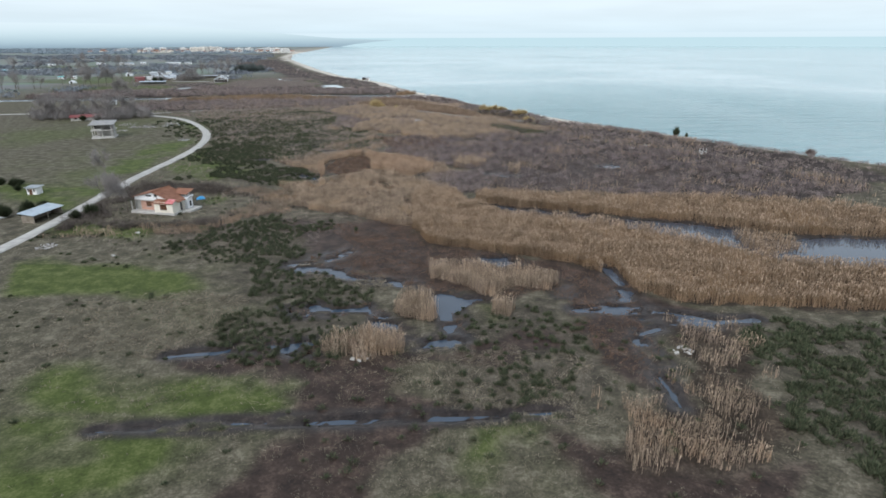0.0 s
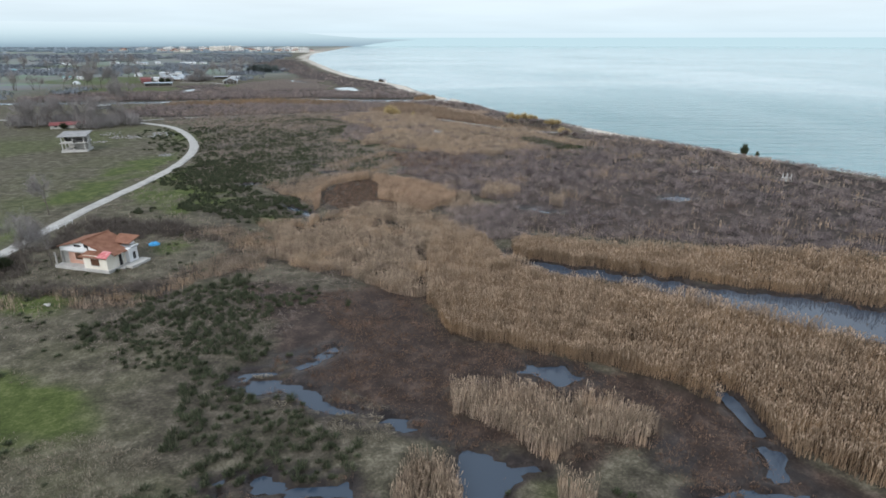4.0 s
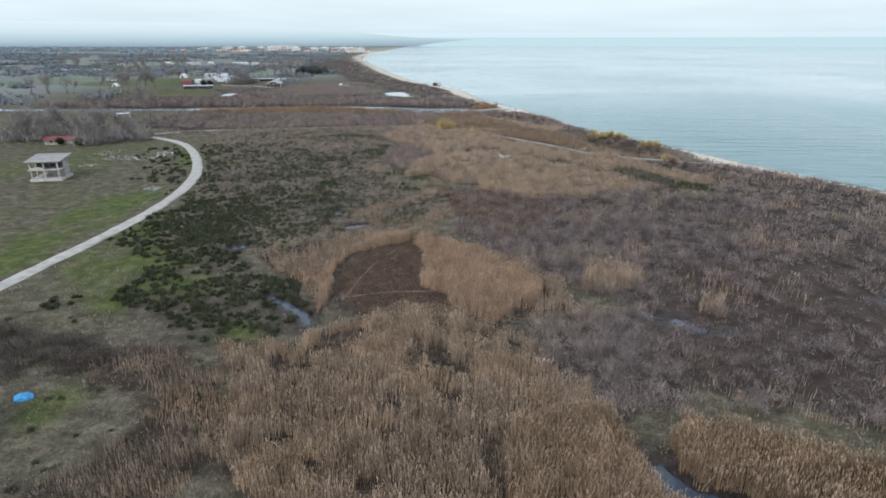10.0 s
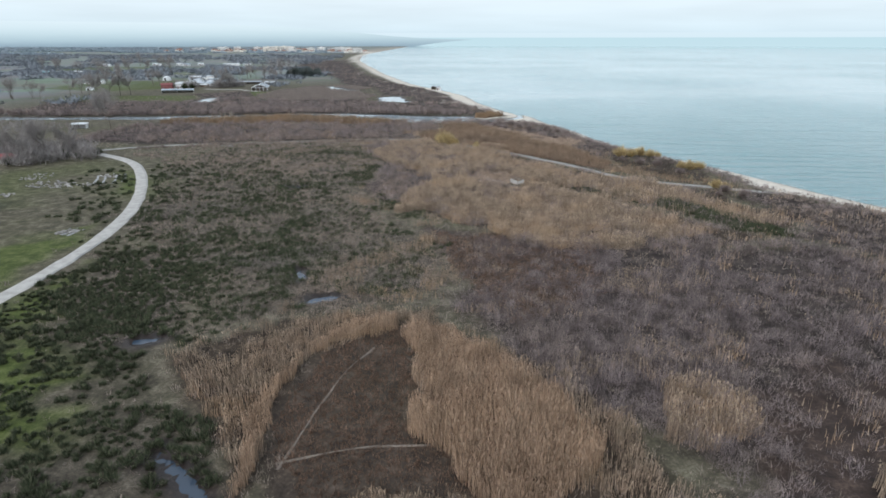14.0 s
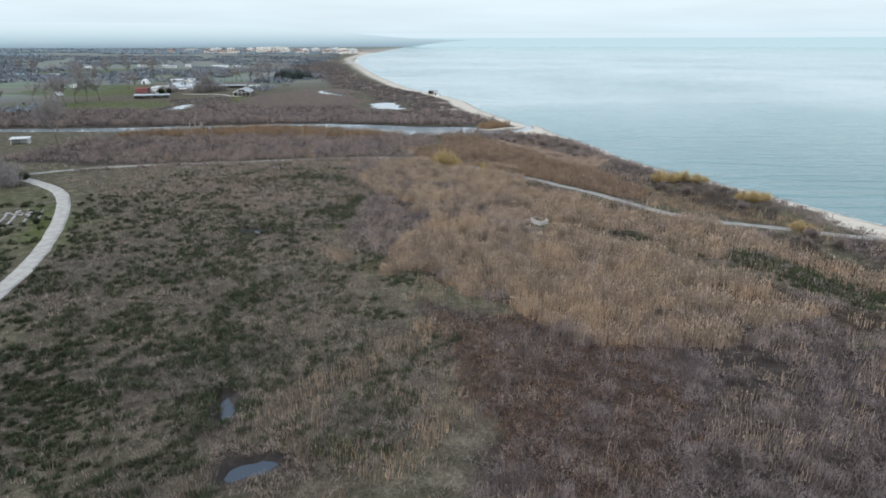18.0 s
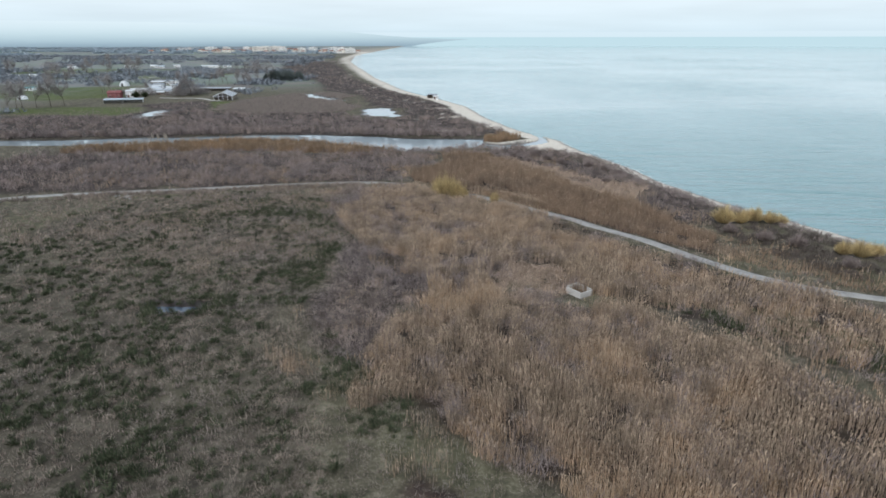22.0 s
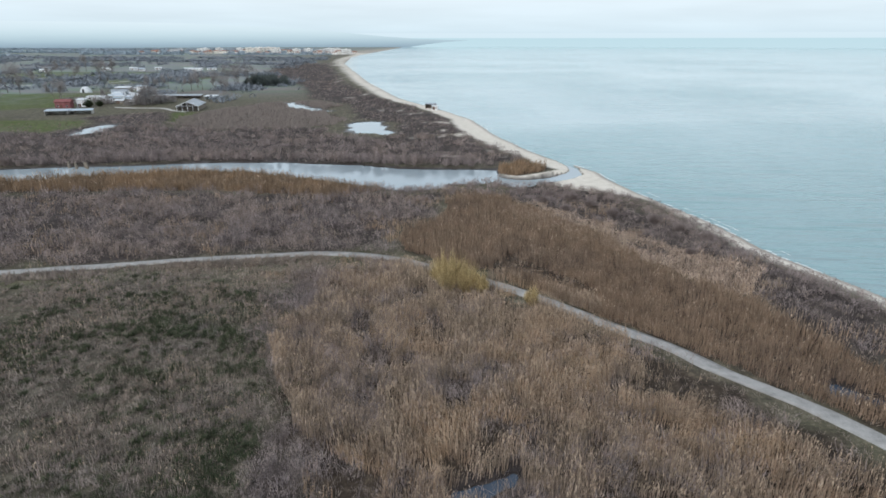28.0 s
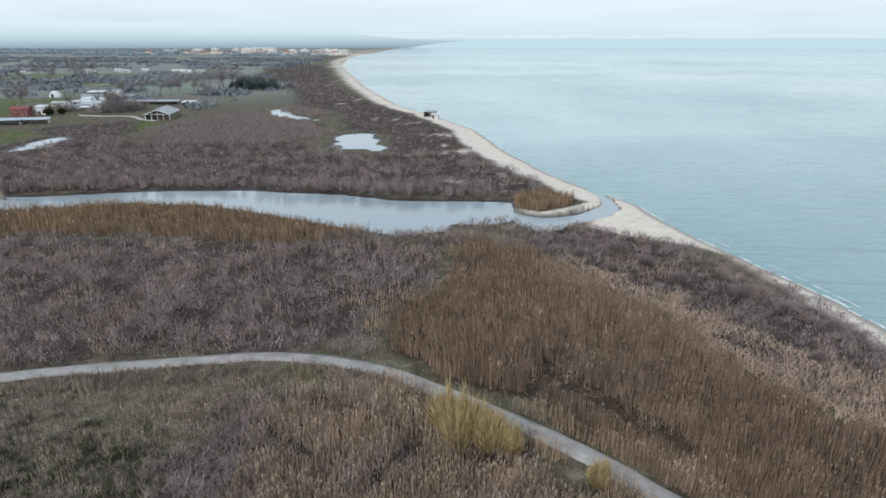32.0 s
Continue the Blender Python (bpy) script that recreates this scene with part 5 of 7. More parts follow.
CONCRETE = surface("weathered_concrete", [(0.30, 0.29, 0.27), (0.42, 0.41, 0.38), (0.52, 0.51, 0.48)], 0.5, 5.0, 0.93, 0.4, 0.015)
PALE_CONCRETE = surface("pale_concrete", [(0.32, 0.315, 0.295), (0.44, 0.43, 0.41), (0.54, 0.53, 0.51)], 0.5, 5.0, 0.93, 0.3, 0.01)
GREY_SLAB = surface("stained_slab", [(0.20, 0.20, 0.20), (0.29, 0.29, 0.29), (0.36, 0.36, 0.355)], 0.4, 4.0, 0.93, 0.3, 0.015)
SHUTTER = surface("brown_shutters", [(0.07, 0.035, 0.02), (0.11, 0.055, 0.032), (0.15, 0.08, 0.05)], 2.0, 14.0, 0.6, 0.2, 0.01)
# near-black colour that stands in for the shade inside openings and buildings
INTERIOR_SHADE = surface("painted_interior_shade", [(0.02, 0.02, 0.022), (0.03, 0.03, 0.032), (0.045, 0.045, 0.045)], 1.0, 6.0, 0.9, 0.1, 0.01)
ZINC = surface("corrugated_zinc", [(0.34, 0.40, 0.46), (0.45, 0.52, 0.58), (0.54, 0.60, 0.65)], 0.4, 3.0, 0.45, 0.2, 0.01, 0.55)
GREY_SHEET = surface("grey_sheeting", [(0.22, 0.25, 0.28), (0.34, 0.37, 0.40), (0.46, 0.49, 0.51)], 0.3, 3.0, 0.55, 0.2, 0.01, 0.4)
WHITE_SHEET = surface("white_sheeting", [(0.42, 0.45, 0.47), (0.56, 0.59, 0.61), (0.70, 0.72, 0.73)], 0.4, 3.0, 0.55, 0.2, 0.01)
RED_ROOF = surface("red_sheeting", [(0.15, 0.045, 0.045), (0.20, 0.065, 0.065), (0.26, 0.115, 0.11)], 0.4, 4.0, 0.6, 0.2, 0.01)
TIMBER = surface("grey_timber", [(0.13, 0.11, 0.09), (0.22, 0.19, 0.155), (0.30, 0.265, 0.22)], 1.0, 9.0, 0.9, 0.4, 0.01)
TARP_BLUE = surface("blue_tarpaulin", [(0.035, 0.19, 0.42), (0.05, 0.30, 0.60), (0.16, 0.45, 0.72)], 1.5, 8.0, 0.45, 0.3, 0.03)
BARK = surface("grey_bark", [(0.08, 0.068, 0.058), (0.13, 0.112, 0.096), (0.19, 0.165, 0.14)], 1.5, 9.0, 0.95, 0.5, 0.02)
RUBBLE = surface("rubble", [(0.16, 0.155, 0.15), (0.30, 0.29, 0.28), (0.50, 0.49, 0.47)], 1.0, 5.0, 0.95, 0.5, 0.03, by_object=0.4)
RED_BRICK = surface("red_brick_wall", [(0.16, 0.06, 0.06), (0.22, 0.085, 0.085), (0.28, 0.14, 0.14)], 0.5, 5.0, 0.9, 0.2, 0.01)
TEAL_SHEET = surface("teal_sheeting", [(0.10, 0.36, 0.40), (0.16, 0.46, 0.50), (0.26, 0.55, 0.58)], 0.4, 4.0, 0.55, 0.2, 0.01)
GLASS_DARK, _nt, _b = node_mat("window_glass", 0.08, 0.0, 0.6)
_b.inputs["Base Color"].default_value = (0.03, 0.035, 0.04, 1)


def window_at(parent, x, y, z, w, h, along_x=True, shutters=True, out=-1):
    """A framed opening proud of a wall face, with sill and shutters or glass; out: the side that it faces."""
    d = 0.10
    X = lambda a0, a1, t0, t1, z0, z1, bm=None: (block(x + a0, x + a1, y + min(t0 * out, t1 * out), y + max(t0 * out, t1 * out), z + z0, z + z1, 0, bm) if along_x
                                                 else block(x + min(t0 * out, t1 * out), x + max(t0 * out, t1 * out), y + a0, y + a1, z + z0, z + z1, 0, bm))
    fr = X(-w / 2 - 0.08, -w / 2, 0.0, d, -0.08, h + 0.08)
    X(w / 2, w / 2 + 0.08, 0.0, d, -0.08, h + 0.08, fr)
    X(-w / 2, w / 2, 0.0, d, h, h + 0.08, fr)
    win = part("window", fr, SHUTTER if shutters else PALE_CONCRETE, parent)
    part("sill", X(-w / 2 - 0.15, w / 2 + 0.15, 0.0, d + 0.08, -0.14, -0.08), PALE_CONCRETE, win, "pale concrete sill")
    if shutters:
        for s in (-1, 1):
            bm = X(min(s * 0.02, s * w / 2), max(s * 0.02, s * w / 2), 0.02, 0.07, -0.08, h)
            for k in range(6):
                zz = h * (k + 0.5) / 6
                X(min(s * 0.08, s * (w / 2 - 0.06)), max(s * 0.08, s * (w / 2 - 0.06)), 0.07, 0.095, zz - 0.03, zz + 0.03, bm)
            part("shutter", bm, SHUTTER, win, "brown louvred shutter")
    else:
        part("pane", X(-w / 2, w / 2, 0.01, 0.03, -0.08, h), GLASS_DARK, win, "dark window glass")
    return win


def build_villa():
    """Unfinished family house. Local x runs to its own right, y to the back; the front right corner is the origin."""
    h = thing("villa", (-61.4, 130.2, 0.05), -16, "unfinished family house with clay-tiled roofs and pale walls", "house")
    D = 0.66
    W = lambda x0, x1, y0, y1, z0, z1, bev=0.0: block(x0, x1, y0 * D, y1 * D, z0, z1, bev)
    R = lambda cs, *a: tile_rows([(x, y * D, z) for x, y, z in cs], *a)
    part("plinth", W(-12.4, 0.4, -0.4, 12.0, -0.5, 0.5, 0.05), PALE_CONCRETE, h, "pale concrete plinth")
    part("terrace", W(0.4, 2.6, 5.0, 12.6, -0.5, 0.42, 0.05), PALE_CONCRETE, h, "bare concrete terrace")
    part("front_room", W(-5.4, 0.0, 0.0, 7.2, 0.5, 3.2), PLASTER, h, "cream plastered room")
    part("side_room", W(-4.0, 0.9, 7.2, 10.6, 0.5, 3.3), WHITE_WALL, h, "white rendered side room")
    part("main_wall", W(-10.6, -5.4, 2.6, 11.6, 0.5, 3.3), PINK_WALL, h, "pink hollow-brick wall")
    # the upper storey, recessed under the big roof
    bm = bmesh.new()
    gable = [(x, 2.2 * D, z) for x, z in ((-11.6, 3.3), (-2.6, 3.3), (-2.6, 3.8), (-6.4, 5.2), (-11.6, 3.95))]
    a = [bm.verts.new(c) for c in gable]
    b = [bm.verts.new((c[0], c[1] + 0.3, c[2])) for c in gable]
    bm.faces.new(a)
    bm.faces.new(b[::-1])
    for i in range(5):
        bm.faces.new((a[i], b[i], b[(i + 1) % 5], a[(i + 1) % 5]))
    part("gable", bm, WHITE_WALL, h, "white rendered gable")
    part("balcony_wall", W(-11.8, -5.4, 1.7, 1.95, 3.25, 4.15), WHITE_WALL, h, "white balcony wall")
    part("balcony_floor", W(-11.8, -5.2, 1.7, 2.6, 3.05, 3.25), PALE_CONCRETE, h, "concrete balcony floor")
    # dark blocks laid on the solid walls stand in for shaded openings
    part("gable_opening", W(-8.6, -7.0, 2.12, 2.30, 3.6, 4.5), INTERIOR_SHADE, h, "dark panel standing for an unglazed opening")
    part("gable_doorway", W(-6.2, -5.3, 2.12, 2.30, 3.4, 4.8), INTERIOR_SHADE, h, "dark panel standing for an unglazed doorway")
    part("attic_wall", W(-11.2, -3.0, 10.8, 11.1, 3.3, 4.2), WHITE_WALL, h, "white rendered wall")
    part("roof_left", R([(-12.4, 1.4, 3.95), (-12.4, 12.2, 3.95), (-6.4, 12.2, 5.45), (-6.4, 1.4, 5.45)], 14, 0.03, 0.10), CLAY, h, "brown clay-tiled slope")
    part("roof_right", R([(-2.0, 12.2, 3.75), (-2.0, 1.4, 3.75), (-6.4, 1.4, 5.45), (-6.4, 12.2, 5.45)], 14, 0.03, 0.10), CLAY, h, "brown clay-tiled slope")
    part("ridge", tube(bmesh.new(), (-6.4, 1.3 * D, 5.52), (-6.4, 12.3 * D, 5.52), 0.16, 0.16), CLAY, h, "clay ridge tiles")
    part("rear_roof", R([(-4.4, 8.6, 4.1), (0.4, 8.6, 4.1), (0.4, 13.4, 4.9), (-4.4, 13.4, 4.9)], 6, 0.03, 0.10), CLAY, h, "clay-tiled rear roof")
    part("rear_wall", W(-3.6, -0.6, 10.2, 12.4, 3.3, 4.2), WHITE_WALL, h, "white rendered wall")
    part("porch_roof", R([(-6.0, -0.7, 2.95), (0.5, -0.7, 2.95), (-0.6, 2.8, 3.75), (-5.4, 2.8, 3.75)], 8, 0.03, 0.09), CLAY, h, "clay-tiled porch roof")
    part("underlay", plate([(-1.9, -0.5, 3.1), (0.52, -0.5, 3.1), (0.1, 1.5, 3.76), (-1.9, 1.5, 3.8)], 0.05), RED_SHEET, h, "faded red roof underlay")
    part("side_roof", R([(0.7, 2.2, 3.05), (0.7, 8.2, 3.05), (-2.2, 8.2, 3.95), (-2.2, 2.2, 3.95)], 7, 0.03, 0.09), CLAY, h, "clay-tiled side roof")
    part("flat_roof", W(-3.9, 1.2, 8.3, 10.9, 3.35, 3.5), GREY_SHEET, h, "grey flat roof with kerb")
    part("parapet", W(1.0, 1.2, 8.3, 10.9, 3.5, 3.8), WHITE_WALL, h)
    for x, y in ((0.7, 5.0), (0.7, 7.4), (-12.0, 0.0), (-12.0, 2.2)):
        part("post", W(x - 0.12, x + 0.12, y - 0.18, y + 0.18, 0.45, 3.1), CONCRETE, h, "grey concrete post")
    part("doorway", W(-0.02, 0.06, 4.6, 5.6, 0.5, 2.6), INTERIOR_SHADE, h, "dark panel standing for a doorway")
    part("side_opening", W(0.9, 0.96, 8.6, 9.6, 1.0, 2.4), INTERIOR_SHADE, h, "dark panel standing for an unglazed opening")
    window_at(h, -2.7, 0.0, 1.35, 1.7, 1.15)
    window_at(h, -8.2, 2.6 * D, 1.5, 1.3, 1.1)
    part("step", W(0.4, 1.2, 4.0, 4.98, -0.5, 0.2, 0.03), PALE_CONCRETE, h)
    part("shaded_porch", W(-12.2, -10.6, 2.6, 2.9, 0.5, 3.2), CONCRETE, h, "grey concrete side wall")


def build_shell():
    """Concrete skeleton of a house, two floors on columns."""
    h = thing("house_shell", (-145.6, 259.8, 0.1), 14, "unfinished concrete house shell on bare columns", "building")
    part("base", block(-0.4, 10.2, -0.3, 9.6, -0.5, 0.7, 0.05), PALE_CONCRETE, h, "pale concrete base")
    part("floor_slab", block(-0.5, 10.2, -0.4, 9.6, 3.5, 3.8, 0.03), PALE_CONCRETE, h, "concrete floor slab")
    for i in range(3):
        for j in range(3):
            x, y = 0.3 + i * 4.5, 0.2 + j * 4.4
            part("column", block(x - 0.2, x + 0.2, y - 0.2, y + 0.2, 0.7, 3.5), PALE_CONCRETE, h)
            part("column", block(x - 0.2, x + 0.2, y - 0.2, y + 0.2, 3.8, 6.6), PALE_CONCRETE, h)
    part("roof_slab", plate([(-1.0, -0.9, 6.55), (10.8, -0.9, 6.55), (10.8, 10.4, 7.5), (-1.0, 10.4, 7.5)], 0.3), GREY_SLAB, h, "grey sloping roof slab")
    part("back_wall", block(0.1, 9.5, 8.8, 9.05, 0.7, 7.0), CONCRETE, h, "grey block wall")
    part("inner_wall", block(4.7, 9.3, 4.4, 4.65, 0.7, 3.5), CONCRETE, h, "grey block wall")
    part("inner_wall", block(0.1, 0.3, 4.4, 8.8, 3.8, 6.5), CONCRETE, h, "grey block wall")
    part("side_wall", block(9.2, 9.4, 4.8, 8.8, 0.7, 6.6), CONCRETE, h, "grey block wall")
    part("balustrade", block(0.3, 4.6, -0.3, -0.15, 3.8, 4.5), PALE_CONCRETE, h)
    part("stair", plate([(7.0, 5.0, 0.7), (8.2, 5.0, 0.7), (8.2, 8.4, 3.5), (7.0, 8.4, 3.5)], 0.25), CONCRETE, h, "concrete stair flight")
    h.scale = (0.88, 0.88, 0.95)
    return h


def shed(name, x, y, w, d, ht, turn, roof, wall, label, category="shed", rise=0.6, gable=False, open_front=False, group=""):
    """A plain farm building: walls, posts, roof of one or two slopes, door and openings."""
    h = thing(name, (x, y, 0.0), turn, label, category, group)
    z = 0.05
    if open_front:
        part("back_wall", block(-w / 2, w / 2, d / 2 - 0.15, d / 2, z - 0.4, ht), wall, h)
        part("end_wall", block(-w / 2, -w / 2 + 0.15, -d / 2, d / 2 - 0.15, z - 0.4, ht), wall, h)
        part("end_wall", block(w / 2 - 0.15, w / 2, -d / 2, d / 2 - 0.15, z - 0.4, ht), wall, h)
        n = max(2, int(w / 4))
        for i in range(1, n):
            px = -w / 2 + w * i / n
            part("post", block(px - 0.1, px + 0.1, -d / 2 + 0.05, -d / 2 + 0.25, z - 0.4, ht), TIMBER, h)
    else:
        part("wall", block(-w / 2, w / 2, -d / 2, d / 2, z - 0.4, ht), wall, h)
        part("door", block(-w * 0.1 - 0.5, -w * 0.1 + 0.5, -d / 2 - 0.05, -d / 2 - 0.002, z, min(2.1, ht - 0.3)), SHUTTER, h, "dark door")
        for s in (-0.33, 0.28):
            window_at(h, w * s, -d / 2, 1.0, min(1.2, w * 0.14), min(1.0, ht * 0.35), True, False)
    o = 0.5
    if gable:
        part("roof_slope", plate([(-w / 2 - o, -d / 2 - o, ht - 0.05), (w / 2 + o, -d / 2 - o, ht - 0.05), (w / 2 + o, 0, ht + rise), (-w / 2 - o, 0, ht + rise)], 0.12), roof, h)
        part("roof_slope", plate([(w / 2 + o, d / 2 + o, ht - 0.05), (-w / 2 - o, d / 2 + o, ht - 0.05), (-w / 2 - o, 0, ht + rise), (w / 2 + o, 0, ht + rise)], 0.12), roof, h)
        for s in (-1, 1):
            bm = bmesh.new()
            xs = s * (w / 2 - 0.08)
            a = [bm.verts.new(c) for c in ((xs - 0.06, -d / 2, ht - 0.02), (xs - 0.06, d / 2, ht - 0.02), (xs - 0.06, 0, ht + rise - 0.14))]
            b = [bm.verts.new(v.co + Vector((0.12, 0, 0))) for v in a]
            bm.faces.new(a)
            bm.faces.new(b[::-1])
            for i in range(3):
                bm.faces.new((a[i], b[i], b[(i + 1) % 3], a[(i + 1) % 3]))
            part("gable", bm, wall, h)
    else:
        bm = bmesh.new()
        n = max(6, int(w / 0.45))
        top, under = [], []
        for i in range(n + 1):
            px = -w / 2 - o + (w + 2 * o) * i / n
            k = 0.06 if i % 2 else 0.0
            top.append((bm.verts.new((px, -d / 2 - o, ht + 0.16 + k)), bm.verts.new((px, d / 2 + o, ht + 0.16 + rise + k))))
            under.append((bm.verts.new((px, -d / 2 - o, ht + 0.08)), bm.verts.new((px, d / 2 + o, ht + 0.08 + rise))))
        for i in range(n):
            bm.faces.new((top[i][0], top[i + 1][0], top[i + 1][1], top[i][1]))
            bm.faces.new((under[i][0], under[i][1], under[i + 1][1], under[i + 1][0]))
            bm.faces.new((top[i][0], under[i][0], under[i + 1][0], top[i + 1][0]))
            bm.faces.new((top[i][1], top[i + 1][1], under[i + 1][1], under[i][1]))
        for i in (0, n):
            bm.faces.new((top[i][0], top[i][1], under[i][1], under[i][0]))
        part("roof", bm, roof, h)
    return h


def build_barn():
    """Open-fronted gabled barn: timber sides, white posts across the gable, sheet roof with a raised second bay behind."""
    h = thing("barn", (-204.5, 650.0, 0.0), 14, "large open barn with grey metal roof and white posts", "barn")
    w, d, ht, rise = 13.0, 24.0, 3.2, 2.6
    part("side_wall", block(-w / 2, -w / 2 + 0.2, 0.4, d, -0.4, ht), TIMBER, h)
    part("side_wall", block(w / 2 - 0.2, w / 2, 0.4, d, -0.4, ht), TIMBER, h)
    part("back_wall", block(-w / 2 + 0.2, w / 2 - 0.2, d - 0.2, d, -0.4, ht), TIMBER, h)
    part("floor", block(-w / 2 + 0.2, w / 2 - 0.2, 0.2, d - 0.2, -0.4, 0.12), INTERIOR_SHADE, h, "floor coloured dark for the barn's shaded interior")
    for k in range(5):
        x = -w / 2 + 0.15 + (w - 0.3) * k / 4
        part("post", block(x - 0.14, x + 0.14, 0.0, 0.28, -0.4, ht + rise * (1 - abs(x) / (w / 2)) - 0.25), WHITE_WALL, h, "white post")
    part("tie_beam", block(-w / 2, w / 2, 0.3, 0.5, ht - 0.3, ht), WHITE_WALL, h, "white tie beam")
    part("partition", block(-w / 2 + 0.2, w / 2 - 0.2, 5.0, 5.15, 0.12, 1.6), TIMBER, h, "weathered board partition")
    o = 0.6
    for s in (-1, 1):
        cs = [(s * (w / 2 + o), -o, ht - 0.2), (s * (w / 2 + o), d + o, ht - 0.2), (0, d + o, ht + rise), (0, -o, ht + rise)]
        part("roof_slope", plate(cs, 0.12), GREY_SHEET, h, "grey metal roof sheeting")
        part("verge_board", plate([(s * (w / 2 + o), -o - 0.1, ht - 0.18), (0, -o - 0.1, ht + rise + 0.02), (0, -o - 0.02, ht + rise + 0.02), (s * (w / 2 + o), -o - 0.02, ht - 0.18)], 0.3), WHITE_WALL, h, "white verge board")
        for k in range(1, 8):
            y = -o + (d + 2 * o) * k / 8
            part("roof_batten", plate([(s * (w / 2 + o), y - 0.06, ht - 0.14), (s * (w / 2 + o), y + 0.06, ht - 0.14), (0, y + 0.06, ht + rise + 0.06), (0, y - 0.06, ht + rise + 0.06)], 0.05), WHITE_SHEET, h)
    part("ridge_cap", block(-0.3, 0.3, -o, d + o, ht + rise - 0.02, ht + rise + 0.1, 0.03), WHITE_SHEET, h, "pale ridge cap")


def dome_tent(x, y, r, ht, material, label):
    h = thing("dome_tent", (x, y, 0.0), 0, label, "tent")
    bm = bmesh.new()
    bmesh.ops.create_uvsphere(bm, u_segments=14, v_segments=8, radius=1.0, matrix=Matrix.Diagonal((r, r * 0.8, ht, 1)))
    for v in list(bm.verts):
        if v.co.z < -0.2:
            v.co.z = -0.2
    part("cover", bm, material, h)
    part("entrance", block(-0.8, 0.8, -r * 0.8 - 0.05, -r * 0.8 + 0.6, -0.1, ht * 0.55), INTERIOR_SHADE, h, "dark panel standing for the entrance")
    return h


def build_shelter():
    """Roofless concrete box hidden in the reeds: four walls, one with a gap and an opening."""
    h = thing("concrete_shelter", (1.9, 311.0, 0.0), 38, "roofless weathered concrete shelter among the reeds", "shelter")
    part("wall", block(0, 0.2, -2.0, 1.2, -0.4, 1.15, 0.03), PALE_CONCRETE, h)
    part("wall", block(0, 3.0, -2.2, -1.98, -0.4, 1.0, 0.03), PALE_CONCRETE, h)
    part("wall", block(0.2, 1.7, 1.0, 1.2, -0.4, 1.3, 0.03), PALE_CONCRETE, h)
    part("wall", block(2.3, 3.0, 1.0, 1.2, -0.4, 1.3, 0.03), PALE_CONCRETE, h)
    part("lintel", block(1.7, 2.3, 1.0, 1.2, 0.95, 1.3), PALE_CONCRETE, h)
    part("wall", block(2.8, 3.0, -1.98, -1.0, -0.4, 1.2, 0.03), PALE_CONCRETE, h)
    part("wall", block(2.8, 3.0, -0.2, 1.0, -0.4, 1.2, 0.03), PALE_CONCRETE, h)
    part("floor", block(0.2, 2.8, -1.98, 1.0, -0.4, 0.1), INTERIOR_SHADE, h, "dark floor")


def heap(name, x, y, r, n, size, material, label, category="rubble", flat=0.35, seed=1):
    """A scatter of broken blocks as one heap."""
    rr = random.Random(seed)
    bm = bmesh.new()
    for _ in range(n):
        a, q = rr.random() * 6.28, r * math.sqrt(rr.random())
        s = size * (0.4 + rr.random())
        m = pose(q * math.cos(a), q * math.sin(a), s * flat * 0.4, rr.uniform(-20, 20), rr.uniform(-20, 20), rr.uniform(0, 180)) @ Matrix.Diagonal((s, s * rr.uniform(0.5, 1), s * flat, 1))
        bmesh.ops.create_cube(bm, size=1.0, matrix=m)
    me = bpy.data.meshes.new(name)
    bm.to_mesh(me)
    bm.free()
    me.materials.append(material)
    ob = new(name, me)
    ob.matrix_world = pose(x, y, 0.08)
    return tagged(ob, label, category, kind="stuff")


def build_tarp():
    bm = bmesh.new()
    bmesh.ops.create_icosphere(bm, subdivisions=3, radius=1.0)
    for v in bm.verts:
        k = 1 + 0.25 * noise.noise(v.co * 2.3) + 0.12 * noise.noise(v.co * 6)
        v.co = Vector((v.co.x * 1.7 * k, v.co.y * 1.1 * k, max(v.co.z, -0.1) * 1.1 * k))
    me = bpy.data.meshes.new("tarpaulin")
    bm.to_mesh(me)
    bm.free()
    me.materials.append(TARP_BLUE)
    ob = new("tarpaulin", me)
    ob.matrix_world = pose(-60.0, 146.6, 0.05, 0, 0, 20) @ Matrix.Diagonal((0.66, 0.66, 0.7, 1))
    tagged(ob, "crumpled blue tarpaulin over a heap on grass", "tarpaulin")


def fence_line(name, a, b, n, ht, material, label):
    h = thing(name, (a[0], a[1], 0.0), 0, label, "fence")
    for i in range(n + 1):
        x, y = (b[0] - a[0]) * i / n, (b[1] - a[1]) * i / n
        part("post", block(x - 0.06, x + 0.06, y - 0.06, y + 0.06, -0.4, ht), material, h)
    for z in (0.45, 0.95):
        bm = tube(bmesh.new(), (0, 0, ht * z), (b[0] - a[0], b[1] - a[1], ht * z), 0.04, 0.04, 5)
        part("rail", bm, material, h)


# ---- houses and sheds ----
build_villa()
build_shell()
build_shelter()
build_tarp()
shed("shed", -93.4, 129.6, 9.4, 3.3, 1.9, 80, ZINC, TIMBER, "long low shed with pale blue metal roof beside the road", rise=0.55, open_front=True)
shed("hut", -110.4, 155.6, 3.0, 2.4, 2.0, -8, GREY_SHEET, WHITE_WALL, "small white hut with flat roof", "hut", 0.15)
dome_tent(-105.2, 131.2, 2.0, 1.6, WHITE_SHEET, "white round-topped tent among bushes")
shed("barn", -184.2, 331.2, 15.0, 7.0, 1.9, 24, RED_ROOF, CONCRETE, "low barn with faded red metal roof behind trees", "barn", 1.2, True)
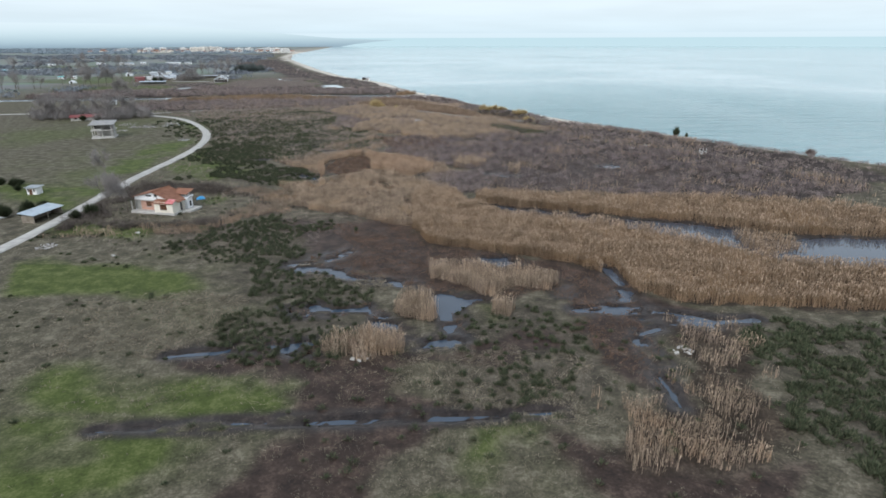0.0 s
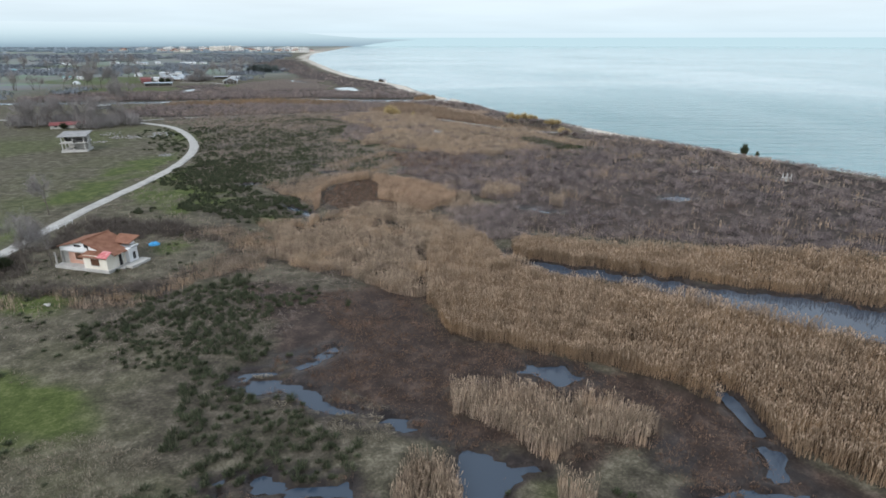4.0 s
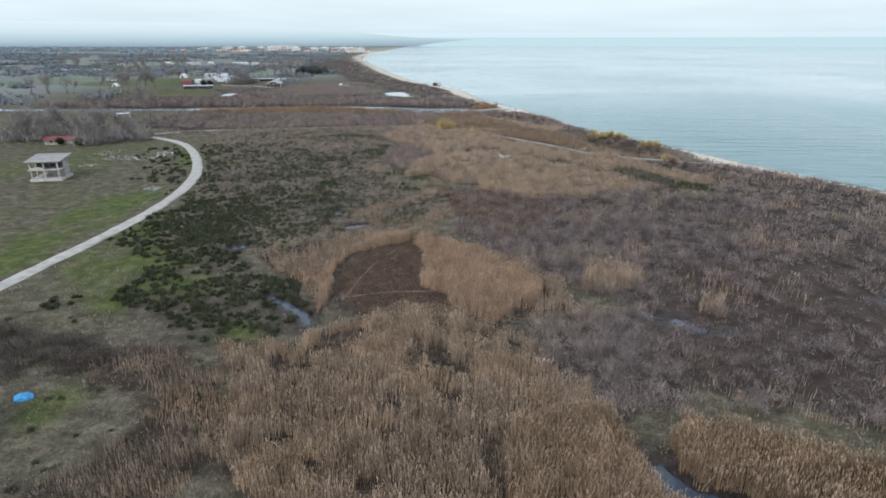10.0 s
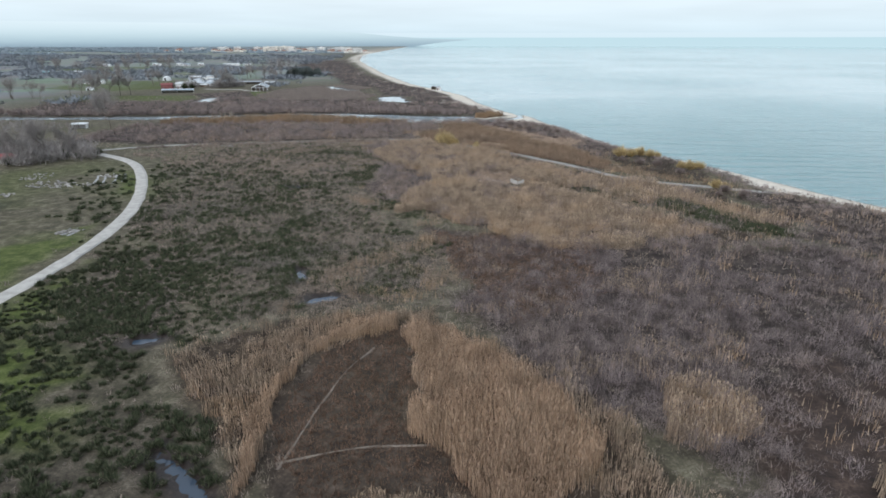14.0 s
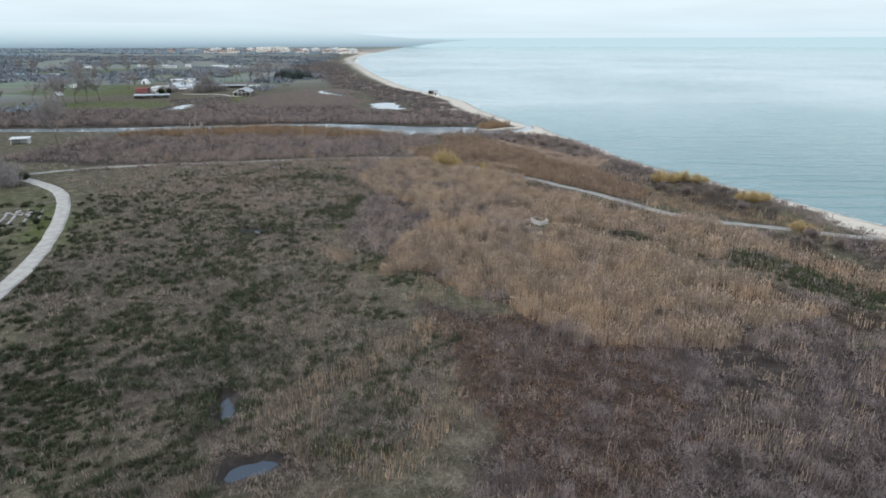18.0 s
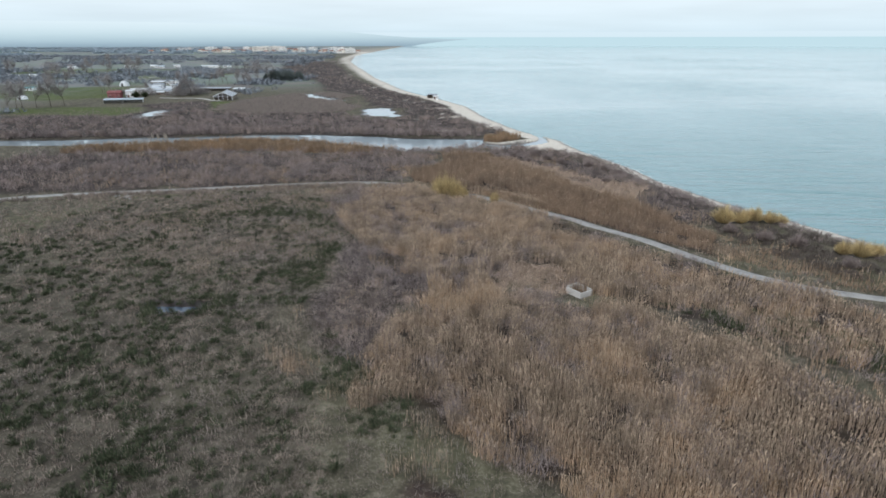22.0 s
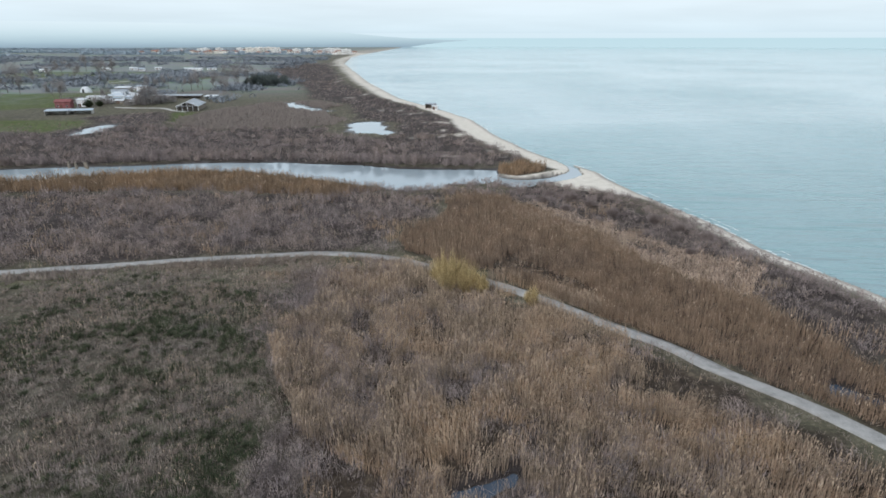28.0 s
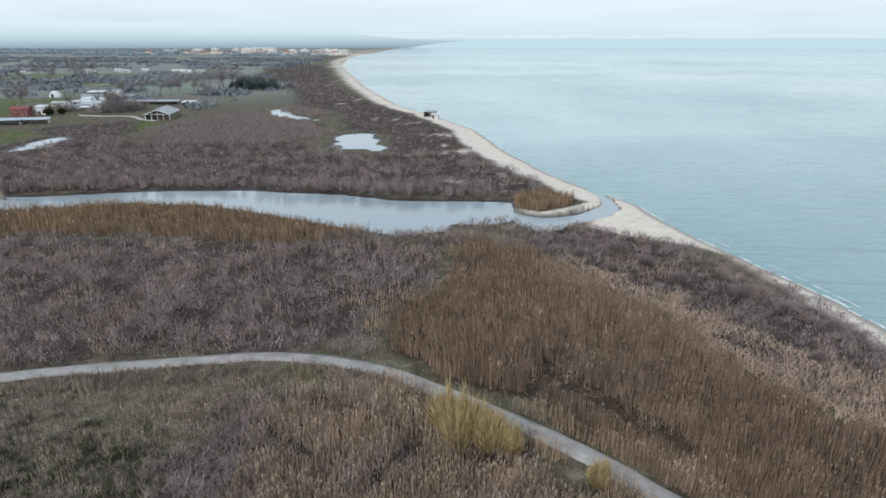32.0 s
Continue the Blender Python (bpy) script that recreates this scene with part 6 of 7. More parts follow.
shed("shed", -210.5, 417.0, 6.5, 3.5, 2.2, 20, WHITE_SHEET, WHITE_WALL, "small white shed with open front by the road", rise=0.4, open_front=True)
# farmyard by the lagoon
build_barn()
shed("stable", -273.0, 626.0, 12.0, 6.0, 2.4, 18, ZINC, CONCRETE, "long low stable with pale metal roof", "stable", 0.6, open_front=True)
shed("stable", -262.0, 631.0, 13.0, 5.0, 2.2, 20, ZINC, CONCRETE, "long low stable with pale metal roof", "stable", 0.6, open_front=True)
shed("farmhouse", -295.0, 664.0, 9.0, 7.0, 4.2, 16, RED_ROOF, RED_BRICK, "two-storey red farmhouse with white annexe", "house", 1.4, True)
shed("annexe", -288.0, 672.0, 5.0, 6.0, 4.6, 16, WHITE_SHEET, WHITE_WALL, "white annexe with pale metal roof", "house", 0.6)
for k, (px, py, w, d, ht, turn, rf, up) in enumerate(((-309, 722, 13, 9, 2.2, 12, WHITE_SHEET, 0.8), (-298, 727, 11, 8, 2.6, 25, ZINC, 0.5), (-275, 695, 6, 5, 2.2, 5, WHITE_SHEET, 0.8), (-290, 736, 12, 7, 2.8, -8, WHITE_SHEET, 0.7),
                                                      (-321, 770, 11, 8, 3.0, 20, GREY_SHEET, 0.9), (-330, 792, 12, 8, 3.4, 10, WHITE_SHEET, 1.0), (-312, 790, 7, 6, 5.2, 14, ZINC, 0.5), (-300, 778, 16, 6, 2.2, 8, GREY_SHEET, 0.5),
                                                      (-286, 748, 9, 6, 2.2, 30, WHITE_SHEET, 0.6), (-306, 744, 8, 6, 2.6, -14, WHITE_SHEET, 0.9), (-284, 712, 6, 4, 1.9, 18, WHITE_SHEET, 0.4))):
    shed("outbuilding", px, py, w, d, ht, turn, rf, (WHITE_WALL, CONCRETE, TIMBER)[k % 3], "small pale farm outbuilding with sheet roof", "outbuilding", up, k % 2 == 0, k % 4 == 1)
yard = random.Random(44)
for k in range(16):
    u = yard.random()
    px, py = -276 - 62 * u + yard.uniform(-9, 9), 694 + 128 * u + yard.uniform(-10, 10)
    w = yard.uniform(4, 9)
    shed("yard_hut", px, py, w, w * 0.6, yard.uniform(1.9, 3.2), yard.uniform(-20, 40), yard.choice((WHITE_SHEET, WHITE_SHEET, ZINC, GREY_SHEET)), yard.choice((WHITE_WALL, CONCRETE)), "small white hut crowded into the farmyard", "hut", 0.5, k % 3 == 0, False, "huts of the farmyard")
dome_tent(-359, 784, 5, 5, WHITE_SHEET, "white dome greenhouse on the farm")
for px, py, w, d, rf, wl in ((-242, 735, 15, 6, GREY_SHEET, TIMBER), (-224, 730, 9, 6, WHITE_SHEET, WHITE_WALL), (-262, 733, 22, 4, GREY_SHEET, TIMBER)):
    shed("shed", px, py, w, d, 2.2, 6, rf, wl, "low farm shed with weathered sheet roof", rise=0.7, open_front=True)
for px, py, w, d, rf in ((-452, 1182, 26, 10, WHITE_SHEET), (-428, 1192, 12, 8, GREY_SHEET), (-552, 1194, 10, 7, WHITE_SHEET), (-532, 1176, 14, 8, GREY_SHEET), (-516, 1200, 9, 7, WHITE_SHEET),
                         (-576, 1166, 9, 7, WHITE_SHEET), (-643, 1124, 12, 8, WHITE_SHEET), (-592, 1186, 8, 6, WHITE_SHEET), (-520, 1160, 7, 6, ZINC)):
    shed("farm_shed", px, py, w, d, 2.8, 5 + 0.1 * px % 17, rf, WHITE_WALL, "distant white farm shed", "shed", 1.2, True)
for px, py, w, d, rf in ((-412, 728, 8, 5, TEAL_SHEET), (-400, 731, 6, 4, WHITE_SHEET), (-576, 918, 12, 6, WHITE_SHEET), (-556, 924, 9, 6, WHITE_SHEET), (-602, 922, 9, 6, GREY_SHEET), (-590, 908, 7, 5, TEAL_SHEET)):
    shed("farm_shed", px, py, w, d, 2.4, 4, rf, WHITE_WALL, "low distant farm building with sheet roof", "shed", 0.8, True)
dome_tent(-359, 650, 4, 3.0, WHITE_SHEET, "white round-topped tent in a field")
# the shore
shed("beach_hut", -52.5, 676.0, 6.0, 5.0, 2.8, -15, GREY_SHEET, TIMBER, "dark timber beach hut with terrace", "hut", 0.4, open_front=True)
shed("kiosk", -49.0, 667.0, 3.6, 3.0, 2.6, -10, WHITE_SHEET, WHITE_WALL, "white kiosk beside the sandy path", "kiosk", 0.2)
heap("rubble_heap", -79.8, 106.8, 2.0, 70, 0.32, RUBBLE, "heap of grey rubble beside the road", seed=4)
for k, (px, py, r, n) in enumerate(((-144, 285, 3, 30), (-142, 299, 5, 50), (-135, 298, 4, 40), (-152, 309, 5, 40), (-128, 300, 3, 22), (-129, 312, 3, 24), (-102, 255, 2.2, 16), (-103.6, 253, 1.5, 10),
                                    (-114, 373, 4, 26), (80, 239.6, 2.4, 16), (90, 220, 2.0, 12), (98, 226, 1.2, 6), (38, 55, 1.5, 14), (-8, 55.4, 1.4, 8), (-62, 100, 0.5, 2), (-64, 116, 0.6, 3))):
    heap("rubble_heap", px, py, r, n, 0.62 if k < 9 else 0.5, RUBBLE if k < 9 else PALE_CONCRETE, "pale broken concrete scattered on rough grass" if k < 9 else "white debris lying on the ground", seed=20 + k)
h = thing("beach_frame", (112, 205, 0.0), 20, "white-painted concrete frame standing in scrub", "ruin")
for px, py in ((0, 0), (1.7, 0), (0, 1.6), (1.7, 1.6)):
    part("column", block(px - 0.12, px + 0.12, py - 0.12, py + 0.12, -0.4, 2.3), PALE_CONCRETE, h)
part("slab", block(-0.3, 2.0, -0.2, 1.8, 0.9, 1.1), PALE_CONCRETE, h)
part("base", block(-0.3, 2.0, -0.3, 1.9, -0.4, 0.4), PALE_CONCRETE, h)
for px, py in ((-163.9, 477.0), (-160.6, 476.0), (-158.2, 477.4), (-156.8, 476.2)):
    h = thing("mooring_post", (px, py, 0.0), 10 * px, "dark timber mooring stump standing in the river", "post", "posts in the river")
    part("stump", tube(bmesh.new(), (0, 0, -1.2), (0.2, 0.1, 1.7), 0.55, 0.4, 8), TIMBER, h)
    part("cap", tube(bmesh.new(), (0.2, 0.1, 1.7), (0.2, 0.1, 1.85), 0.5, 0.3, 8), TIMBER, h)
fence_line("roadside_fence", (-89.6, 150.0), (-86.8, 163.0), 6, 1.1, WHITE_WALL, "white roadside railing beside the gravel road")


ribbon("farm_track", round_line([(-520, 830), (-440, 880), (-411, 905), (-404, 940), (-403, 990), (-424, 1057), (-463, 1112)]), 2.2, 0.12, GRAVEL, "pale farm track through green fields")
ribbon("barn_track", round_line([(-262, 668), (-247, 665), (-229, 665), (-214, 651), (-203, 646)]), 1.6, 0.12, GRAVEL, "pale dirt track to the barn")
# pale tone stands in for the shine of water standing in the ruts
RUT_SHINE = surface("rut_water_shine", [(0.20, 0.205, 0.21), (0.30, 0.305, 0.31), (0.40, 0.405, 0.41)], 0.8, 5.0, 0.25, 0.2, 0.01)
for a, b in (((-128.3, 301.3), (-133.7, 312.9)), ((-124.6, 299.5), (-132.3, 314.6)), ((-122.2, 301.8), (-129.2, 315.4)), ((-120.4, 304), (-126.6, 316)), ((-103.0, 251.4), (-103.3, 257.0)), ((-101.4, 251.0), (-102.2, 256.0))):
    mid = ((a[0] + b[0]) / 2 + 0.7, (a[1] + b[1]) / 2)
    ribbon("wheel_rut", round_line([a, mid, b]), 0.28, 0.13, RUT_SHINE, "wet wheel rut across the field, its water shine painted pale", -0.02)
LITTER_PATH = surface("trodden_litter", [(0.12, 0.100, 0.085), (0.19, 0.162, 0.138), (0.29, 0.25, 0.212)], 0.8, 6.0, 0.95, 0.3, 0.02)
ribbon("footpath", round_line([(-27.6, 178.4), (-26.6, 186), (-25, 197), (-22, 205)]), 0.08, 0.10, LITTER_PATH, "trodden path across the mown patch", 0.03)
ribbon("footpath", round_line([(-28, 179.5), (-20, 182.4), (-12, 183.6)]), 0.06, 0.11, LITTER_PATH, "trodden path across the mown patch", 0.03)
ribbon("dune_path", round_line([(119, 207), (120.5, 190), (124, 178), (134, 164)]), 0.35, 0.14, LITTER_PATH, "sandy path through the dune scrub")


# ---- trees ----
def limbs(bm, rr, base, way, length, r, depth, tips):
    """A branch that bends and forks."""
    p = Vector(base)
    d = Vector(way).normalized()
    n = 3
    for i in range(n):
        q = p + d * (length / n)
        tube(bm, p, q, r * (1 - 0.22 * i), r * (1 - 0.22 * (i + 1)), 5 if depth > 1 else 4)
        p = q
        d = (d + Vector((rr.uniform(-0.25, 0.25), rr.uniform(-0.25, 0.25), rr.uniform(-0.02, 0.22)))).normalized()
        if depth > 0 and i > 0:
            for _ in range(2):
                a = rr.uniform(0, 6.28)
                side = (d + Vector((math.cos(a), math.sin(a), rr.uniform(0.0, 0.5))) * 0.85).normalized()
                limbs(bm, rr, p, side, length * rr.uniform(0.5, 0.75), r * 0.45, depth - 1, tips)
    tips.append((tuple(p), tuple(d)))


def crown_mesh(tips, rr, per, size, width, leafy=False):
    t = np.random.RandomState(rr.randint(0, 99999))
    p = np.repeat(np.array([a for a, _ in tips]), per, 0)
    d = np.repeat(np.array([b for _, b in tips]), per, 0)
    n = len(p)
    base = p + t.randn(n, 3) * size * (0.5 if leafy else 0.25)
    tip = base + (d * (0.4 if leafy else 0.9) + t.randn(n, 3) * 0.6) * size * (0.5 + t.rand(n, 1))
    a = t.randn(n, 3)
    off = a / np.linalg.norm(a, axis=1, keepdims=True) * width / 2
    co = np.stack([base - off, base + off, tip], 1).reshape(-1, 3)
    return make_mesh("crown", co, np.arange(len(co)).reshape(-1, 3))


TREE_TWIG = foliage("tree_twigs", [(0.169, 0.155, 0.153), (0.247, 0.230, 0.224), (0.339, 0.317, 0.305)])
DARK_LEAF = foliage("dark_evergreen", [(0.025, 0.034, 0.018), (0.045, 0.058, 0.03), (0.075, 0.085, 0.05)])
GOLD_LEAF = foliage("golden_willow", [(0.17, 0.125, 0.055), (0.44, 0.34, 0.17), (0.78, 0.64, 0.37)], None, 0.06, 0.5, 0.4)
GROVE_LEAF = foliage("grove_leaf", [(0.078, 0.098, 0.095), (0.117, 0.137, 0.132), (0.156, 0.176, 0.169)])
# distance haze is mixed into the next two twig colours as grey-blue
HAZED_HEDGE = foliage("haze_tinted_twigs", [(0.128, 0.147, 0.168), (0.195, 0.219, 0.249), (0.277, 0.303, 0.333)])
HAZY_TWIG = foliage("haze_tinted_wood_twigs", [(0.215, 0.267, 0.312), (0.280, 0.341, 0.390), (0.351, 0.413, 0.461)])
THICKET_TWIG = foliage("bramble_twigs", [(0.06, 0.05, 0.045), (0.10, 0.085, 0.076), (0.16, 0.138, 0.12)])
BROWN_TWIG = foliage("brown_twigs", [(0.140, 0.116, 0.111), (0.224, 0.187, 0.177), (0.322, 0.270, 0.247)])


def tree(name, x, y, ht, label, twig, per=14, stems=1, seed=1, size=0.9, width=0.06, category="tree", depth=2, spread=0.35, leafy=False, group="", clear=0.28):
    rr = random.Random(seed)
    h = thing(name, (x, y, float(ground_height(np.array([float(x)]), np.array([float(y)]))[0])), 0, label, category, group)
    bm, tips = bmesh.new(), []
    for _ in range(stems):
        a = rr.uniform(0, 6.28)
        k = 0 if stems == 1 else spread
        limbs(bm, rr, (k * math.cos(a) * 0.5, k * math.sin(a) * 0.5, -0.2), (k * math.cos(a), k * math.sin(a), 1.0), ht * (clear + 0.32), ht * 0.022 if stems == 1 else ht * 0.014, depth, tips)
    part("trunk", bm, BARK, h, "grey bare limbs")
    me = crown_mesh(tips, rr, per, size * ht * 0.12, width, leafy)
    me.materials.append(twig)
    ob = new("crown", me)
    ob.parent = h
    return h


def sheaf(name, x, y, ht, wide, count, label, twig, width, category, group, seed, low=0.25):
    """A bush of many fine shoots that fan out from one stool."""
    t = np.random.RandomState(seed)
    h = thing(name, (x, y, float(ground_height(np.array([float(x)]), np.array([float(y)]))[0])), 0, label, category, group)
    bm = bmesh.new()
    rr = random.Random(seed)
    for _ in range(9):
        a, k = rr.uniform(0, 6.28), rr.uniform(0.1, 0.5)
        tube(bm, (0.4 * wide * k * math.cos(a), 0.4 * wide * k * math.sin(a), -0.3), (wide * k * math.cos(a), wide * k * math.sin(a), ht * rr.uniform(0.4, 0.65)), 0.06, 0.02, 4)
    part("stems", bm, BARK, h, "brown stems")
    n = count
    a, r = t.rand(n) * 2 * np.pi, np.sqrt(t.rand(n))
    lump = 0.8 + 0.35 * np.sin(3 * a + seed) * t.rand(n) + 0.15 * np.sin(7 * a)
    top = ht * (1.0 - 0.55 * r ** 2.2) * (0.72 + 0.28 * t.rand(n)) * lump
    out = np.stack([np.cos(a), np.sin(a)], 1) * (wide * r * lump)[:, None]
    start = low + (0.75 - low) * t.rand(n)
    base = np.column_stack([out * (0.25 + 0.6 * start)[:, None], top * start])
    tip = np.column_stack([out + t.randn(n, 2) * 0.08 * wide, top])
    b = t.rand(n) * np.pi
    off = np.stack([np.cos(b), np.sin(b), 0 * b], 1) * width / 2
    co = np.stack([base - off, base + off, tip], 1).reshape(-1, 3)
    me = make_mesh("crown", co, np.arange(len(co)).reshape(-1, 3))
    me.materials.append(twig)
    ob = new("crown", me)
    ob.parent = h
    return h


first = {}


def plant(kind, x, y, scale, turn, **kw):
    """Trees of one kind share their meshes."""
    if kind not in first:
        first[kind] = sheaf(x=x, y=y, **kw) if "wide" in kw else tree(x=x, y=y, **kw)
        return first[kind]
    z = float(ground_height(np.array([float(x)]), np.array([float(y)]))[0])
    m = pose(x, y, z, 0, 0, turn)
    o = copy_thing(first[kind], m)
    o.scale = (scale, scale, scale)
    return o


rr = random.Random(5)
BARE = dict(name="bare_tree", ht=9.0, label="leafless grey tree with fine twigs", twig=TREE_TWIG, per=60, seed=3, size=1.35, width=0.06, group="bare trees by the houses")
plant("bare", -77.2, 131.0, 1, 0, **BARE)
for px, py, s in ((-176, 333, 1.15), (-172, 341, 1.3), (-168, 349, 1.1), (-170, 328, 1.0), (-192, 346, 1.2), (-192, 331, 1.2), (-200, 345, 1.3), (-213, 346, 1.2), (-223, 458, 1.6), (-219, 452, 1.3),
                  (-164, 345, 0.9), (-183, 345, 1.2), (-205, 336, 1.1), (-79.8, 133.6, 0.9), (-74.6, 134.4, 0.75), (-97.0, 170.5, 0.9), (-178, 345, 1.2), (-198, 329, 1.1), (-200, 340, 1.2), (-208, 341, 1.2),
                  (-195.3, 418.4, 1.5), (-210, 334, 1.0), (-217, 351, 1.1), (-307.7, 571.8, 1.5), (-305, 580, 1.7), (-302.1, 588.6, 1.6), (-299, 597.5, 1.7), (-296, 606.7, 1.4), (-312, 584, 1.5), (-253.1, 677.6, 1.2), (-249.6, 683, 1.3),
                  (-246, 686, 1.1), (-243, 679, 1.1), (-313, 799, 1.2), (-304, 801, 1.0), (-295, 803, 1.3), (-285, 806, 1.1), (-277, 808, 1.2), (-268, 810, 1.3), (-259, 812, 1.2), (-252, 814, 1.1), (-244, 800, 1.0), (-238, 790, 0.9),
                  (-340, 596, 1.2), (-366, 657, 1.2), (-382, 710, 1.4), (-346, 570, 1.0), (-281, 690, 1.0), (-322, 700, 1.3), (-332, 706, 1.2), (-345, 730, 1.3), (-455, 911, 1.8), (-466, 894, 1.7), (-446, 838, 1.5), (-500, 1026, 2.0),
                  (-604, 1158, 2.0), (-530, 1000, 1.9), (-585, 920, 1.7), (-480, 1022, 1.9), (-400, 760, 1.4), (-420, 772, 1.5)):
    plant("bare", px, py, s, rr.uniform(0, 360), **BARE)
POPLAR = dict(name="poplar", ht=16.0, label="tall leafless poplar with upswept grey twigs", twig=TREE_TWIG, per=22, stems=3, seed=8, size=0.9, width=0.09, spread=0.18, group="poplars beyond the lagoon")
for px, py, s in ((-250, 842, 1.0), (-262, 850, 1.1), (-272, 846, 0.9), (-243, 856, 1.1), (-256, 862, 1.2), (-285, 838, 0.9), (-360, 560, 0.8), (-366, 566, 0.9), (-352, 570, 0.7), (-372, 556, 0.8), (-340, 610, 0.7),
                  (-480, 860, 1.0), (-500, 880, 1.1), (-520, 870, 0.9), (-430, 930, 1.0), (-445, 940, 1.1), (-610, 960, 1.0), (-640, 970, 1.1)):
    plant("poplar", px, py, s, rr.uniform(0, 360), **POPLAR)
EVERGREEN = dict(name="dark_bush", ht=3.6, wide=2.4, count=1500, label="dense dark evergreen bush", twig=DARK_LEAF, seed=12, width=0.16, category="bush", group="dark bushes along the road", low=0.1)
for px, py, s in ((-82.5, 131.6, 1.05), (-84.6, 128.2, 0.8), (-101, 136.5, 1.0), (-103.5, 131, 1.0), (-99, 131.5, 0.8), (-98, 138.5, 0.8), (-107, 134, 0.9), (-122, 165, 0.9), (-128, 168, 0.8), (-118, 160, 0.6),
                  (-162, 347, 1.2), (-167, 343, 1.1), (-157, 349, 0.9), (-172, 336, 1.2), (-160, 341, 0.8), (-176, 327, 1.0), (-184, 327, 1.0), (-118.5, 303, 0.45), (-122, 168, 0.6), (-281, 668, 1.6), (-276, 672, 1.4)):
    plant("evergreen", px, py, s, rr.uniform(0, 360), **EVERGREEN)
PINE = dict(name="dark_tree", ht=11.0, wide=7.0, count=1500, label="dense dark tree of a grove by the lagoon", twig=GROVE_LEAF, seed=15, width=0.6, category="tree", group="dark grove", low=0.1)
for px, py, s in ((-233, 866, 1.1), (-243, 874, 1.2), (-222, 868, 1.0), (-228, 880, 1.2), (-213, 872, 0.8), (-238, 884, 1.1), (-218, 884, 1.0), (-248, 866, 0.8)):
    plant("pine", px, py, s, rr.uniform(0, 360), **PINE)
WILLOW = dict(name="golden_bush", ht=7.6, wide=3.0, count=3000, label="golden-yellow willow bush of many fine shoots", twig=GOLD_LEAF, seed=21, width=0.075, category="bush", group="golden bushes", low=0.1)
for px, py, s in ((-23.6, 376.6, 1.2), (-26.0, 378.4, 0.9), (-21.2, 375.0, 0.9), (-10.4, 370.2, 0.55), (-18.8, 374.6, 0.6), (-24.6, 375.2, 0.8)):
    plant("willow", px, py, s, rr.uniform(0, 360), **WILLOW)
LOW_WILLOW = dict(WILLOW, ht=5.0, wide=3.6, count=3000, label="low spreading golden-yellow willow behind the beach", seed=24)
for px, py, s in ((44, 354.5, 0.6), (47.5, 354.0, 0.75), (51, 354.8, 0.85), (54.5, 354.2, 0.72), (57.4, 354.9, 0.55), (59.5, 333, 0.68), (62, 331.4, 0.8), (65, 331.8, 0.7), (62.5, 308, 0.7), (64.8, 307, 0.55)):
    plant("low_willow", px, py, s, rr.uniform(0, 360), **LOW_WILLOW)
for px, py, s in ((120, 248, 1.0), (123.4, 245, 0.5)):
    plant("shore_tree", px, py, s, 30, name="shore_tree", ht=5.6, wide=2.0, count=700, label="lone dark tree on the dune ridge", twig=DARK_LEAF, seed=31, width=0.22, category="tree", group="trees on the dune", low=0.2)
SHRUB = dict(name="bare_shrub", ht=3.6, wide=2.9, count=1500, label="rounded leafless shrub behind the beach", twig=BROWN_TWIG, seed=35, width=0.08, category="shrub", group="shrubs behind the beach", low=0.15)
for px, py, s in ((151, 199, 1.0), (0, 444, 0.8), (6, 440, 1.0), (22, 416, 1.0), (26, 410, 0.8), (10, 434, 0.8), (48, 342, 0.9), (53, 338, 1.0), (57, 326, 0.8), (63, 303, 0.8), (-2, 438, 0.7),
                  (24, 396, 0.6), (14, 424, 0.9), (30, 404, 0.8), (3, 430, 0.7), (43, 348, 0.8), (66, 297, 0.8), (60, 299, 0.6)):
    plant("shrub", px, py, s, rr.uniform(0, 360), **SHRUB)
bushes("bramble", sow([[(40, 352), (50, 352.5), (60, 346), (63, 338), (60, 330), (64, 321), (60, 316), (53, 322), (46, 334)], [(54, 306), (63, 304.5), (68, 297), (60, 296)], [(66, 290), (72, 288), (84, 270), (78, 266)]], 2.2, 1.6, 4, 303, 1.2, 0.36, 4), 1.5, 1.2, 44, THICKET_TWIG,
       "dark leafless brambles between dune and willows", 0.05, "bramble", 0.5, 0.8, (0.2, 0.8), 0.2)
# thicket round the house plot and hedges of the farmland
bushes("thicket", sow([[(-86.5, 136), (-80, 142), (-76, 150), (-58, 152), (-55, 158), (-62, 162), (-85, 166)], [(-84, 118), (-48, 119), (-48, 123), (-84, 124)], [(-88, 124), (-76, 126), (-76, 134), (-86, 140)]], 2.2, 1.5, 4, 301), 2.0, 1.4, 44, THICKET_TWIG,
       "dark leafless bramble thicket around the house plot", 0.05, "thicket", 0.5, 0.7, (0.2, 0.8), 0.2)
bushes("copse", outside(sow([[(-264, 670), (-246, 686), (-238, 706), (-266, 704)], [(-312, 680), (-276, 684), (-280, 692), (-312, 690)], [(-190, 324), (-170, 322), (-158, 334), (-151, 347), (-166, 353), (-176, 356), (-222, 352), (-216, 332)]], 0.9, 3, 8, 305, 1.2), [(-194, 309), (-175, 309), (-177, 336), (-193, 334)]), 7.0, 3.6, 60, TREE_TWIG, "leafless grey copse behind the low barn", 0.07, "copse", 0.35, 0.6, (0.35, 0.9), 0.22)
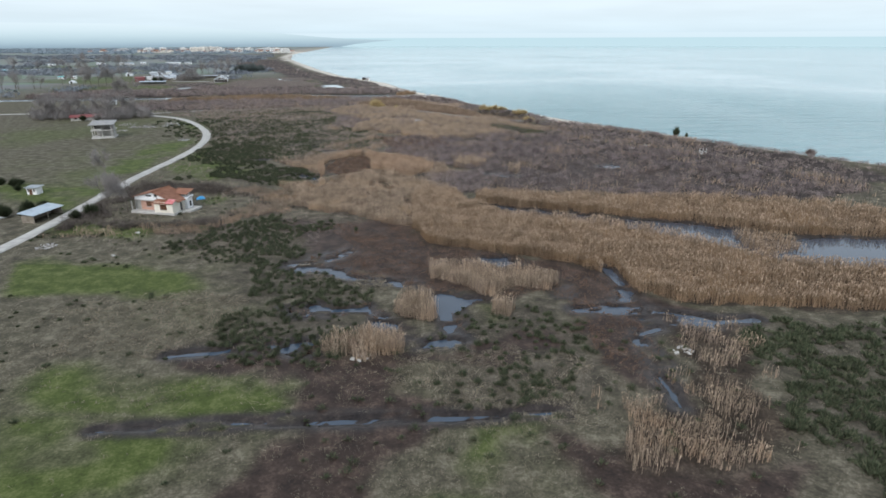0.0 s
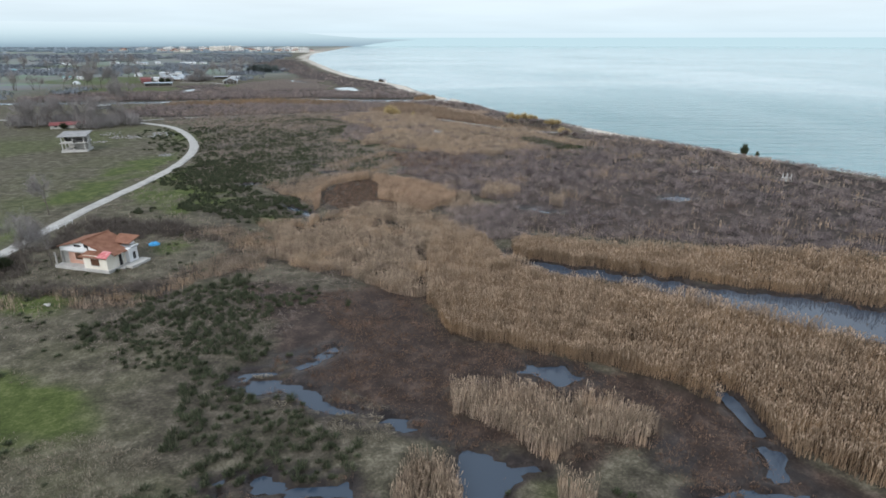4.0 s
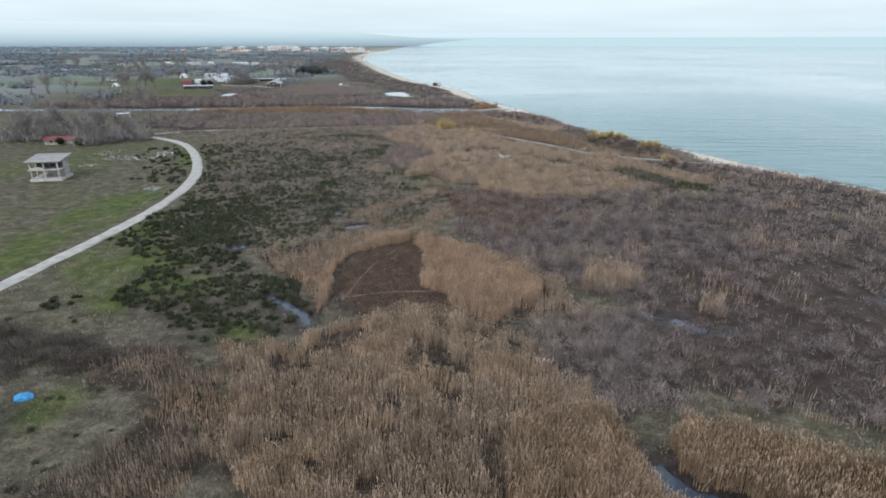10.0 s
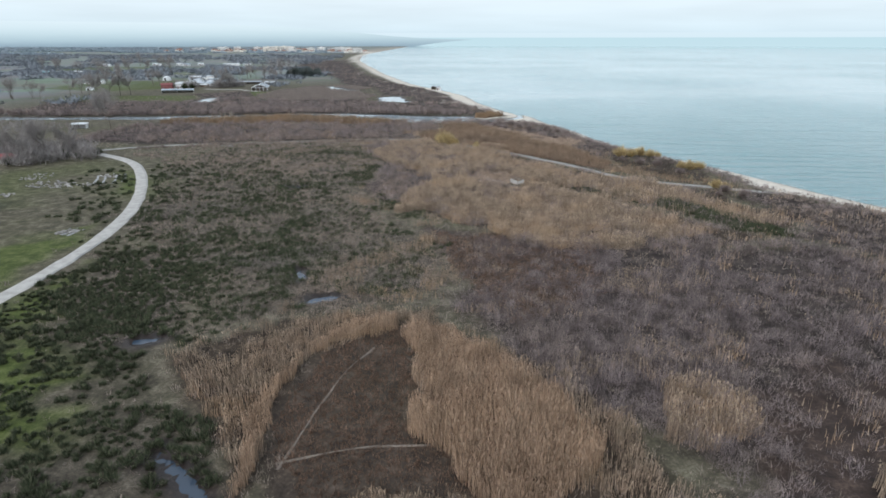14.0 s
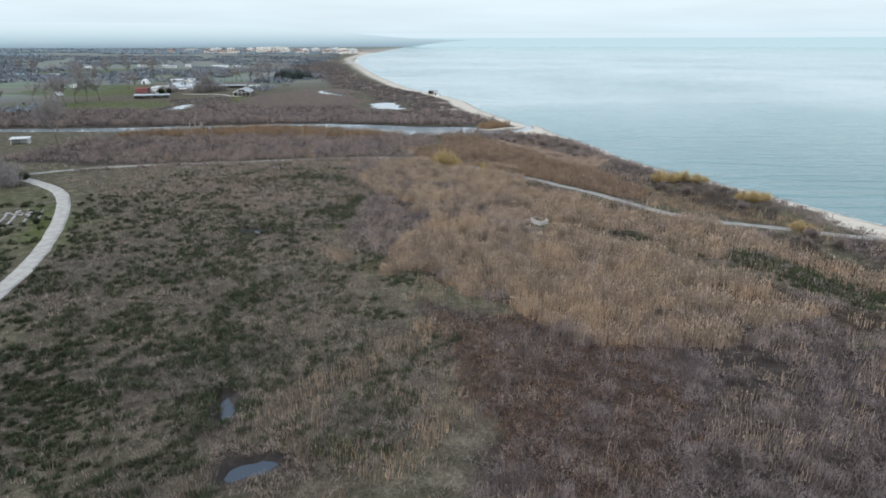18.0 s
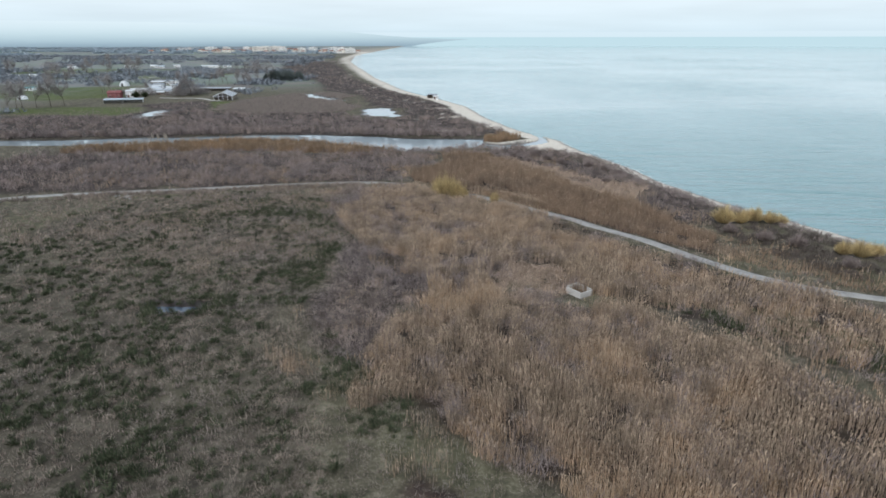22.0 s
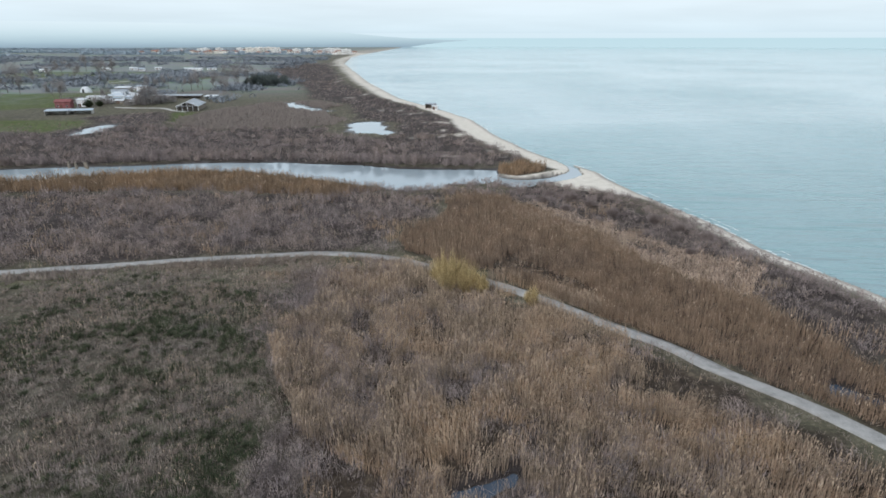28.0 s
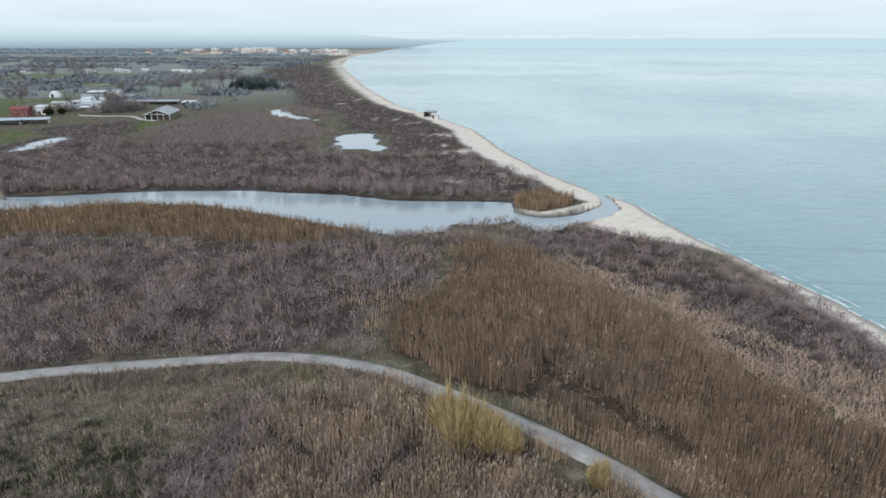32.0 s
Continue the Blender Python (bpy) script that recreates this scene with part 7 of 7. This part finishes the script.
HEDGES = [[(-420, 800), (-200, 780), (-190, 1000), (-420, 1150), (-900, 1250), (-900, 900), (-620, 700)], [(-1500, 1300), (-330, 1300), (-420, 1900), (-1800, 1900)], [(-520, 500), (-240, 470), (-240, 478), (-520, 512)], [(-560, 640), (-330, 600), (-330, 612), (-560, 660)], [(-700, 780), (-420, 800), (-420, 815), (-700, 800)], [(-340, 700), (-200, 755), (-200, 770), (-345, 720)],
          [(-420, 840), (-190, 800), (-170, 830), (-420, 870)], [(-900, 980), (-300, 900), (-300, 925), (-900, 1030)], [(-1100, 1180), (-500, 1080), (-480, 1110), (-1100, 1240)], [(-900, 1300), (-330, 1260), (-320, 1300), (-900, 1380)],
          [(-1500, 1650), (-420, 1500), (-420, 1560), (-1500, 1760)], [(-380, 520), (-300, 530), (-300, 570), (-380, 560)], [(-430, 380), (-300, 400), (-300, 412), (-430, 396)], [(-300, 760), (-200, 690), (-190, 705), (-290, 780)]]
bushes("hedgerows", sow(HEDGES, 0.75, 14, 60, 311, 1.1, 0.60, 45), 5.0, 6.0, 12, HAZED_HEDGE, "leafless hedgerows and copses between the fields, tinted grey-blue for haze", 0.24, "hedge", 0.4, 0.7, (0.2, 0.8), 0.2)
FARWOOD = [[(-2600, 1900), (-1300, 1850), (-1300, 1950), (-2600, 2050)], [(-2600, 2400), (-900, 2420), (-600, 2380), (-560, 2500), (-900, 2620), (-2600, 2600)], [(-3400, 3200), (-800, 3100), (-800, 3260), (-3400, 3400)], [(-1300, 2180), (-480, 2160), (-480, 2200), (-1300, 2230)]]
bushes("far_woods", sow(FARWOOD, 0.4, 20, 90, 321, 1.0), 9, 8, 8, HAZY_TWIG, "distant leafless woods beyond the fields, tinted blue for haze", 0.22, "woods", 0.5, 0.6, (0.1, 0.6), 0.2)

# ---- the town along the shore ----
HOUSE_TONES = [surface("town_wall_" + n, [tuple(v * 0.9 for v in c), c, tuple(min(1, v * 1.08) for v in c)], 0.1, 0.8, 0.9, 0.0) for n, c in
               (("white", (0.78, 0.78, 0.76)), ("cream", (0.74, 0.71, 0.65)), ("pink", (0.66, 0.59, 0.55)), ("grey", (0.55, 0.56, 0.57)))]


def town_house(k, w, d, floors):
    tone = HOUSE_TONES[k % 4]
    h = thing("town_house", (0, 0, 0), 0, "pale distant apartment house with flat roof" if floors > 3 else "pale distant house with clay roof", "house", "houses of the town")
    ht = floors * 3.1
    part("wall", block(-w / 2, w / 2, -d / 2, d / 2, -0.5, ht), tone, h)
    if floors > 3:
        part("roof", block(-w / 2 - 0.3, w / 2 + 0.3, -d / 2 - 0.3, d / 2 + 0.3, ht, ht + 0.8), tone, h)
        part("stair_head", block(-2, 2, -2, 2, ht + 0.8, ht + 3.2), tone, h)
    else:
        bm = plate([(-w / 2 - 0.6, -d / 2 - 0.6, ht), (w / 2 + 0.6, -d / 2 - 0.6, ht), (w / 2 - 2, 0, ht + 2.4), (-w / 2 + 2, 0, ht + 2.4)], 0.2)
        plate([(w / 2 + 0.6, d / 2 + 0.6, ht), (-w / 2 - 0.6, d / 2 + 0.6, ht), (-w / 2 + 2, 0, ht + 2.4), (w / 2 - 2, 0, ht + 2.4)], 0.2, bm)
        part("roof", bm, CLAY, h, "clay-tiled roof")
    for f in range(floors):
        bm = bmesh.new()
        n = max(3, int(w / 4))
        for i in range(n):
            px = -w / 2 + w * (i + 0.5) / n
            block(px - 0.8, px + 0.8, -d / 2 - 0.25, -d / 2 - 0.02, f * 3.1 + 0.9, f * 3.1 + 2.3, 0, bm)
        tagged(part("window_row", bm, GLASS_DARK, h, "dark windows of one floor"), kind="stuff")
        if floors > 3 and f:
            part("balcony", block(-w * 0.3, w * 0.3, -d / 2 - 1.2, -d / 2 - 0.26, f * 3.1 - 0.1, f * 3.1 + 0.8), tone, h)
    return h


kinds = [town_house(0, 26, 14, 5), town_house(1, 20, 14, 3), town_house(2, 16, 12, 2), town_house(3, 30, 16, 4), town_house(0, 14, 11, 2), town_house(1, 34, 16, 6)]
spots = []
for i in range(96):
    u = rr.random()
    px = -1200 + 770 * u
    py = 2260 + rr.random() ** 1.4 * 320 + (px + 460) * -0.10
    if px > float(coast_x(py)) - 40:
        continue
    big = -830 < px < -760 and rr.random() < 0.9
    spots.append((px, py, 5 if big else rr.choice((0, 1, 1, 2, 2, 3, 4, 4))))
used = set()
for px, py, k in spots:
    m = pose(px, py, 0.0, 0, 0, rr.uniform(-25, 25))
    if k not in used:
        kinds[k].matrix_world = m
        used.add(k)
    else:
        copy_thing(kinds[k], m)
for k in range(6):
    if k not in used:
        kinds[k].matrix_world = pose(-790 - 30 * k, 2330, 0.0)
